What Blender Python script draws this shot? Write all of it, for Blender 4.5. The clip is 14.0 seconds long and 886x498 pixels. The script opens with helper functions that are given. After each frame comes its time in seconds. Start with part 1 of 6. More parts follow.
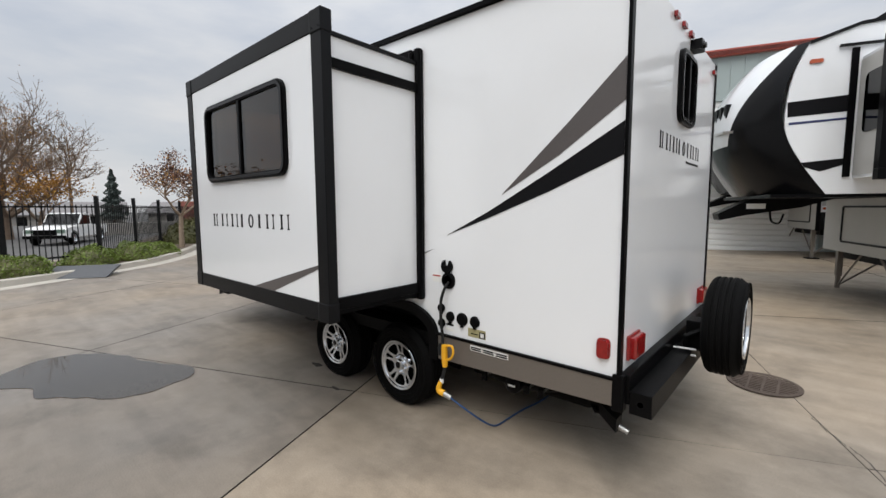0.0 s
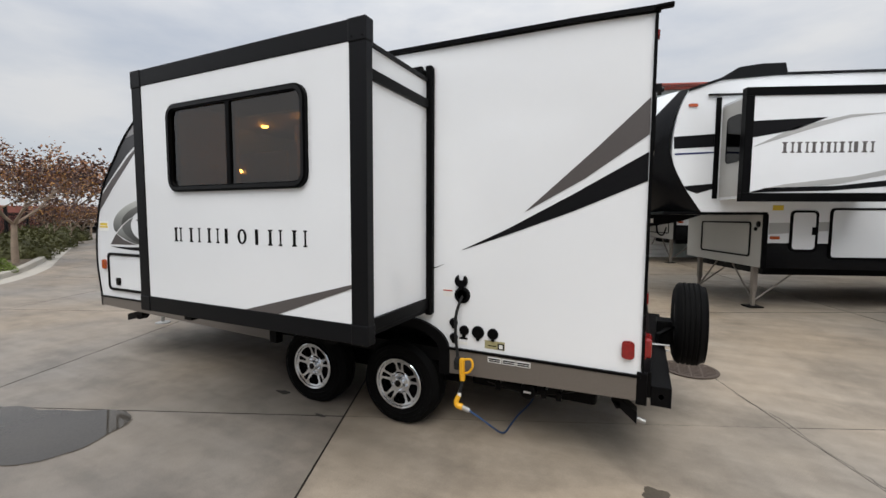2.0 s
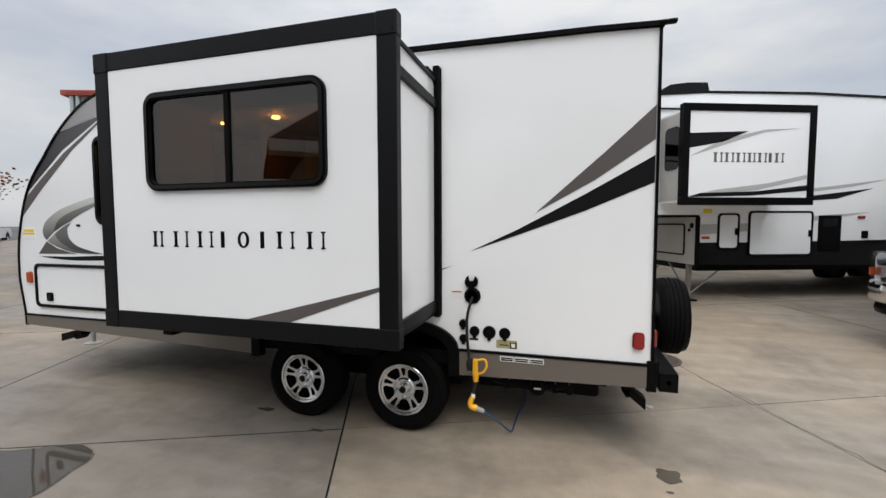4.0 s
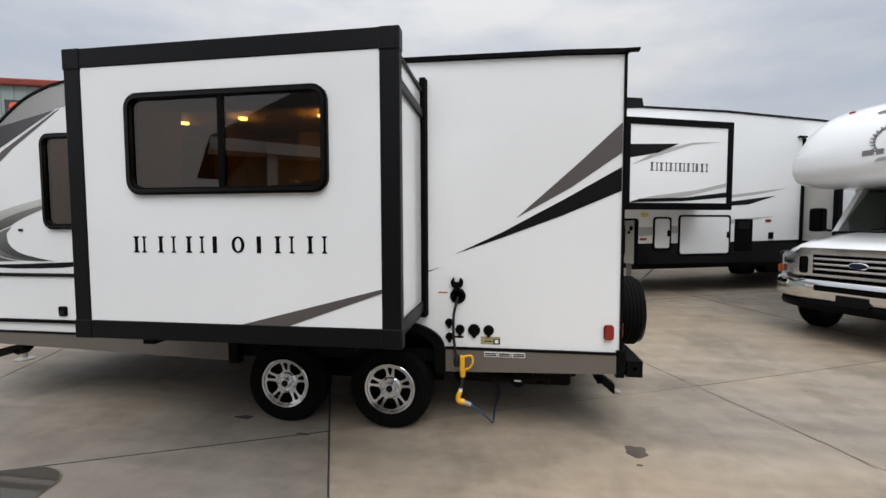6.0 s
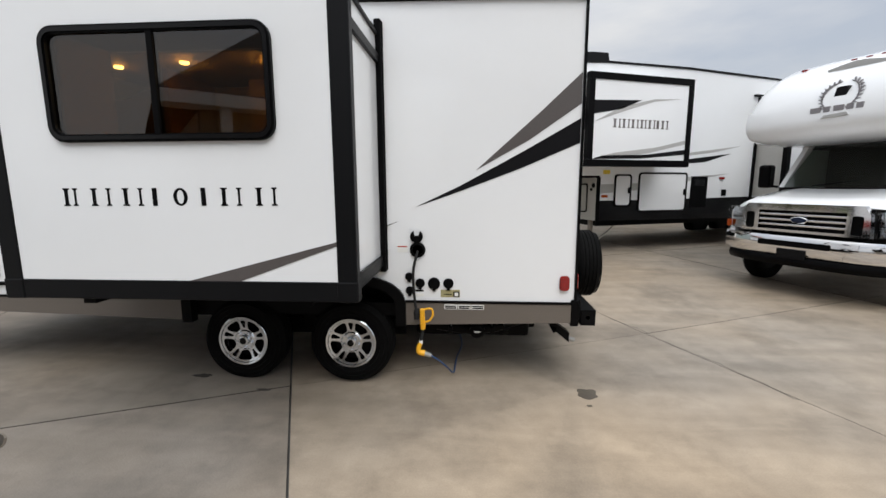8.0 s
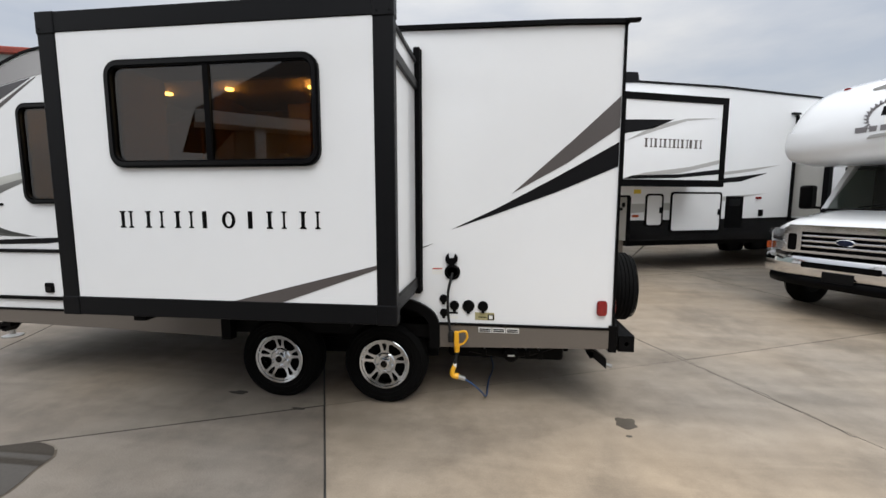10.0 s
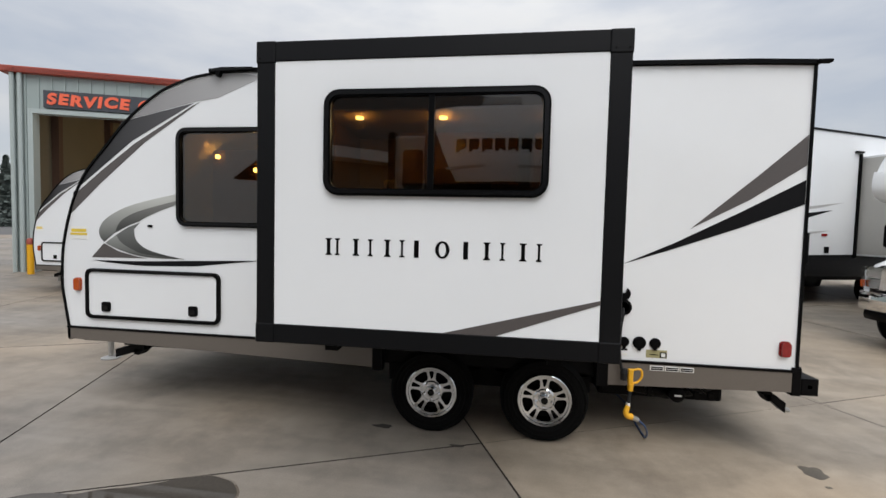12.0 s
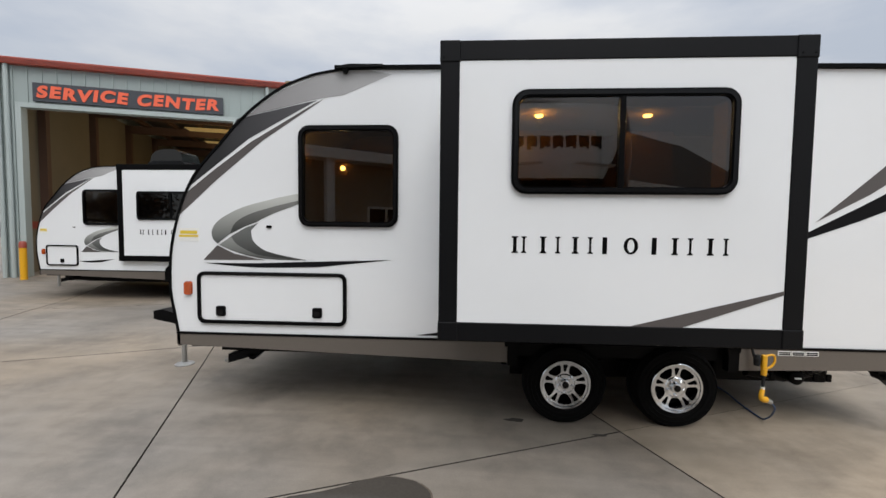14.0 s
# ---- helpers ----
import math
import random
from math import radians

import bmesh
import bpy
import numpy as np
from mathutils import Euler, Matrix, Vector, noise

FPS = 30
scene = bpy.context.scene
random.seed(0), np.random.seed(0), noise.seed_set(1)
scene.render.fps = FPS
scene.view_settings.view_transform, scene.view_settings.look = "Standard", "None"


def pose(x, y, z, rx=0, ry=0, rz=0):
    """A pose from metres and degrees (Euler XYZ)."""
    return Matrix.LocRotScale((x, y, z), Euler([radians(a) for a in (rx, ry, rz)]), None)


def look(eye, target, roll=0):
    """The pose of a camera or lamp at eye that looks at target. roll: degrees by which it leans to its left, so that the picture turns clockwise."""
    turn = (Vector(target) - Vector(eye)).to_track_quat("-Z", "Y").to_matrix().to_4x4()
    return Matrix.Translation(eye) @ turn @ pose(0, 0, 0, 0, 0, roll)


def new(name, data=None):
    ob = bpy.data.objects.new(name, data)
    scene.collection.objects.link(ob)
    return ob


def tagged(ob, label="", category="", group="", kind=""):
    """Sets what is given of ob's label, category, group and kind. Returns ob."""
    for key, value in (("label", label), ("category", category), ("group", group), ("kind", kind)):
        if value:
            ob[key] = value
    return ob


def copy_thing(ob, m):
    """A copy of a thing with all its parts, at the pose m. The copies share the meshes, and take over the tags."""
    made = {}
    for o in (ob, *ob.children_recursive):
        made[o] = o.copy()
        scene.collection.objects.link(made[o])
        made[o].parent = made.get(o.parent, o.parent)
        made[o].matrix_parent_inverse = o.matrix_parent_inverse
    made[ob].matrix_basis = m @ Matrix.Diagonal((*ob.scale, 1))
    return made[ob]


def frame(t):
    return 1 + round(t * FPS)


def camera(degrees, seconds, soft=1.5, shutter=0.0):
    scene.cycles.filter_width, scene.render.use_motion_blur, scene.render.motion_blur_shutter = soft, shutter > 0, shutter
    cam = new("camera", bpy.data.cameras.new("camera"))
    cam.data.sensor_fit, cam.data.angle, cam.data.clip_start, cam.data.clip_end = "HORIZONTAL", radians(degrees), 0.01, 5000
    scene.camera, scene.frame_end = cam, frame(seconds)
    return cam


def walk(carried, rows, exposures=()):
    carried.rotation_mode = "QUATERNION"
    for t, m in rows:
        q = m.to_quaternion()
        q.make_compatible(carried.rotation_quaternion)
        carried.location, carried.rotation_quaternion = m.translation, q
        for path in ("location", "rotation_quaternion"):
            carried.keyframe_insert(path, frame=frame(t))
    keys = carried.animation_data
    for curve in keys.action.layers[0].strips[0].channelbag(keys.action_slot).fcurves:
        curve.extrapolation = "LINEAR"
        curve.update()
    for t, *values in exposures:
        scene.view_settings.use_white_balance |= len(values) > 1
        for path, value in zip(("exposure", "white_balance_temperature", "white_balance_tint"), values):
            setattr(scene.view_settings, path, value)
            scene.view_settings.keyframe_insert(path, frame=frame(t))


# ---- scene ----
cam = camera(93.0, 14.0)
PATH = [
    (0, (0.723, -2.204, 1.574), (-0.595, -0.713, 1.381), -0.3),
    (0.5, (0.454, -2.277, 1.583), (-0.755, -0.694, 1.406), -0.7),
    (1, (0.272, -2.391, 1.605), (-0.806, -0.715, 1.438), -0.4),
    (1.5, (0.125, -2.56, 1.585), (-0.834, -0.812, 1.434), 0.0),
    (2, (-0.027, -2.738, 1.621), (-0.883, -0.937, 1.471), 0.3),
    (2.5, (-0.117, -2.78, 1.59), (-0.912, -0.95, 1.455), 0.4),
    (5, (-0.79, -3.053, 1.58), (-1.184, -1.096, 1.465), -0.5),
    (5.5, (-0.824, -3.113, 1.586), (-1.165, -1.145, 1.478), -0.5),
    (6, (-0.835, -3.128, 1.595), (-1.119, -1.151, 1.486), -0.2),
    (6.5, (-0.798, -3.106, 1.557), (-1.005, -1.124, 1.39), -0.1),
    (7, (-0.767, -3.092, 1.542), (-0.902, -1.116, 1.262), -0.2),
    (9.5, (-0.775, -3.102, 1.552), (-0.932, -1.131, 1.251), -0.6),
    (10, (-0.861, -3.105, 1.589), (-1.104, -1.132, 1.369), 0.0),
    (10.5, (-1.108, -3.056, 1.611), (-1.467, -1.094, 1.462), 0.3),
    (11, (-1.427, -2.986, 1.633), (-1.81, -1.027, 1.512), 0.7),
    (11.5, (-1.766, -3.086, 1.6), (-2.077, -1.113, 1.506), 1.4),
    (12, (-2.089, -3.209, 1.606), (-2.352, -1.228, 1.513), 1.4),
    (12.5, (-2.376, -3.196, 1.588), (-2.63, -1.214, 1.501), 1.1),
    (13, (-2.716, -3.155, 1.625), (-2.952, -1.17, 1.549), 0.8),
    (13.5, (-3.045, -3.25, 1.587), (-3.229, -1.261, 1.503), 0.6),
    (14, (-3.379, -3.378, 1.596), (-3.5, -1.384, 1.486), 0.6),
]
EXPOSURES = [(0, 0.03), (2.5, -0.01), (5.5, 0.0), (6, -0.06), (6.5, -0.03), (7, 0.0), (9.5, 0.07), (10, 0.02), (11.5, 0.0), (14, 0.0)]
walk(cam, [(t, look(eye, target, roll)) for t, eye, target, roll in PATH], EXPOSURES)

# ---- world and sun ----
world = bpy.data.worlds.new("overcast_sky")
scene.world = world
world.use_nodes = True
wn, wl = world.node_tree.nodes, world.node_tree.links
wn.clear()
sky = wn.new("ShaderNodeTexSky")
sky.sky_type, sky.sun_disc = "NISHITA", False
sky.sun_elevation, sky.sun_rotation = radians(55), radians(162)
sky.air_density, sky.dust_density, sky.ozone_density = 1.0, 1.5, 1.2
coords = wn.new("ShaderNodeTexCoord")
stretch = wn.new("ShaderNodeMapping")
stretch.inputs["Scale"].default_value = (1.1, 1.1, 3.4)
puffs = wn.new("ShaderNodeTexNoise")
puffs.inputs["Scale"].default_value, puffs.inputs["Detail"].default_value = 1.9, 7
puffs.inputs["Roughness"].default_value = 0.52
cover = wn.new("ShaderNodeValToRGB")
cover.color_ramp.elements[0].position, cover.color_ramp.elements[0].color = 0.34, (0.66, 0.66, 0.66, 1)
cover.color_ramp.elements[1].position, cover.color_ramp.elements[1].color = 0.60, (0.97, 0.97, 0.97, 1)
cloud = wn.new("ShaderNodeValToRGB")
cloud.color_ramp.elements[0].position, cloud.color_ramp.elements[0].color = 0.32, (6.35, 6.68, 7.25, 1)
cloud.color_ramp.elements[1].position, cloud.color_ramp.elements[1].color = 0.70, (7.55, 7.57, 7.6, 1)
blend = wn.new("ShaderNodeMixRGB")
back = wn.new("ShaderNodeBackground")
back.inputs["Strength"].default_value = 0.105
wout = wn.new("ShaderNodeOutputWorld")
wl.new(coords.outputs["Generated"], stretch.inputs["Vector"])
wl.new(stretch.outputs["Vector"], puffs.inputs["Vector"])
wl.new(puffs.outputs["Fac"], cover.inputs["Fac"])
wl.new(puffs.outputs["Fac"], cloud.inputs["Fac"])
wl.new(cover.outputs["Color"], blend.inputs["Fac"])
wl.new(sky.outputs["Color"], blend.inputs["Color1"])
wl.new(cloud.outputs["Color"], blend.inputs["Color2"])
# overcast domes are brightest overhead
height = wn.new("ShaderNodeSeparateXYZ")
clampz, power, gain, dome = wn.new("ShaderNodeClamp"), wn.new("ShaderNodeMath"), wn.new("ShaderNodeMath"), wn.new("ShaderNodeVectorMath")
power.operation, gain.operation, dome.operation = "POWER", "MULTIPLY_ADD", "SCALE"
power.inputs[1].default_value, gain.inputs[1].default_value, gain.inputs[2].default_value = 2.6, 1.85, 0.89
wl.new(coords.outputs["Generated"], height.inputs["Vector"])
wl.new(height.outputs["Z"], clampz.inputs["Value"])
wl.new(clampz.outputs["Result"], power.inputs[0])
wl.new(power.outputs["Value"], gain.inputs[0])
wl.new(blend.outputs["Color"], dome.inputs[0])
wl.new(gain.outputs["Value"], dome.inputs["Scale"])
wl.new(dome.outputs["Vector"], back.inputs["Color"])
wl.new(back.outputs["Background"], wout.inputs["Surface"])

sun = new("sun", bpy.data.lights.new("sun", "SUN"))
sun.data.energy, sun.data.angle, sun.data.color = 1.72, radians(44), (1.0, 0.985, 0.965)
sun.matrix_world = look((3.4, -10.4, 15.6), (0, 0, 0))


# ---- materials ----
def mat(name, col, rough=0.5, metal=0.0, var=0.06, scale=2.0, bump=0.0, bscale=60.0, coat=0.0, fine=0.5, rvar=0.0, rand=0.0, spec=0.5):
    """Principled paint, metal or mineral with cloudy and fine variation of colour and gloss."""
    m = bpy.data.materials.new(name)
    m.use_nodes = True
    n, l = m.node_tree.nodes, m.node_tree.links
    p = n["Principled BSDF"]
    p.inputs["Roughness"].default_value, p.inputs["Metallic"].default_value = rough, metal
    p.inputs["Specular IOR Level"].default_value = spec if sum(col) > 0.06 or spec != 0.5 else 0.06
    p.inputs["Coat Weight"].default_value, p.inputs["Coat Roughness"].default_value = coat, 0.08
    tc = n.new("ShaderNodeTexCoord")
    big, small = n.new("ShaderNodeTexNoise"), n.new("ShaderNodeTexNoise")
    big.inputs["Scale"].default_value, big.inputs["Detail"].default_value = scale, 5
    small.inputs["Scale"].default_value, small.inputs["Detail"].default_value = bscale, 4
    l.new(tc.outputs["Object"], big.inputs["Vector"])
    l.new(tc.outputs["Object"], small.inputs["Vector"])
    mixed = n.new("ShaderNodeMix")
    mixed.data_type = "FLOAT"
    mixed.inputs[0].default_value = fine
    l.new(big.outputs["Fac"], mixed.inputs[2])
    l.new(small.outputs["Fac"], mixed.inputs[3])
    ramp = n.new("ShaderNodeMapRange")
    ramp.inputs["From Min"].default_value, ramp.inputs["From Max"].default_value = 0.3, 0.7
    ramp.inputs["To Min"].default_value, ramp.inputs["To Max"].default_value = 1 - var, 1 + var
    l.new(mixed.outputs[0], ramp.inputs["Value"])
    value = ramp.outputs["Result"]
    if rand:
        info, each, mul = n.new("ShaderNodeObjectInfo"), n.new("ShaderNodeMapRange"), n.new("ShaderNodeMath")
        each.inputs["To Min"].default_value, each.inputs["To Max"].default_value = 1 - rand, 1 + rand
        mul.operation = "MULTIPLY"
        l.new(info.outputs["Random"], each.inputs["Value"])
        l.new(each.outputs["Result"], mul.inputs[0])
        l.new(value, mul.inputs[1])
        value = mul.outputs["Value"]
    tint = n.new("ShaderNodeVectorMath")
    tint.operation = "SCALE"
    tint.inputs[0].default_value = col
    l.new(value, tint.inputs["Scale"])
    l.new(tint.outputs["Vector"], p.inputs["Base Color"])
    if rvar:
        rr_ = n.new("ShaderNodeMapRange")
        rr_.inputs["From Min"].default_value, rr_.inputs["From Max"].default_value = 0.3, 0.7
        rr_.inputs["To Min"].default_value, rr_.inputs["To Max"].default_value = max(0.02, rough - rvar), min(1, rough + rvar)
        l.new(big.outputs["Fac"], rr_.inputs["Value"])
        l.new(rr_.outputs["Result"], p.inputs["Roughness"])
    if bump:
        b = n.new("ShaderNodeBump")
        b.inputs["Strength"].default_value, b.inputs["Distance"].default_value = bump, 0.01
        l.new(small.outputs["Fac"], b.inputs["Height"])
        l.new(b.outputs["Normal"], p.inputs["Normal"])
    return m


def glow(name, col, strength):
    m = bpy.data.materials.new(name)
    m.use_nodes = True
    p = m.node_tree.nodes["Principled BSDF"]
    p.inputs["Base Color"].default_value = (*col, 1)
    p.inputs["Emission Color"].default_value, p.inputs["Emission Strength"].default_value = (*col, 1), strength
    return m


def glass(name, tint, ior=1.5, wavy=0.004):
    """Flat tinted pane: lets light through darkened and mirrors by Fresnel."""
    m = bpy.data.materials.new(name)
    m.use_nodes = True
    n, l = m.node_tree.nodes, m.node_tree.links
    n.remove(n["Principled BSDF"])
    clear, shine, facing, mix = n.new("ShaderNodeBsdfTransparent"), n.new("ShaderNodeBsdfGlossy"), n.new("ShaderNodeLayerWeight"), n.new("ShaderNodeMixShader")
    clear.inputs["Color"].default_value = (*tint, 1)
    shine.inputs["Roughness"].default_value = 0.01
    facing.inputs["Blend"].default_value = 0.5
    steep, fres, head_on = n.new("ShaderNodeMath"), n.new("ShaderNodeMath"), ((ior - 1) / (ior + 1)) ** 2
    steep.operation, fres.operation = "POWER", "MULTIPLY_ADD"
    steep.inputs[1].default_value, fres.inputs[1].default_value, fres.inputs[2].default_value = 5.0, 1 - head_on, head_on
    l.new(facing.outputs["Facing"], steep.inputs[0])
    l.new(steep.outputs["Value"], fres.inputs[0])
    nz, b = n.new("ShaderNodeTexNoise"), n.new("ShaderNodeBump")
    nz.inputs["Scale"].default_value = 3.0
    b.inputs["Strength"].default_value, b.inputs["Distance"].default_value = wavy, 0.02
    l.new(nz.outputs["Fac"], b.inputs["Height"])
    l.new(b.outputs["Normal"], shine.inputs["Normal"])
    l.new(fres.outputs["Value"], mix.inputs["Fac"])
    l.new(clear.outputs["BSDF"], mix.inputs[1])
    l.new(shine.outputs["BSDF"], mix.inputs[2])
    l.new(mix.outputs["Shader"], n["Material Output"].inputs["Surface"])
    return m


def fade(name, col_a, col_b, axis, lo, hi, rough=0.35):
    """Printed vinyl whose ink runs from one colour to another along an axis of the thing."""
    m = bpy.data.materials.new(name)
    m.use_nodes = True
    n, l = m.node_tree.nodes, m.node_tree.links
    p = n["Principled BSDF"]
    p.inputs["Roughness"].default_value = rough
    tc, sep, rng, mix = n.new("ShaderNodeTexCoord"), n.new("ShaderNodeSeparateXYZ"), n.new("ShaderNodeMapRange"), n.new("ShaderNodeMixRGB")
    rng.inputs["From Min"].default_value, rng.inputs["From Max"].default_value = lo, hi
    mix.inputs["Color1"].default_value, mix.inputs["Color2"].default_value = (*col_a, 1), (*col_b, 1)
    l.new(tc.outputs["Object"], sep.inputs["Vector"])
    l.new(sep.outputs["XYZ".index(axis)], rng.inputs["Value"])
    l.new(rng.outputs["Result"], mix.inputs["Fac"])
    l.new(mix.outputs["Color"], p.inputs["Base Color"])
    return m


def concrete(name, col):
    """Broom-finished, weathered concrete: blotches, fine grain, dark spots."""
    m = mat(name, col, 0.62, 0, 0.16, 0.45, 0.25, 90, fine=0.35, rvar=0.16, rand=0.05)
    n, l = m.node_tree.nodes, m.node_tree.links
    p = n["Principled BSDF"]
    source = p.inputs["Base Color"].links[0].from_socket
    tc = n.new("ShaderNodeTexCoord")
    spots, mid = n.new("ShaderNodeTexNoise"), n.new("ShaderNodeTexNoise")
    spots.inputs["Scale"].default_value, spots.inputs["Detail"].default_value = 1.3, 9
    spots.inputs["Roughness"].default_value = 0.65
    mid.inputs["Scale"].default_value, mid.inputs["Detail"].default_value = 6.0, 6
    l.new(tc.outputs["Object"], spots.inputs["Vector"])
    l.new(tc.outputs["Object"], mid.inputs["Vector"])
    r1, r2 = n.new("ShaderNodeMapRange"), n.new("ShaderNodeMapRange")
    for r, lo, hi, a, b in ((r1, 0.34, 0.52, 0.70, 1.0), (r2, 0.3, 0.7, 0.90, 1.08)):
        r.inputs["From Min"].default_value, r.inputs["From Max"].default_value = lo, hi
        r.inputs["To Min"].default_value, r.inputs["To Max"].default_value = a, b
    l.new(spots.outputs["Fac"], r1.inputs["Value"])
    l.new(mid.outputs["Fac"], r2.inputs["Value"])
    mul, sc = n.new("ShaderNodeMath"), n.new("ShaderNodeVectorMath")
    mul.operation, sc.operation = "MULTIPLY", "SCALE"
    l.new(r1.outputs["Result"], mul.inputs[0])
    l.new(r2.outputs["Result"], mul.inputs[1])
    l.new(source, sc.inputs[0])
    l.new(mul.outputs["Value"], sc.inputs["Scale"])
    # broad tan and grey drifts, and faint sweeping marks left by wash water
    drift, sweep, stretch_ = n.new("ShaderNodeTexNoise"), n.new("ShaderNodeTexNoise"), n.new("ShaderNodeMapping")
    drift.inputs["Scale"].default_value, drift.inputs["Detail"].default_value = 0.28, 4
    stretch_.inputs["Scale"].default_value, stretch_.inputs["Rotation"].default_value = (0.5, 3.2, 1), (0, 0, radians(-33))
    sweep.inputs["Scale"].default_value, sweep.inputs["Detail"].default_value, sweep.inputs["Distortion"].default_value = 1.1, 6, 0.8
    l.new(tc.outputs["Object"], drift.inputs["Vector"])
    l.new(tc.outputs["Object"], stretch_.inputs["Vector"])
    l.new(stretch_.outputs["Vector"], sweep.inputs["Vector"])
    hue, warm = n.new("ShaderNodeMapRange"), n.new("ShaderNodeMixRGB")
    hue.inputs["From Min"].default_value, hue.inputs["From Max"].default_value = 0.36, 0.64
    warm.inputs["Color1"].default_value, warm.inputs["Color2"].default_value = (0.95, 0.97, 0.99, 1), (1.12, 1.03, 0.90, 1)
    l.new(drift.outputs["Fac"], hue.inputs["Value"])
    l.new(hue.outputs["Result"], warm.inputs["Fac"])
    wash, tinted, washed = n.new("ShaderNodeMapRange"), n.new("ShaderNodeVectorMath"), n.new("ShaderNodeVectorMath")
    wash.inputs["From Min"].default_value, wash.inputs["From Max"].default_value = 0.35, 0.65
    wash.inputs["To Min"].default_value, wash.inputs["To Max"].default_value = 0.88, 1.10
    l.new(sweep.outputs["Fac"], wash.inputs["Value"])
    tinted.operation, washed.operation = "MULTIPLY", "SCALE"
    l.new(sc.outputs["Vector"], tinted.inputs[0])
    l.new(warm.outputs["Color"], tinted.inputs[1])
    l.new(tinted.outputs["Vector"], washed.inputs[0])
    l.new(wash.outputs["Result"], washed.inputs["Scale"])
    l.new(washed.outputs["Vector"], p.inputs["Base Color"])
    return m


# Faint cloudy tone in the colour stands in for mottled reflections.
WHITE = mat("white_gelcoat", (0.79, 0.805, 0.815), 0.17, 0, 0.026, 0.7, 0.02, 7, coat=0.5, fine=0.15)
WHITE_FLAT = mat("white_paint", (0.74, 0.74, 0.73), 0.45, 0, 0.03)
BLACK = mat("black_trim", (0.003, 0.003, 0.0033), 0.33, 0, 0.15, 4, 0.05, 200)
BLACK_GLOSS = mat("black_gelcoat", (0.004, 0.004, 0.0045), 0.24, 0, 0.1, 2, spec=0.22)
CHARCOAL = mat("charcoal_trim", (0.0048, 0.0050, 0.0058), 0.42, 0, 0.12, 3, 0.06, 150, spec=0.15)
DARK_VINYL = mat("charcoal_vinyl", (0.010, 0.010, 0.011), 0.3, 0, 0.1)
TAUPE = mat("taupe_vinyl", (0.088, 0.078, 0.075), 0.33, 0, 0.06)
SKIRT = mat("bronze_skirt", (0.125, 0.108, 0.092), 0.38, 0.0, 0.08, 1.5, 0.03, 80)
STEEL_BLACK = mat("black_painted_steel", (0.004, 0.004, 0.0043), 0.42, 0.1, 0.25, 5, 0.1, 120)
GALV = mat("galvanised_steel", (0.42, 0.42, 0.41), 0.42, 0.8, 0.15, 8)
ALU = mat("machined_aluminium", (0.68, 0.70, 0.72), 0.13, 1.0, 0.08, 14, 0.35, 22, rvar=0.04)
CHROME = mat("chrome", (0.78, 0.78, 0.79), 0.07, 1.0, 0.02)
RUBBER = mat("tyre_rubber", (0.004, 0.004, 0.004), 0.68, 0, 0.2, 6, 0.15, 120)
RED_LENS = mat("red_lens", (0.22, 0.006, 0.006), 0.15, 0, 0.25, 40, 0.1, 90, coat=0.3)
AMBER = mat("amber_lens", (0.42, 0.065, 0.008), 0.15, 0, 0.05, 20, 0.1, 90, coat=0.8)
YELLOW = mat("yellow_plastic", (0.75, 0.38, 0.015), 0.35, 0, 0.06, 20)
BLUE = mat("blue_cord", (0.022, 0.060, 0.16), 0.45, 0, 0.1, 30)
CORD = mat("black_cord", (0.02, 0.02, 0.02), 0.5, 0, 0.1, 30)
LABEL_WHITE = mat("label_paper", (0.75, 0.75, 0.72), 0.45, 0, 0.03)
LABEL_YELLOW = mat("yellow_label", (0.72, 0.52, 0.05), 0.45, 0, 0.05)
LABEL_OLIVE = mat("olive_label", (0.33, 0.30, 0.15), 0.45, 0, 0.05)
LABEL_RED = mat("red_label_ink", (0.45, 0.06, 0.05), 0.45, 0, 0.05)
LEG_PAINT = mat("tan_painted_steel", (0.19, 0.165, 0.14), 0.5, 0.1, 0.12, 6)
GREY_CLAD = mat("grey_fifth_wheel_panel", (0.44, 0.43, 0.40), 0.4, 0, 0.05)
PALE_GREY = mat("pale_grey_vinyl", (0.40, 0.40, 0.39), 0.35, 0, 0.05)
EMBLEM = mat("grey_emblem_vinyl", (0.22, 0.21, 0.22), 0.35, 0, 0.06)
NAVY = mat("navy_pinstripe", (0.03, 0.04, 0.12), 0.35, 0, 0.05)
TINT = glass("tinted_window", (0.35, 0.27, 0.155), 1.80)
TINT_DARK = glass("dark_tinted_window", (0.05, 0.05, 0.05), 1.6)
CLEAR = glass("windscreen_glass", (0.40, 0.48, 0.43), 1.55)
LENS = glass("lamp_lens", (0.90, 0.91, 0.92))
CABIN_WALL = mat("cabin_panel", (0.17, 0.125, 0.07), 0.6, 0, 0.08)
CABIN_CEIL = mat("cabin_ceiling", (0.22, 0.165, 0.09), 0.7, 0, 0.05)
CABIN_WOOD = mat("cabin_wood", (0.12, 0.065, 0.032), 0.4, 0, 0.25, 6, 0.1, 40)
CABIN_FABRIC = mat("cabin_fabric", (0.10, 0.085, 0.075), 0.9, 0, 0.15, 10)
LINING = mat("cream_slide_lining", (0.48, 0.31, 0.12), 0.6, 0, 0.06)
CURTAIN = mat("ochre_shade", (0.48, 0.31, 0.08), 0.8, 0, 0.1, 5)
PUCK = glow("warm_led", (1.0, 0.72, 0.34), 60)
CONCRETE = concrete("yard_concrete", (0.304, 0.260, 0.210))
CONCRETE_DARK = concrete("older_grey_concrete", (0.222, 0.196, 0.168))
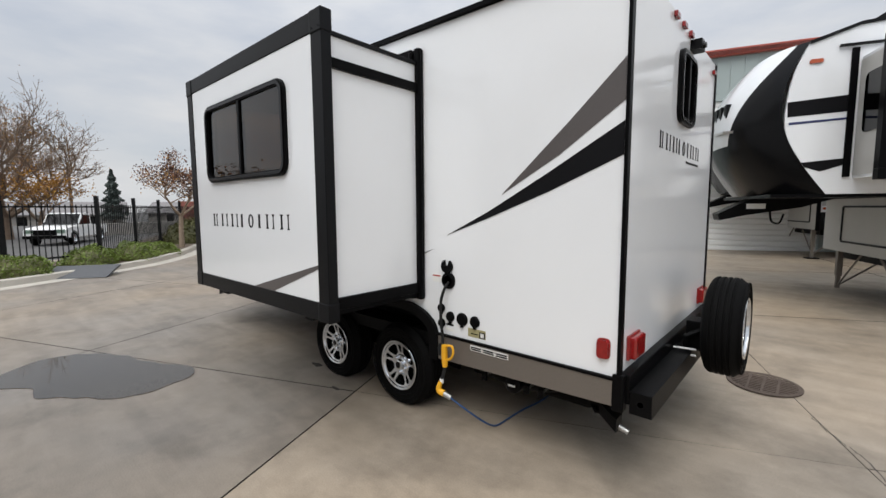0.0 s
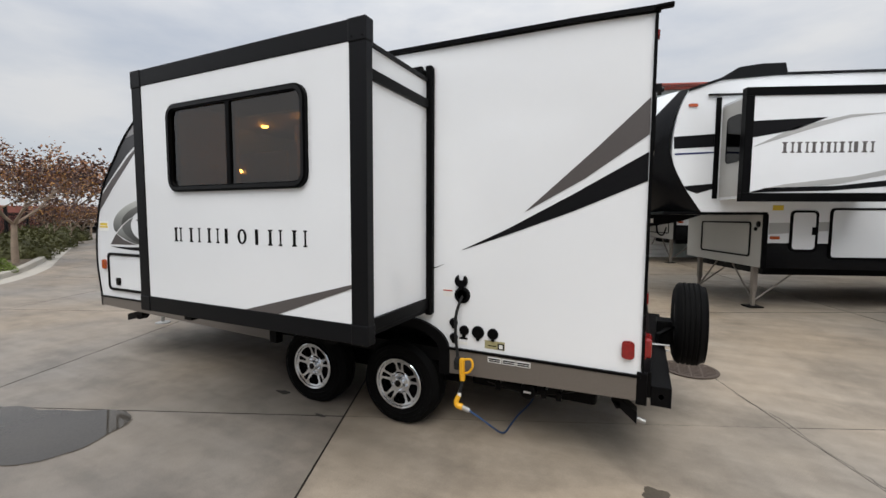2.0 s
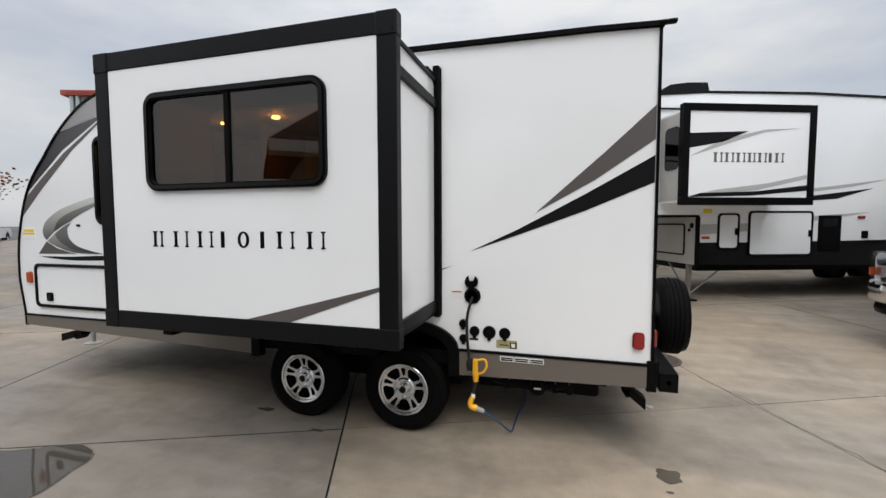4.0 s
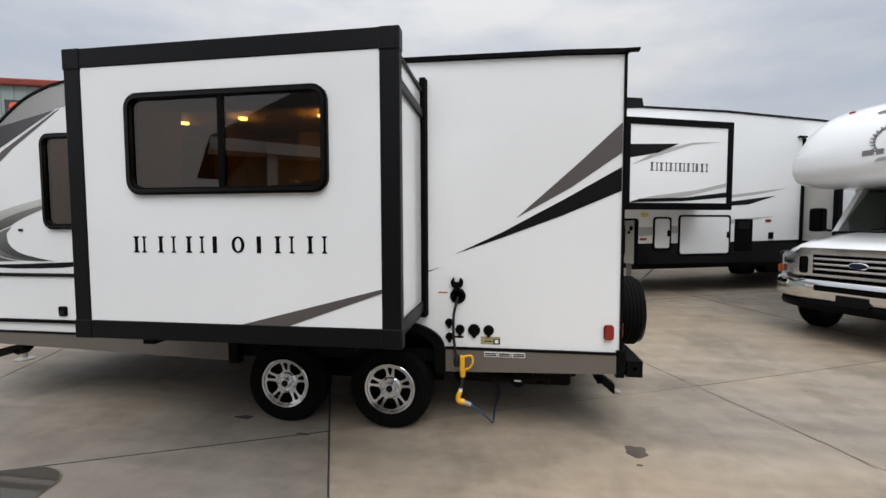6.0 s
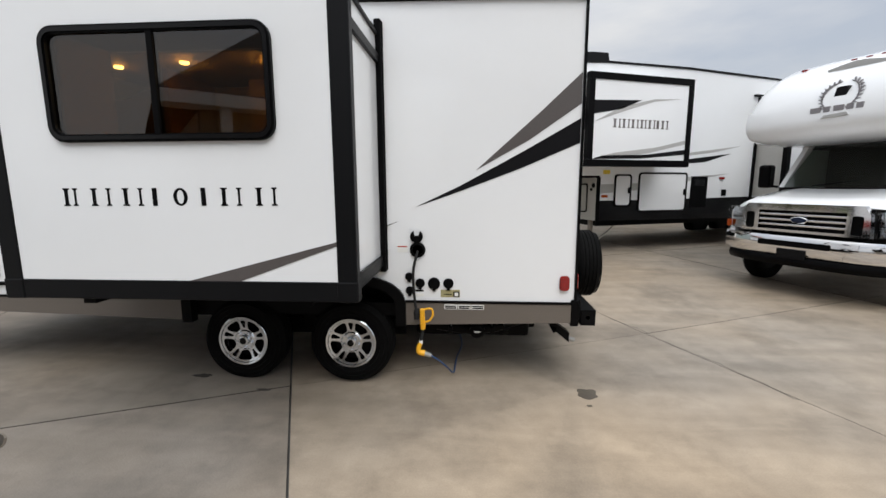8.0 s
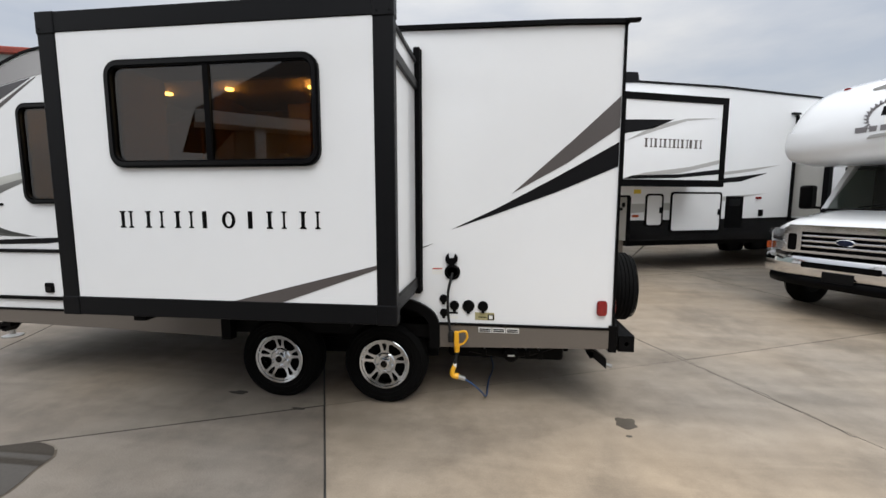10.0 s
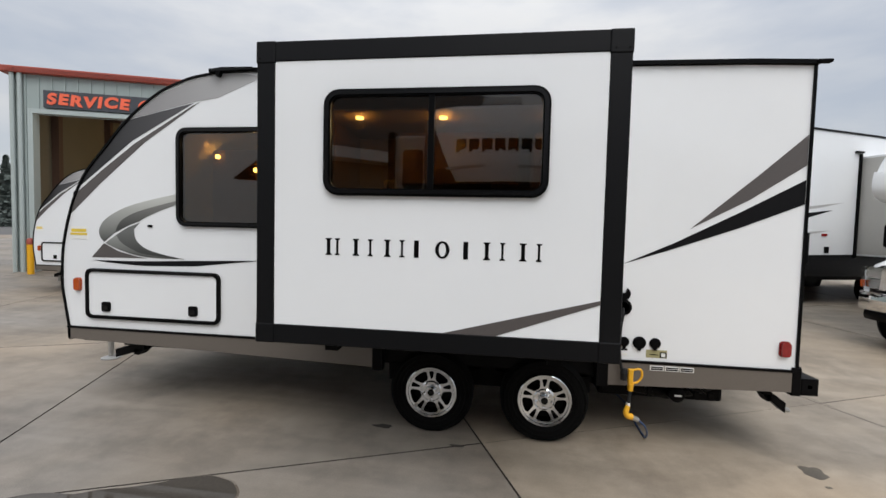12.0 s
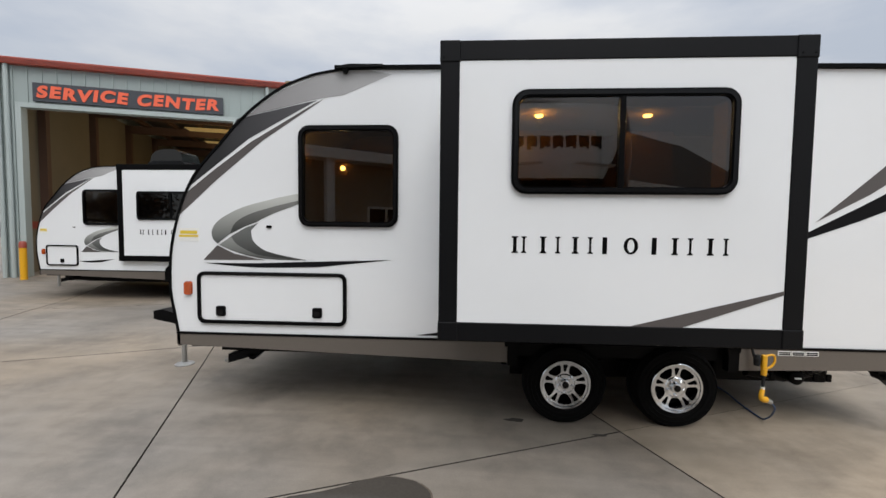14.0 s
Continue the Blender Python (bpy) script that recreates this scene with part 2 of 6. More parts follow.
KERB = mat("kerb_concrete", (0.42, 0.39, 0.34), 0.8, 0, 0.15, 1.5, 0.2, 60)
JOINT = mat("joint_dirt", (0.05, 0.044, 0.038), 0.9, 0, 0.2)
ASPHALT = mat("street_asphalt", (0.10, 0.098, 0.095), 0.9, 0, 0.15, 0.5, 0.3, 90)
SOIL = mat("planting_soil", (0.10, 0.075, 0.05), 0.95, 0, 0.25, 2, 0.4, 50)
STEEL_CLAD = mat("grey_green_steel_cladding", (0.31, 0.36, 0.35), 0.5, 0, 0.06, 0.6)
STEEL_TRIM = mat("pale_steel_trim", (0.38, 0.43, 0.42), 0.45, 0, 0.05)
RED_EAVE = mat("red_eave_trim", (0.30, 0.055, 0.035), 0.5, 0, 0.12, 1.5)
SIGN_DARK = mat("sign_board", (0.045, 0.05, 0.06), 0.55, 0, 0.12)
SIGN_RED = mat("orange_red_sign_paint", (0.80, 0.13, 0.06), 0.5, 0, 0.08)
HALL_WALL = mat("hall_insulation", (0.20, 0.165, 0.11), 0.85, 0, 0.12, 0.8)
HALL_STEEL = mat("hall_red_brown_steel", (0.11, 0.06, 0.04), 0.6, 0, 0.12)
ROLL_WHITE = mat("white_roller_slat", (0.80, 0.80, 0.78), 0.45, 0, 0.04)
"""Foliage and bark."""
BARK = mat("bark", (0.19, 0.135, 0.095), 0.9, 0, 0.25, 8, 0.6, 60)
BARK_PALE = mat("pale_bark", (0.30, 0.23, 0.17), 0.85, 0, 0.2, 8, 0.4, 50)
LEAF_RUST = mat("rust_leaves", (0.26, 0.12, 0.055), 0.75, 0, 0.4, 3)
LEAF_GOLD = mat("gold_leaves", (0.46, 0.24, 0.05), 0.75, 0, 0.35, 3)
LEAF_PLUM = mat("plum_leaves", (0.10, 0.06, 0.055), 0.75, 0, 0.35, 3)
LEAF_GREEN = mat("hedge_leaves", (0.16, 0.22, 0.04), 0.6, 0, 0.5, 2.5)
LEAF_DARK = mat("dark_shrub_leaves", (0.085, 0.085, 0.025), 0.65, 0, 0.45, 2.5)
# Needle colour lifted towards grey to carry the haze of distance.
LEAF_PINE = mat("conifer_needles", (0.08, 0.10, 0.09), 0.75, 0, 0.35, 2)
FENCE = mat("black_fence_paint", (0.016, 0.016, 0.017), 0.45, 0.1, 0.2, 6)
FAR_WALL = mat("far_house_wall", (0.33, 0.31, 0.28), 0.8, 0, 0.08)
FAR_RED = mat("far_red_wall", (0.28, 0.10, 0.075), 0.8, 0, 0.08)
OFFICE_WALL = mat("tan_render", (0.36, 0.29, 0.21), 0.8, 0, 0.08)
OFFICE_ROOF = mat("dark_shingle", (0.035, 0.028, 0.023), 0.9, 0, 0.2, 3)
FAR_ROOF = mat("far_roof", (0.20, 0.19, 0.19), 0.85, 0, 0.1)


# ---- mesh tools ----
def put(axis, p, a):
    """A point of a drawing in the plane across axis, at depth a along it."""
    return {"y": (p[0], a, p[1]), "x": (a, p[0], p[1]), "z": (p[0], p[1], a)}[axis]


def prism(bm, pts, a0, a1, axis="y"):
    lo, hi = [bm.verts.new(put(axis, p, a0)) for p in pts], [bm.verts.new(put(axis, p, a1)) for p in pts]
    bm.faces.new(lo)
    bm.faces.new(hi[::-1])
    for i in range(len(pts)):
        j = (i + 1) % len(pts)
        bm.faces.new((lo[j], lo[i], hi[i], hi[j]))
    return bm


def plate(bm, outer, holes, a0, a1, axis="y"):
    """A flat sheet with openings that go through it."""
    edges = []
    for loop in (outer, *holes):
        vs = [bm.verts.new(put(axis, p, a0)) for p in loop]
        edges += [bm.edges.new((vs[i], vs[(i + 1) % len(vs)])) for i in range(len(vs))]
    made = bmesh.ops.triangle_fill(bm, use_beauty=True, edges=edges)
    faces = [f for f in made["geom"] if isinstance(f, bmesh.types.BMFace)]
    grown = bmesh.ops.extrude_face_region(bm, geom=faces)
    shift = Vector(put(axis, (0, 0), a1 - a0))
    bmesh.ops.translate(bm, vec=shift, verts=[v for v in grown["geom"] if isinstance(v, bmesh.types.BMVert)])
    return bm


def box(bm, x0, x1, y0, y1, z0, z1, bev=0.0):
    c = bmesh.ops.create_cube(bm, size=1)["verts"]
    for v in c:
        v.co = Vector((x0 + (x1 - x0) * (v.co.x + 0.5), y0 + (y1 - y0) * (v.co.y + 0.5), z0 + (z1 - z0) * (v.co.z + 0.5)))
    if bev:
        bmesh.ops.bevel(bm, geom=list({e for v in c for e in v.link_edges}), offset=bev, segments=2, affect="EDGES", profile=0.5)
    return bm


def rr(x0, x1, z0, z1, r, n=5):
    """A rounded rectangle, as a loop of points."""
    out = []
    for cx, cz, a in ((x1 - r, z1 - r, 0), (x0 + r, z1 - r, 90), (x0 + r, z0 + r, 180), (x1 - r, z0 + r, 270)):
        out += [(cx + r * math.cos(radians(a + 90 * k / n)), cz + r * math.sin(radians(a + 90 * k / n))) for k in range(n + 1)]
    return out


def curve(pts, n=6):
    """A smooth line through the points."""
    p = [pts[0], *pts, pts[-1]]
    out = []
    for i in range(1, len(p) - 2):
        a, b, c, d = (Vector(q) for q in p[i - 1 : i + 3])
        for k in range(n):
            t = k / n
            out.append(tuple(0.5 * (2 * b + (c - a) * t + (2 * a - 5 * b + 4 * c - d) * t**2 + (3 * b - a - 3 * c + d) * t**3)))
    return out + [tuple(pts[-1])]


def tube(bm, pts, r, n=8, r1=None):
    """A round bar along a line, tapering to r1."""
    pts = [Vector(p) for p in pts]
    rings, side = [], None
    for i, p in enumerate(pts):
        d = (pts[min(i + 1, len(pts) - 1)] - pts[max(i - 1, 0)]).normalized()
        side = d.orthogonal().normalized() if side is None else (side - d * side.dot(d)).normalized()
        up, rad = d.cross(side), r + ((r1 if r1 is not None else r) - r) * i / max(1, len(pts) - 1)
        rings.append([bm.verts.new(p + rad * (side * math.cos(2 * math.pi * k / n) + up * math.sin(2 * math.pi * k / n))) for k in range(n)])
    for a, b in zip(rings, rings[1:]):
        for k in range(n):
            bm.faces.new((a[k], a[(k + 1) % n], b[(k + 1) % n], b[k]))
    bm.faces.new(rings[0][::-1])
    bm.faces.new(rings[-1])
    return bm


def lathe(bm, prof, centre, axis="y", n=32, sign=1, caps=True):
    """Turns a profile of (radius, depth) round an axis through centre; depths grow along sign times the axis."""
    rings = []
    for r, d in prof:
        ring = []
        for k in range(n):
            a = 2 * math.pi * k / n
            u, v = r * math.cos(a), r * math.sin(a)
            q = {"y": (u, sign * d, v), "x": (sign * d, u, v), "z": (u, v, sign * d)}[axis]
            ring.append(bm.verts.new(Vector(centre) + Vector(q)))
        rings.append(ring)
    for a, b in zip(rings, rings[1:]):
        for k in range(n):
            bm.faces.new((a[k], a[(k + 1) % n], b[(k + 1) % n], b[k]))
    if caps and prof[0][0] > 1e-4:
        bm.faces.new(rings[0][::-1])
    if caps and prof[-1][0] > 1e-4:
        bm.faces.new(rings[-1])
    return bm


def B():
    return bmesh.new()


def mesh_of(name, bm, material, smooth=None):
    bmesh.ops.recalc_face_normals(bm, faces=bm.faces)
    me = bpy.data.meshes.new(name)
    bm.to_mesh(me)
    bm.free()
    me.materials.append(material)
    if smooth:
        me.shade_smooth()
        me.set_sharp_from_angle(angle=radians(smooth))
    return me


def part(name, bm, material, parent, label="", smooth=None):
    ob = new(name, mesh_of(name, bm, material, smooth))
    ob.parent = parent
    return tagged(ob, label) if label else ob


def thing(name, label, category, m=None, group="", kind=""):
    ob = new(name)
    ob.empty_display_size = 0.2
    if m is not None:
        ob.matrix_basis = m
    return tagged(ob, label, category, group, kind)


def single(name, bm, material, label, category, group="", kind="", smooth=None):
    return tagged(new(name, mesh_of(name, bm, material, smooth)), label, category, group, kind)


def lift(y, x=0.0):
    """Height of the yard, which climbs from the drain towards the service building, with a hollow before the bay."""
    d = max(0.0, y - 1.0)
    return 0.04 * d * d / (d + 1.0) - 0.19 * math.exp(-((x + 10.5) ** 2) / 14 - (y - 5.8) ** 2 / 5)


# ---- ground ----
KERB_LINE = curve([(-9.0, -9.0), (-10.6, -4.6), (-11.5, -2.2), (-12.4, -0.6), (-13.4, 0.9), (-14.9, 2.3), (-17.0, 3.6), (-20.5, 5.5), (-25, 7.8), (-33, 11.6)], 6)


def kerb_side(x, y):
    """Metres to the yard's side of the kerb; less than nothing beyond it."""
    best, sign = 1e9, 1
    for (xa, ya), (xb, yb) in zip(KERB_LINE, KERB_LINE[1:]):
        d = Vector((xb - xa, yb - ya))
        t = max(0, min(1, ((x - xa) * d.x + (y - ya) * d.y) / d.length_squared))
        far = math.hypot(x - xa - t * d.x, y - ya - t * d.y)
        if far < best:
            best, sign = far, -1 if d.x * (y - ya) - d.y * (x - xa) > 0 else 1
    return best * sign


def street(x, y):
    """Height of the land: the yard, and the lower street beyond the fence."""
    d = max(0.0, min(1.0, (-kerb_side(x, y) - 3.0) / 4.0))
    return lift(min(y, 30), x) * (1 - d) - 0.03 - 0.42 * d * d * (3 - 2 * d)


bm = B()
xs = [-400, -200, -120, -80, -60, -50] + [-44 + 2 * k for k in range(22)] + [5, 10, 20, 40, 80, 200, 400]
ys = [-400, -150, -80, -50, -30, -20] + [-15 + 1.5 * k for k in range(10)] + [0.5 + 0.5 * k for k in range(16)] + [9, 10.5, 12, 14, 16, 20, 25, 30, 45, 80, 150, 400]
grid = [[bm.verts.new((x, y, street(x, y))) for y in ys] for x in xs]
for i in range(len(xs) - 1):
    for j in range(len(ys) - 1):
        bm.faces.new((grid[i][j], grid[i + 1][j], grid[i + 1][j + 1], grid[i][j + 1]))
ground = single("ground", bm, ASPHALT, "grey weathered asphalt and bare earth round the yard", "ground", kind="structure", smooth=60)


# ---- wheels ----
def wheel(parent, x, y, z, r, axis="y", sign=-1, wide=0.21, rim_r=0.195, spoke=True):
    """Tyre and alloy rim; the outer face lies at depth 0 and looks along sign times the axis."""
    c = (x, y, z)
    w = part("wheel", lathe(B(), [(0.05, -0.10), (rim_r, -0.10), (rim_r, -wide + 0.02), (0.05, -wide + 0.02)], c, axis, 24, sign), STEEL_BLACK, parent)
    k = r - rim_r
    prof = [(rim_r, -0.02), (rim_r + 0.18 * k, -0.004), (rim_r + 0.45 * k, 0.006), (rim_r + 0.75 * k, 0.0), (r - 0.02, -0.018), (r - 0.004, -0.035)]
    for g in range(4):
        a = -0.035 - (wide - 0.07) * (g + 0.55) / 4.2
        prof += [(r, a + 0.012), (r - 0.008, a + 0.009), (r - 0.008, a - 0.001), (r, a - 0.004)]
    prof += [(r - 0.004, -wide + 0.035), (r - 0.02, -wide + 0.018), (rim_r + 0.5 * k, -wide), (rim_r, -wide + 0.02), (rim_r - 0.004, -0.1)]
    tyre = part("tyre", lathe(B(), prof, c, axis, 48, sign, False), RUBBER, w, "black ribbed trailer tyre", 40)
    for deep in (0.10, 0.36, 0.62):
        s = rim_r + k * (0.22 + deep * 0.9)
        part("sidewall_rib", lathe(B(), [(s - 0.002, 0.0), (s, 0.0085), (s + 0.002, 0.0085), (s + 0.004, 0.0)], c, axis, 48, sign, False), RUBBER, tyre)
    part("rim", lathe(B(), [(rim_r - 0.022, -0.012), (rim_r - 0.016, -0.006), (rim_r - 0.012, 0.006), (rim_r + 0.002, 0.010), (rim_r + 0.007, 0.006), (rim_r + 0.008, -0.02), (rim_r - 0.01, -0.10), (rim_r - 0.03, -0.10)], c, axis, 48, sign, False), ALU, w, "", 40)
    if spoke:
        def place(u, v, d):
            return {"y": (x + u, y + sign * d, z + v), "x": (x + sign * d, y + u, z + v)}[axis]

        def polar(rad, deg):
            return rad * math.cos(radians(deg)), rad * math.sin(radians(deg))

        # cast face: five twin spokes left standing between windows and slots
        rim_in = rim_r - 0.016
        openings = []
        for i in range(5):
            a0 = 90 + 72 * i
            wide_, thin = a0 + 36, rim_in - 0.012
            openings.append([polar(r_, wide_ + da) for r_, da in ((0.088, -11), (0.100, -18), (thin - 0.02, -22), (thin - 0.006, -20), (thin, -14), (thin, 0), (thin, 14), (thin - 0.006, 20), (thin - 0.02, 22), (0.100, 18), (0.088, 11))])
            openings.append([polar(r_, a0 + da) for r_, da in ((0.104, -4.5), (thin - 0.012, -7.2), (thin - 0.003, -4.5), (thin - 0.003, 4.5), (thin - 0.012, 7.2), (0.104, 4.5), (0.096, 0))])
        flat = plate(B(), [polar(rim_in, 7.5 * k) for k in range(48)], openings, 0.0, 0.03, "y")
        for v in flat.verts:
            rad = math.hypot(v.co.x, v.co.z)
            top = -0.030 + 0.026 * max(0.0, (rad - 0.06) / (rim_in - 0.06)) ** 1.4
            v.co = place(v.co.x, v.co.z, top - (0.0 if v.co.y < 0.01 else 0.034))
        part("spoke_face", flat, ALU, w, "machined twin-spoke alloy face", 25)
        part("hub", lathe(B(), [(0.090, -0.07), (0.088, -0.030), (0.074, -0.020), (0.044, -0.024), (0.038, 0.004), (0.027, 0.008)], c, axis, 24, sign), ALU, w, "", 30)
        part("hub_cap", lathe(B(), [(0.030, -0.01), (0.026, 0.012), (0.012, 0.016), (0.0001, 0.016)], c, axis, 20, sign), BLACK_GLOSS, w, "", 40)
        for i in range(5):
            a = 2 * math.pi * (i + 0.5) / 5 + math.pi / 2
            part("lug_nut", lathe(B(), [(0.011, -0.03), (0.011, -0.008), (0.006, -0.004)], place(0.060 * math.cos(a), 0.060 * math.sin(a), 0), axis, 6, sign), CHROME, w)
    else:
        part("rim_disc", lathe(B(), [(rim_r - 0.02, -0.05), (0.09, -0.035), (0.07, -0.01), (0.0001, -0.005)], c, axis, 32, sign), ALU, w, "", 30)
    return w


def window(parent, x0, x1, z0, z1, y, bar=None, pane=None, r=0.09, axis="y", out=-1, width=0.042):
    """Black-framed rounded window; out: the side on which it stands proud."""
    w = part("window_frame", plate(B(), rr(x0, x1, z0, z1, r), [rr(x0 + width, x1 - width, z0 + width, z1 - width, r - 0.035)], y + out * 0.024, y - out * 0.03, axis), BLACK, parent, "black rounded window frame")
    part("frame_lip", plate(B(), rr(x0 + 0.012, x1 - 0.012, z0 + 0.012, z1 - 0.012, r - 0.01), [rr(x0 + width - 0.008, x1 - width + 0.008, z0 + width - 0.008, z1 - width + 0.008, r - 0.03)], y + out * 0.033, y + out * 0.022, axis), BLACK_GLOSS, w)
    inner = (x0 + width - 0.004, x1 - width + 0.004, z0 + width - 0.004, z1 - width + 0.004)
    cuts = [inner[0], inner[1]] if bar is None else [inner[0], bar, inner[1]]
    for i, (a, b) in enumerate(zip(cuts, cuts[1:])):
        p = part("pane", prism(B(), rr(a, b, inner[2], inner[3], 0.02 if bar else r - 0.04), y + out * (0.004 + 0.005 * i), y + out * (0.0075 + 0.005 * i), axis), pane or TINT, w, "tinted glass pane")
        p.visible_shadow = False
    if bar is not None:
        b = B()
        if axis == "y":
            box(b, bar - 0.018, bar + 0.018, min(y + out * 0.026, y - out * 0.02), max(y + out * 0.026, y - out * 0.02), inner[2], inner[3], 0.004)
        else:
            box(b, min(y + out * 0.026, y - out * 0.02), max(y + out * 0.026, y - out * 0.02), bar - 0.018, bar + 0.018, inner[2], inner[3], 0.004)
        part("mullion", b, BLACK, w)
    return w


def glyphs(parent, x0, x1, z0, z1, y, widths, material, stem=0.16, axis="y", thick=0.002, name="mark"):
    """A row of plain strokes and rings in place of a maker's word."""
    total = sum(abs(w) for w in widths)
    x = x0
    for w in widths:
        step = (x1 - x0) * abs(w) / total
        if w > 0:
            h = z1 - z0
            s = stem * h
            if w < 0.7:
                prism_ = prism(B(), [(x, z0), (x + s * 1.3, z0), (x + s * 1.3, z1), (x, z1)], y, y - thick, axis)
            else:
                t = s * 0.55
                if w == 0.75:
                    oval = [(math.cos(2 * math.pi * k / 20), math.sin(2 * math.pi * k / 20)) for k in range(20)]
                    cx, cz, a, b = x + step / 2, (z0 + z1) / 2, step / 2, h / 2
                    prism_ = plate(B(), [(cx + a * p, cz + b * q) for p, q in oval], [[(cx + (a - s) * p, cz + (b - t) * q) for p, q in oval]], y, y - thick, axis)
                else:
                    # a thick and a thin stroke, each with small feet
                    for u, wide in ((x + s, s), (x + step - s * 0.7, s * 0.6)):
                        f = wide / 2 + s * 0.42
                        prism_ = prism(B(), [(u - f, z0), (u + f, z0), (u + f, z0 + t * 0.6), (u + wide / 2, z0 + t), (u + wide / 2, z1 - t), (u + f, z1 - t * 0.6), (u + f, z1), (u - f, z1), (u - f, z1 - t * 0.6), (u - wide / 2, z1 - t), (u - wide / 2, z0 + t), (u - f, z0 + t * 0.6)], y, y - thick, axis)
                        part(name, prism_, material, parent)
                    x += step
                    continue
            part(name, prism_, material, parent)
        x += step


ENVISION_ROW = (0.8, -0.7, 1.1, -0.6, 1.1, -0.5, 0.4, -0.7, 0.75, -0.7, 0.4, -0.6, 1.1, -0.7, 1.1)
FRONT = [(-5.816, 0.66), (-5.85, 0.85), (-5.875, 1.0), (-5.880, 1.12), (-5.868, 1.35), (-5.822, 1.575), (-5.75, 1.80), (-5.65, 1.995), (-5.54, 2.13), (-5.426, 2.25), (-5.31, 2.38), (-5.183, 2.50), (-5.04, 2.61), (-4.897, 2.70), (-4.76, 2.755), (-4.616, 2.80), (-4.413, 2.830), (-4.2, 2.838)]
DEEP = 2.20


def travel_trailer(m, label, sx0, sx1, comp, first=True):
    """White travel trailer, nose towards -x, its near wall in the plane y = 0."""
    T = thing("travel_trailer", label, "travel trailer", m, "travel trailers")
    back = 0.0
    roof = [(-3.0, 2.828), (-1.5, 2.812), (-0.4, 2.800), (back, 2.785)]
    nose = curve(FRONT, 3)
    outline = nose + roof + [(back, 0.66)]
    win = (-4.765, -3.949, 1.578, 2.393) if first else (-4.81, -4.0, 1.62, 2.36)
    wx0, wx1 = -3.05, -1.27
    arch = [(wx0 + 0.36 - 0.36 * math.cos(radians(9 * k)), 0.665 + 0.205 * math.sin(radians(9 * k))) for k in range(11)]
    arch += [(wx1 - 0.36 + 0.36 * math.sin(radians(9 * k)), 0.665 + 0.205 * math.cos(radians(9 * k))) for k in range(11)]
    wall_loop = nose + roof + [(back, 0.66)] + arch[::-1]
    slot = [(sx0 + 0.06, 0.95), (sx1 - 0.04, 0.95), (sx1 - 0.04, 2.61), (sx0 + 0.06, 2.61)]
    holes = [rr(win[0] + 0.025, win[1] - 0.025, win[2] + 0.025, win[3] - 0.025, 0.07)]
    if first:
        holes.append(slot)
    part("side_wall", plate(B(), wall_loop, holes, 0.0, 0.045), WHITE, T, "glossy white fibreglass side wall")
    part("side_wall", plate(B(), outline, [], DEEP - 0.045, DEEP), WHITE, T)
    bm = B()
    skin = [(x + 0.0, z) for x, z in nose + roof]
    for (xa, za), (xb, zb) in zip(skin, skin[1:]):
        d = Vector((xb - xa, zb - za)).normalized()
        nx, nz = d.y * 0.03, -d.x * 0.03
        prism(bm, [(xa, za), (xb, zb), (xb + nx, zb + nz), (xa + nx, za + nz)], 0.046, DEEP - 0.046)
    part("roof_and_nose", bm, WHITE, T, "white moulded roof and nose skin", 30)
    # rear wall with its small window
    hole = rr(0.95, 1.34, 2.155, 2.59, 0.06)
    part("rear_wall", plate(B(), [(0.046, 0.62), (DEEP - 0.046, 0.62), (DEEP - 0.046, 2.775), (0.046, 2.775)], [hole], -0.04, 0.0, "x"), WHITE, T, "glossy white rear wall")
    part("floor", box(B(), -5.75, -0.05, 0.06, DEEP - 0.06, 0.54, 0.64), STEEL_BLACK, T)
    # Far skirt and cross bars are unseen, added to block light under the floor.
    part("skirt", box(B(), -5.8, -0.02, DEEP - 0.02, DEEP + 0.012, 0.46, 0.66), STEEL_BLACK, T)
    for ox in (-5.2, -4.3, -3.5, -0.9, -0.2):
        part("outrigger", box(B(), ox - 0.03, ox + 0.03, 0.08, DEEP - 0.08, 0.50, 0.54), STEEL_BLACK, T)
    # edge mouldings
    edge = nose + roof + [(back, 0.64)]
    ring = [(x, z) for x, z in edge]
    for yy0, yy1 in ((-0.012, 0.03), (DEEP - 0.03, DEEP + 0.012)):
        bm = B()
        for (xa, za), (xb, zb) in zip(ring, ring[1:]):
            d = Vector((xb - xa, zb - za)).normalized()
            nx, nz = -d.y * 0.010, d.x * 0.010
            ix, iz = d.y * 0.008, -d.x * 0.008
            prism(bm, [(xa + ix, za + iz), (xb + ix, zb + iz), (xb + nx, zb + nz), (xa + nx, za + nz)], yy0, yy1)
        part("edge_moulding", bm, BLACK, T, "black rubber edge moulding")
    if first:
        eaves = [(-4.46, 2.836), *roof[:-1], (0.02, 2.785)]
        part("roof_gutter", prism(B(), [(x, z + 0.024) for x, z in eaves] + [(x, z - 0.004) for x, z in eaves[::-1]], -0.03, 0.02), BLACK, T)
        part("drip_spout", box(B(), -0.01, 0.085, -0.045, 0.0, 2.785, 2.808, 0.008), BLACK, T)
        part("gutter_end", prism(B(), [(-4.44, 2.832), (-4.07, 2.842), (-4.07, 2.858), (-4.34, 2.862), (-4.42, 2.850)], -0.05, -0.005), CHARCOAL, T)
        part("gutter_end", prism(B(), [(-4.385, 2.795), (-4.365, 2.795), (-4.345, 2.835), (-4.395, 2.835)], -0.045, -0.006), BLACK, T)
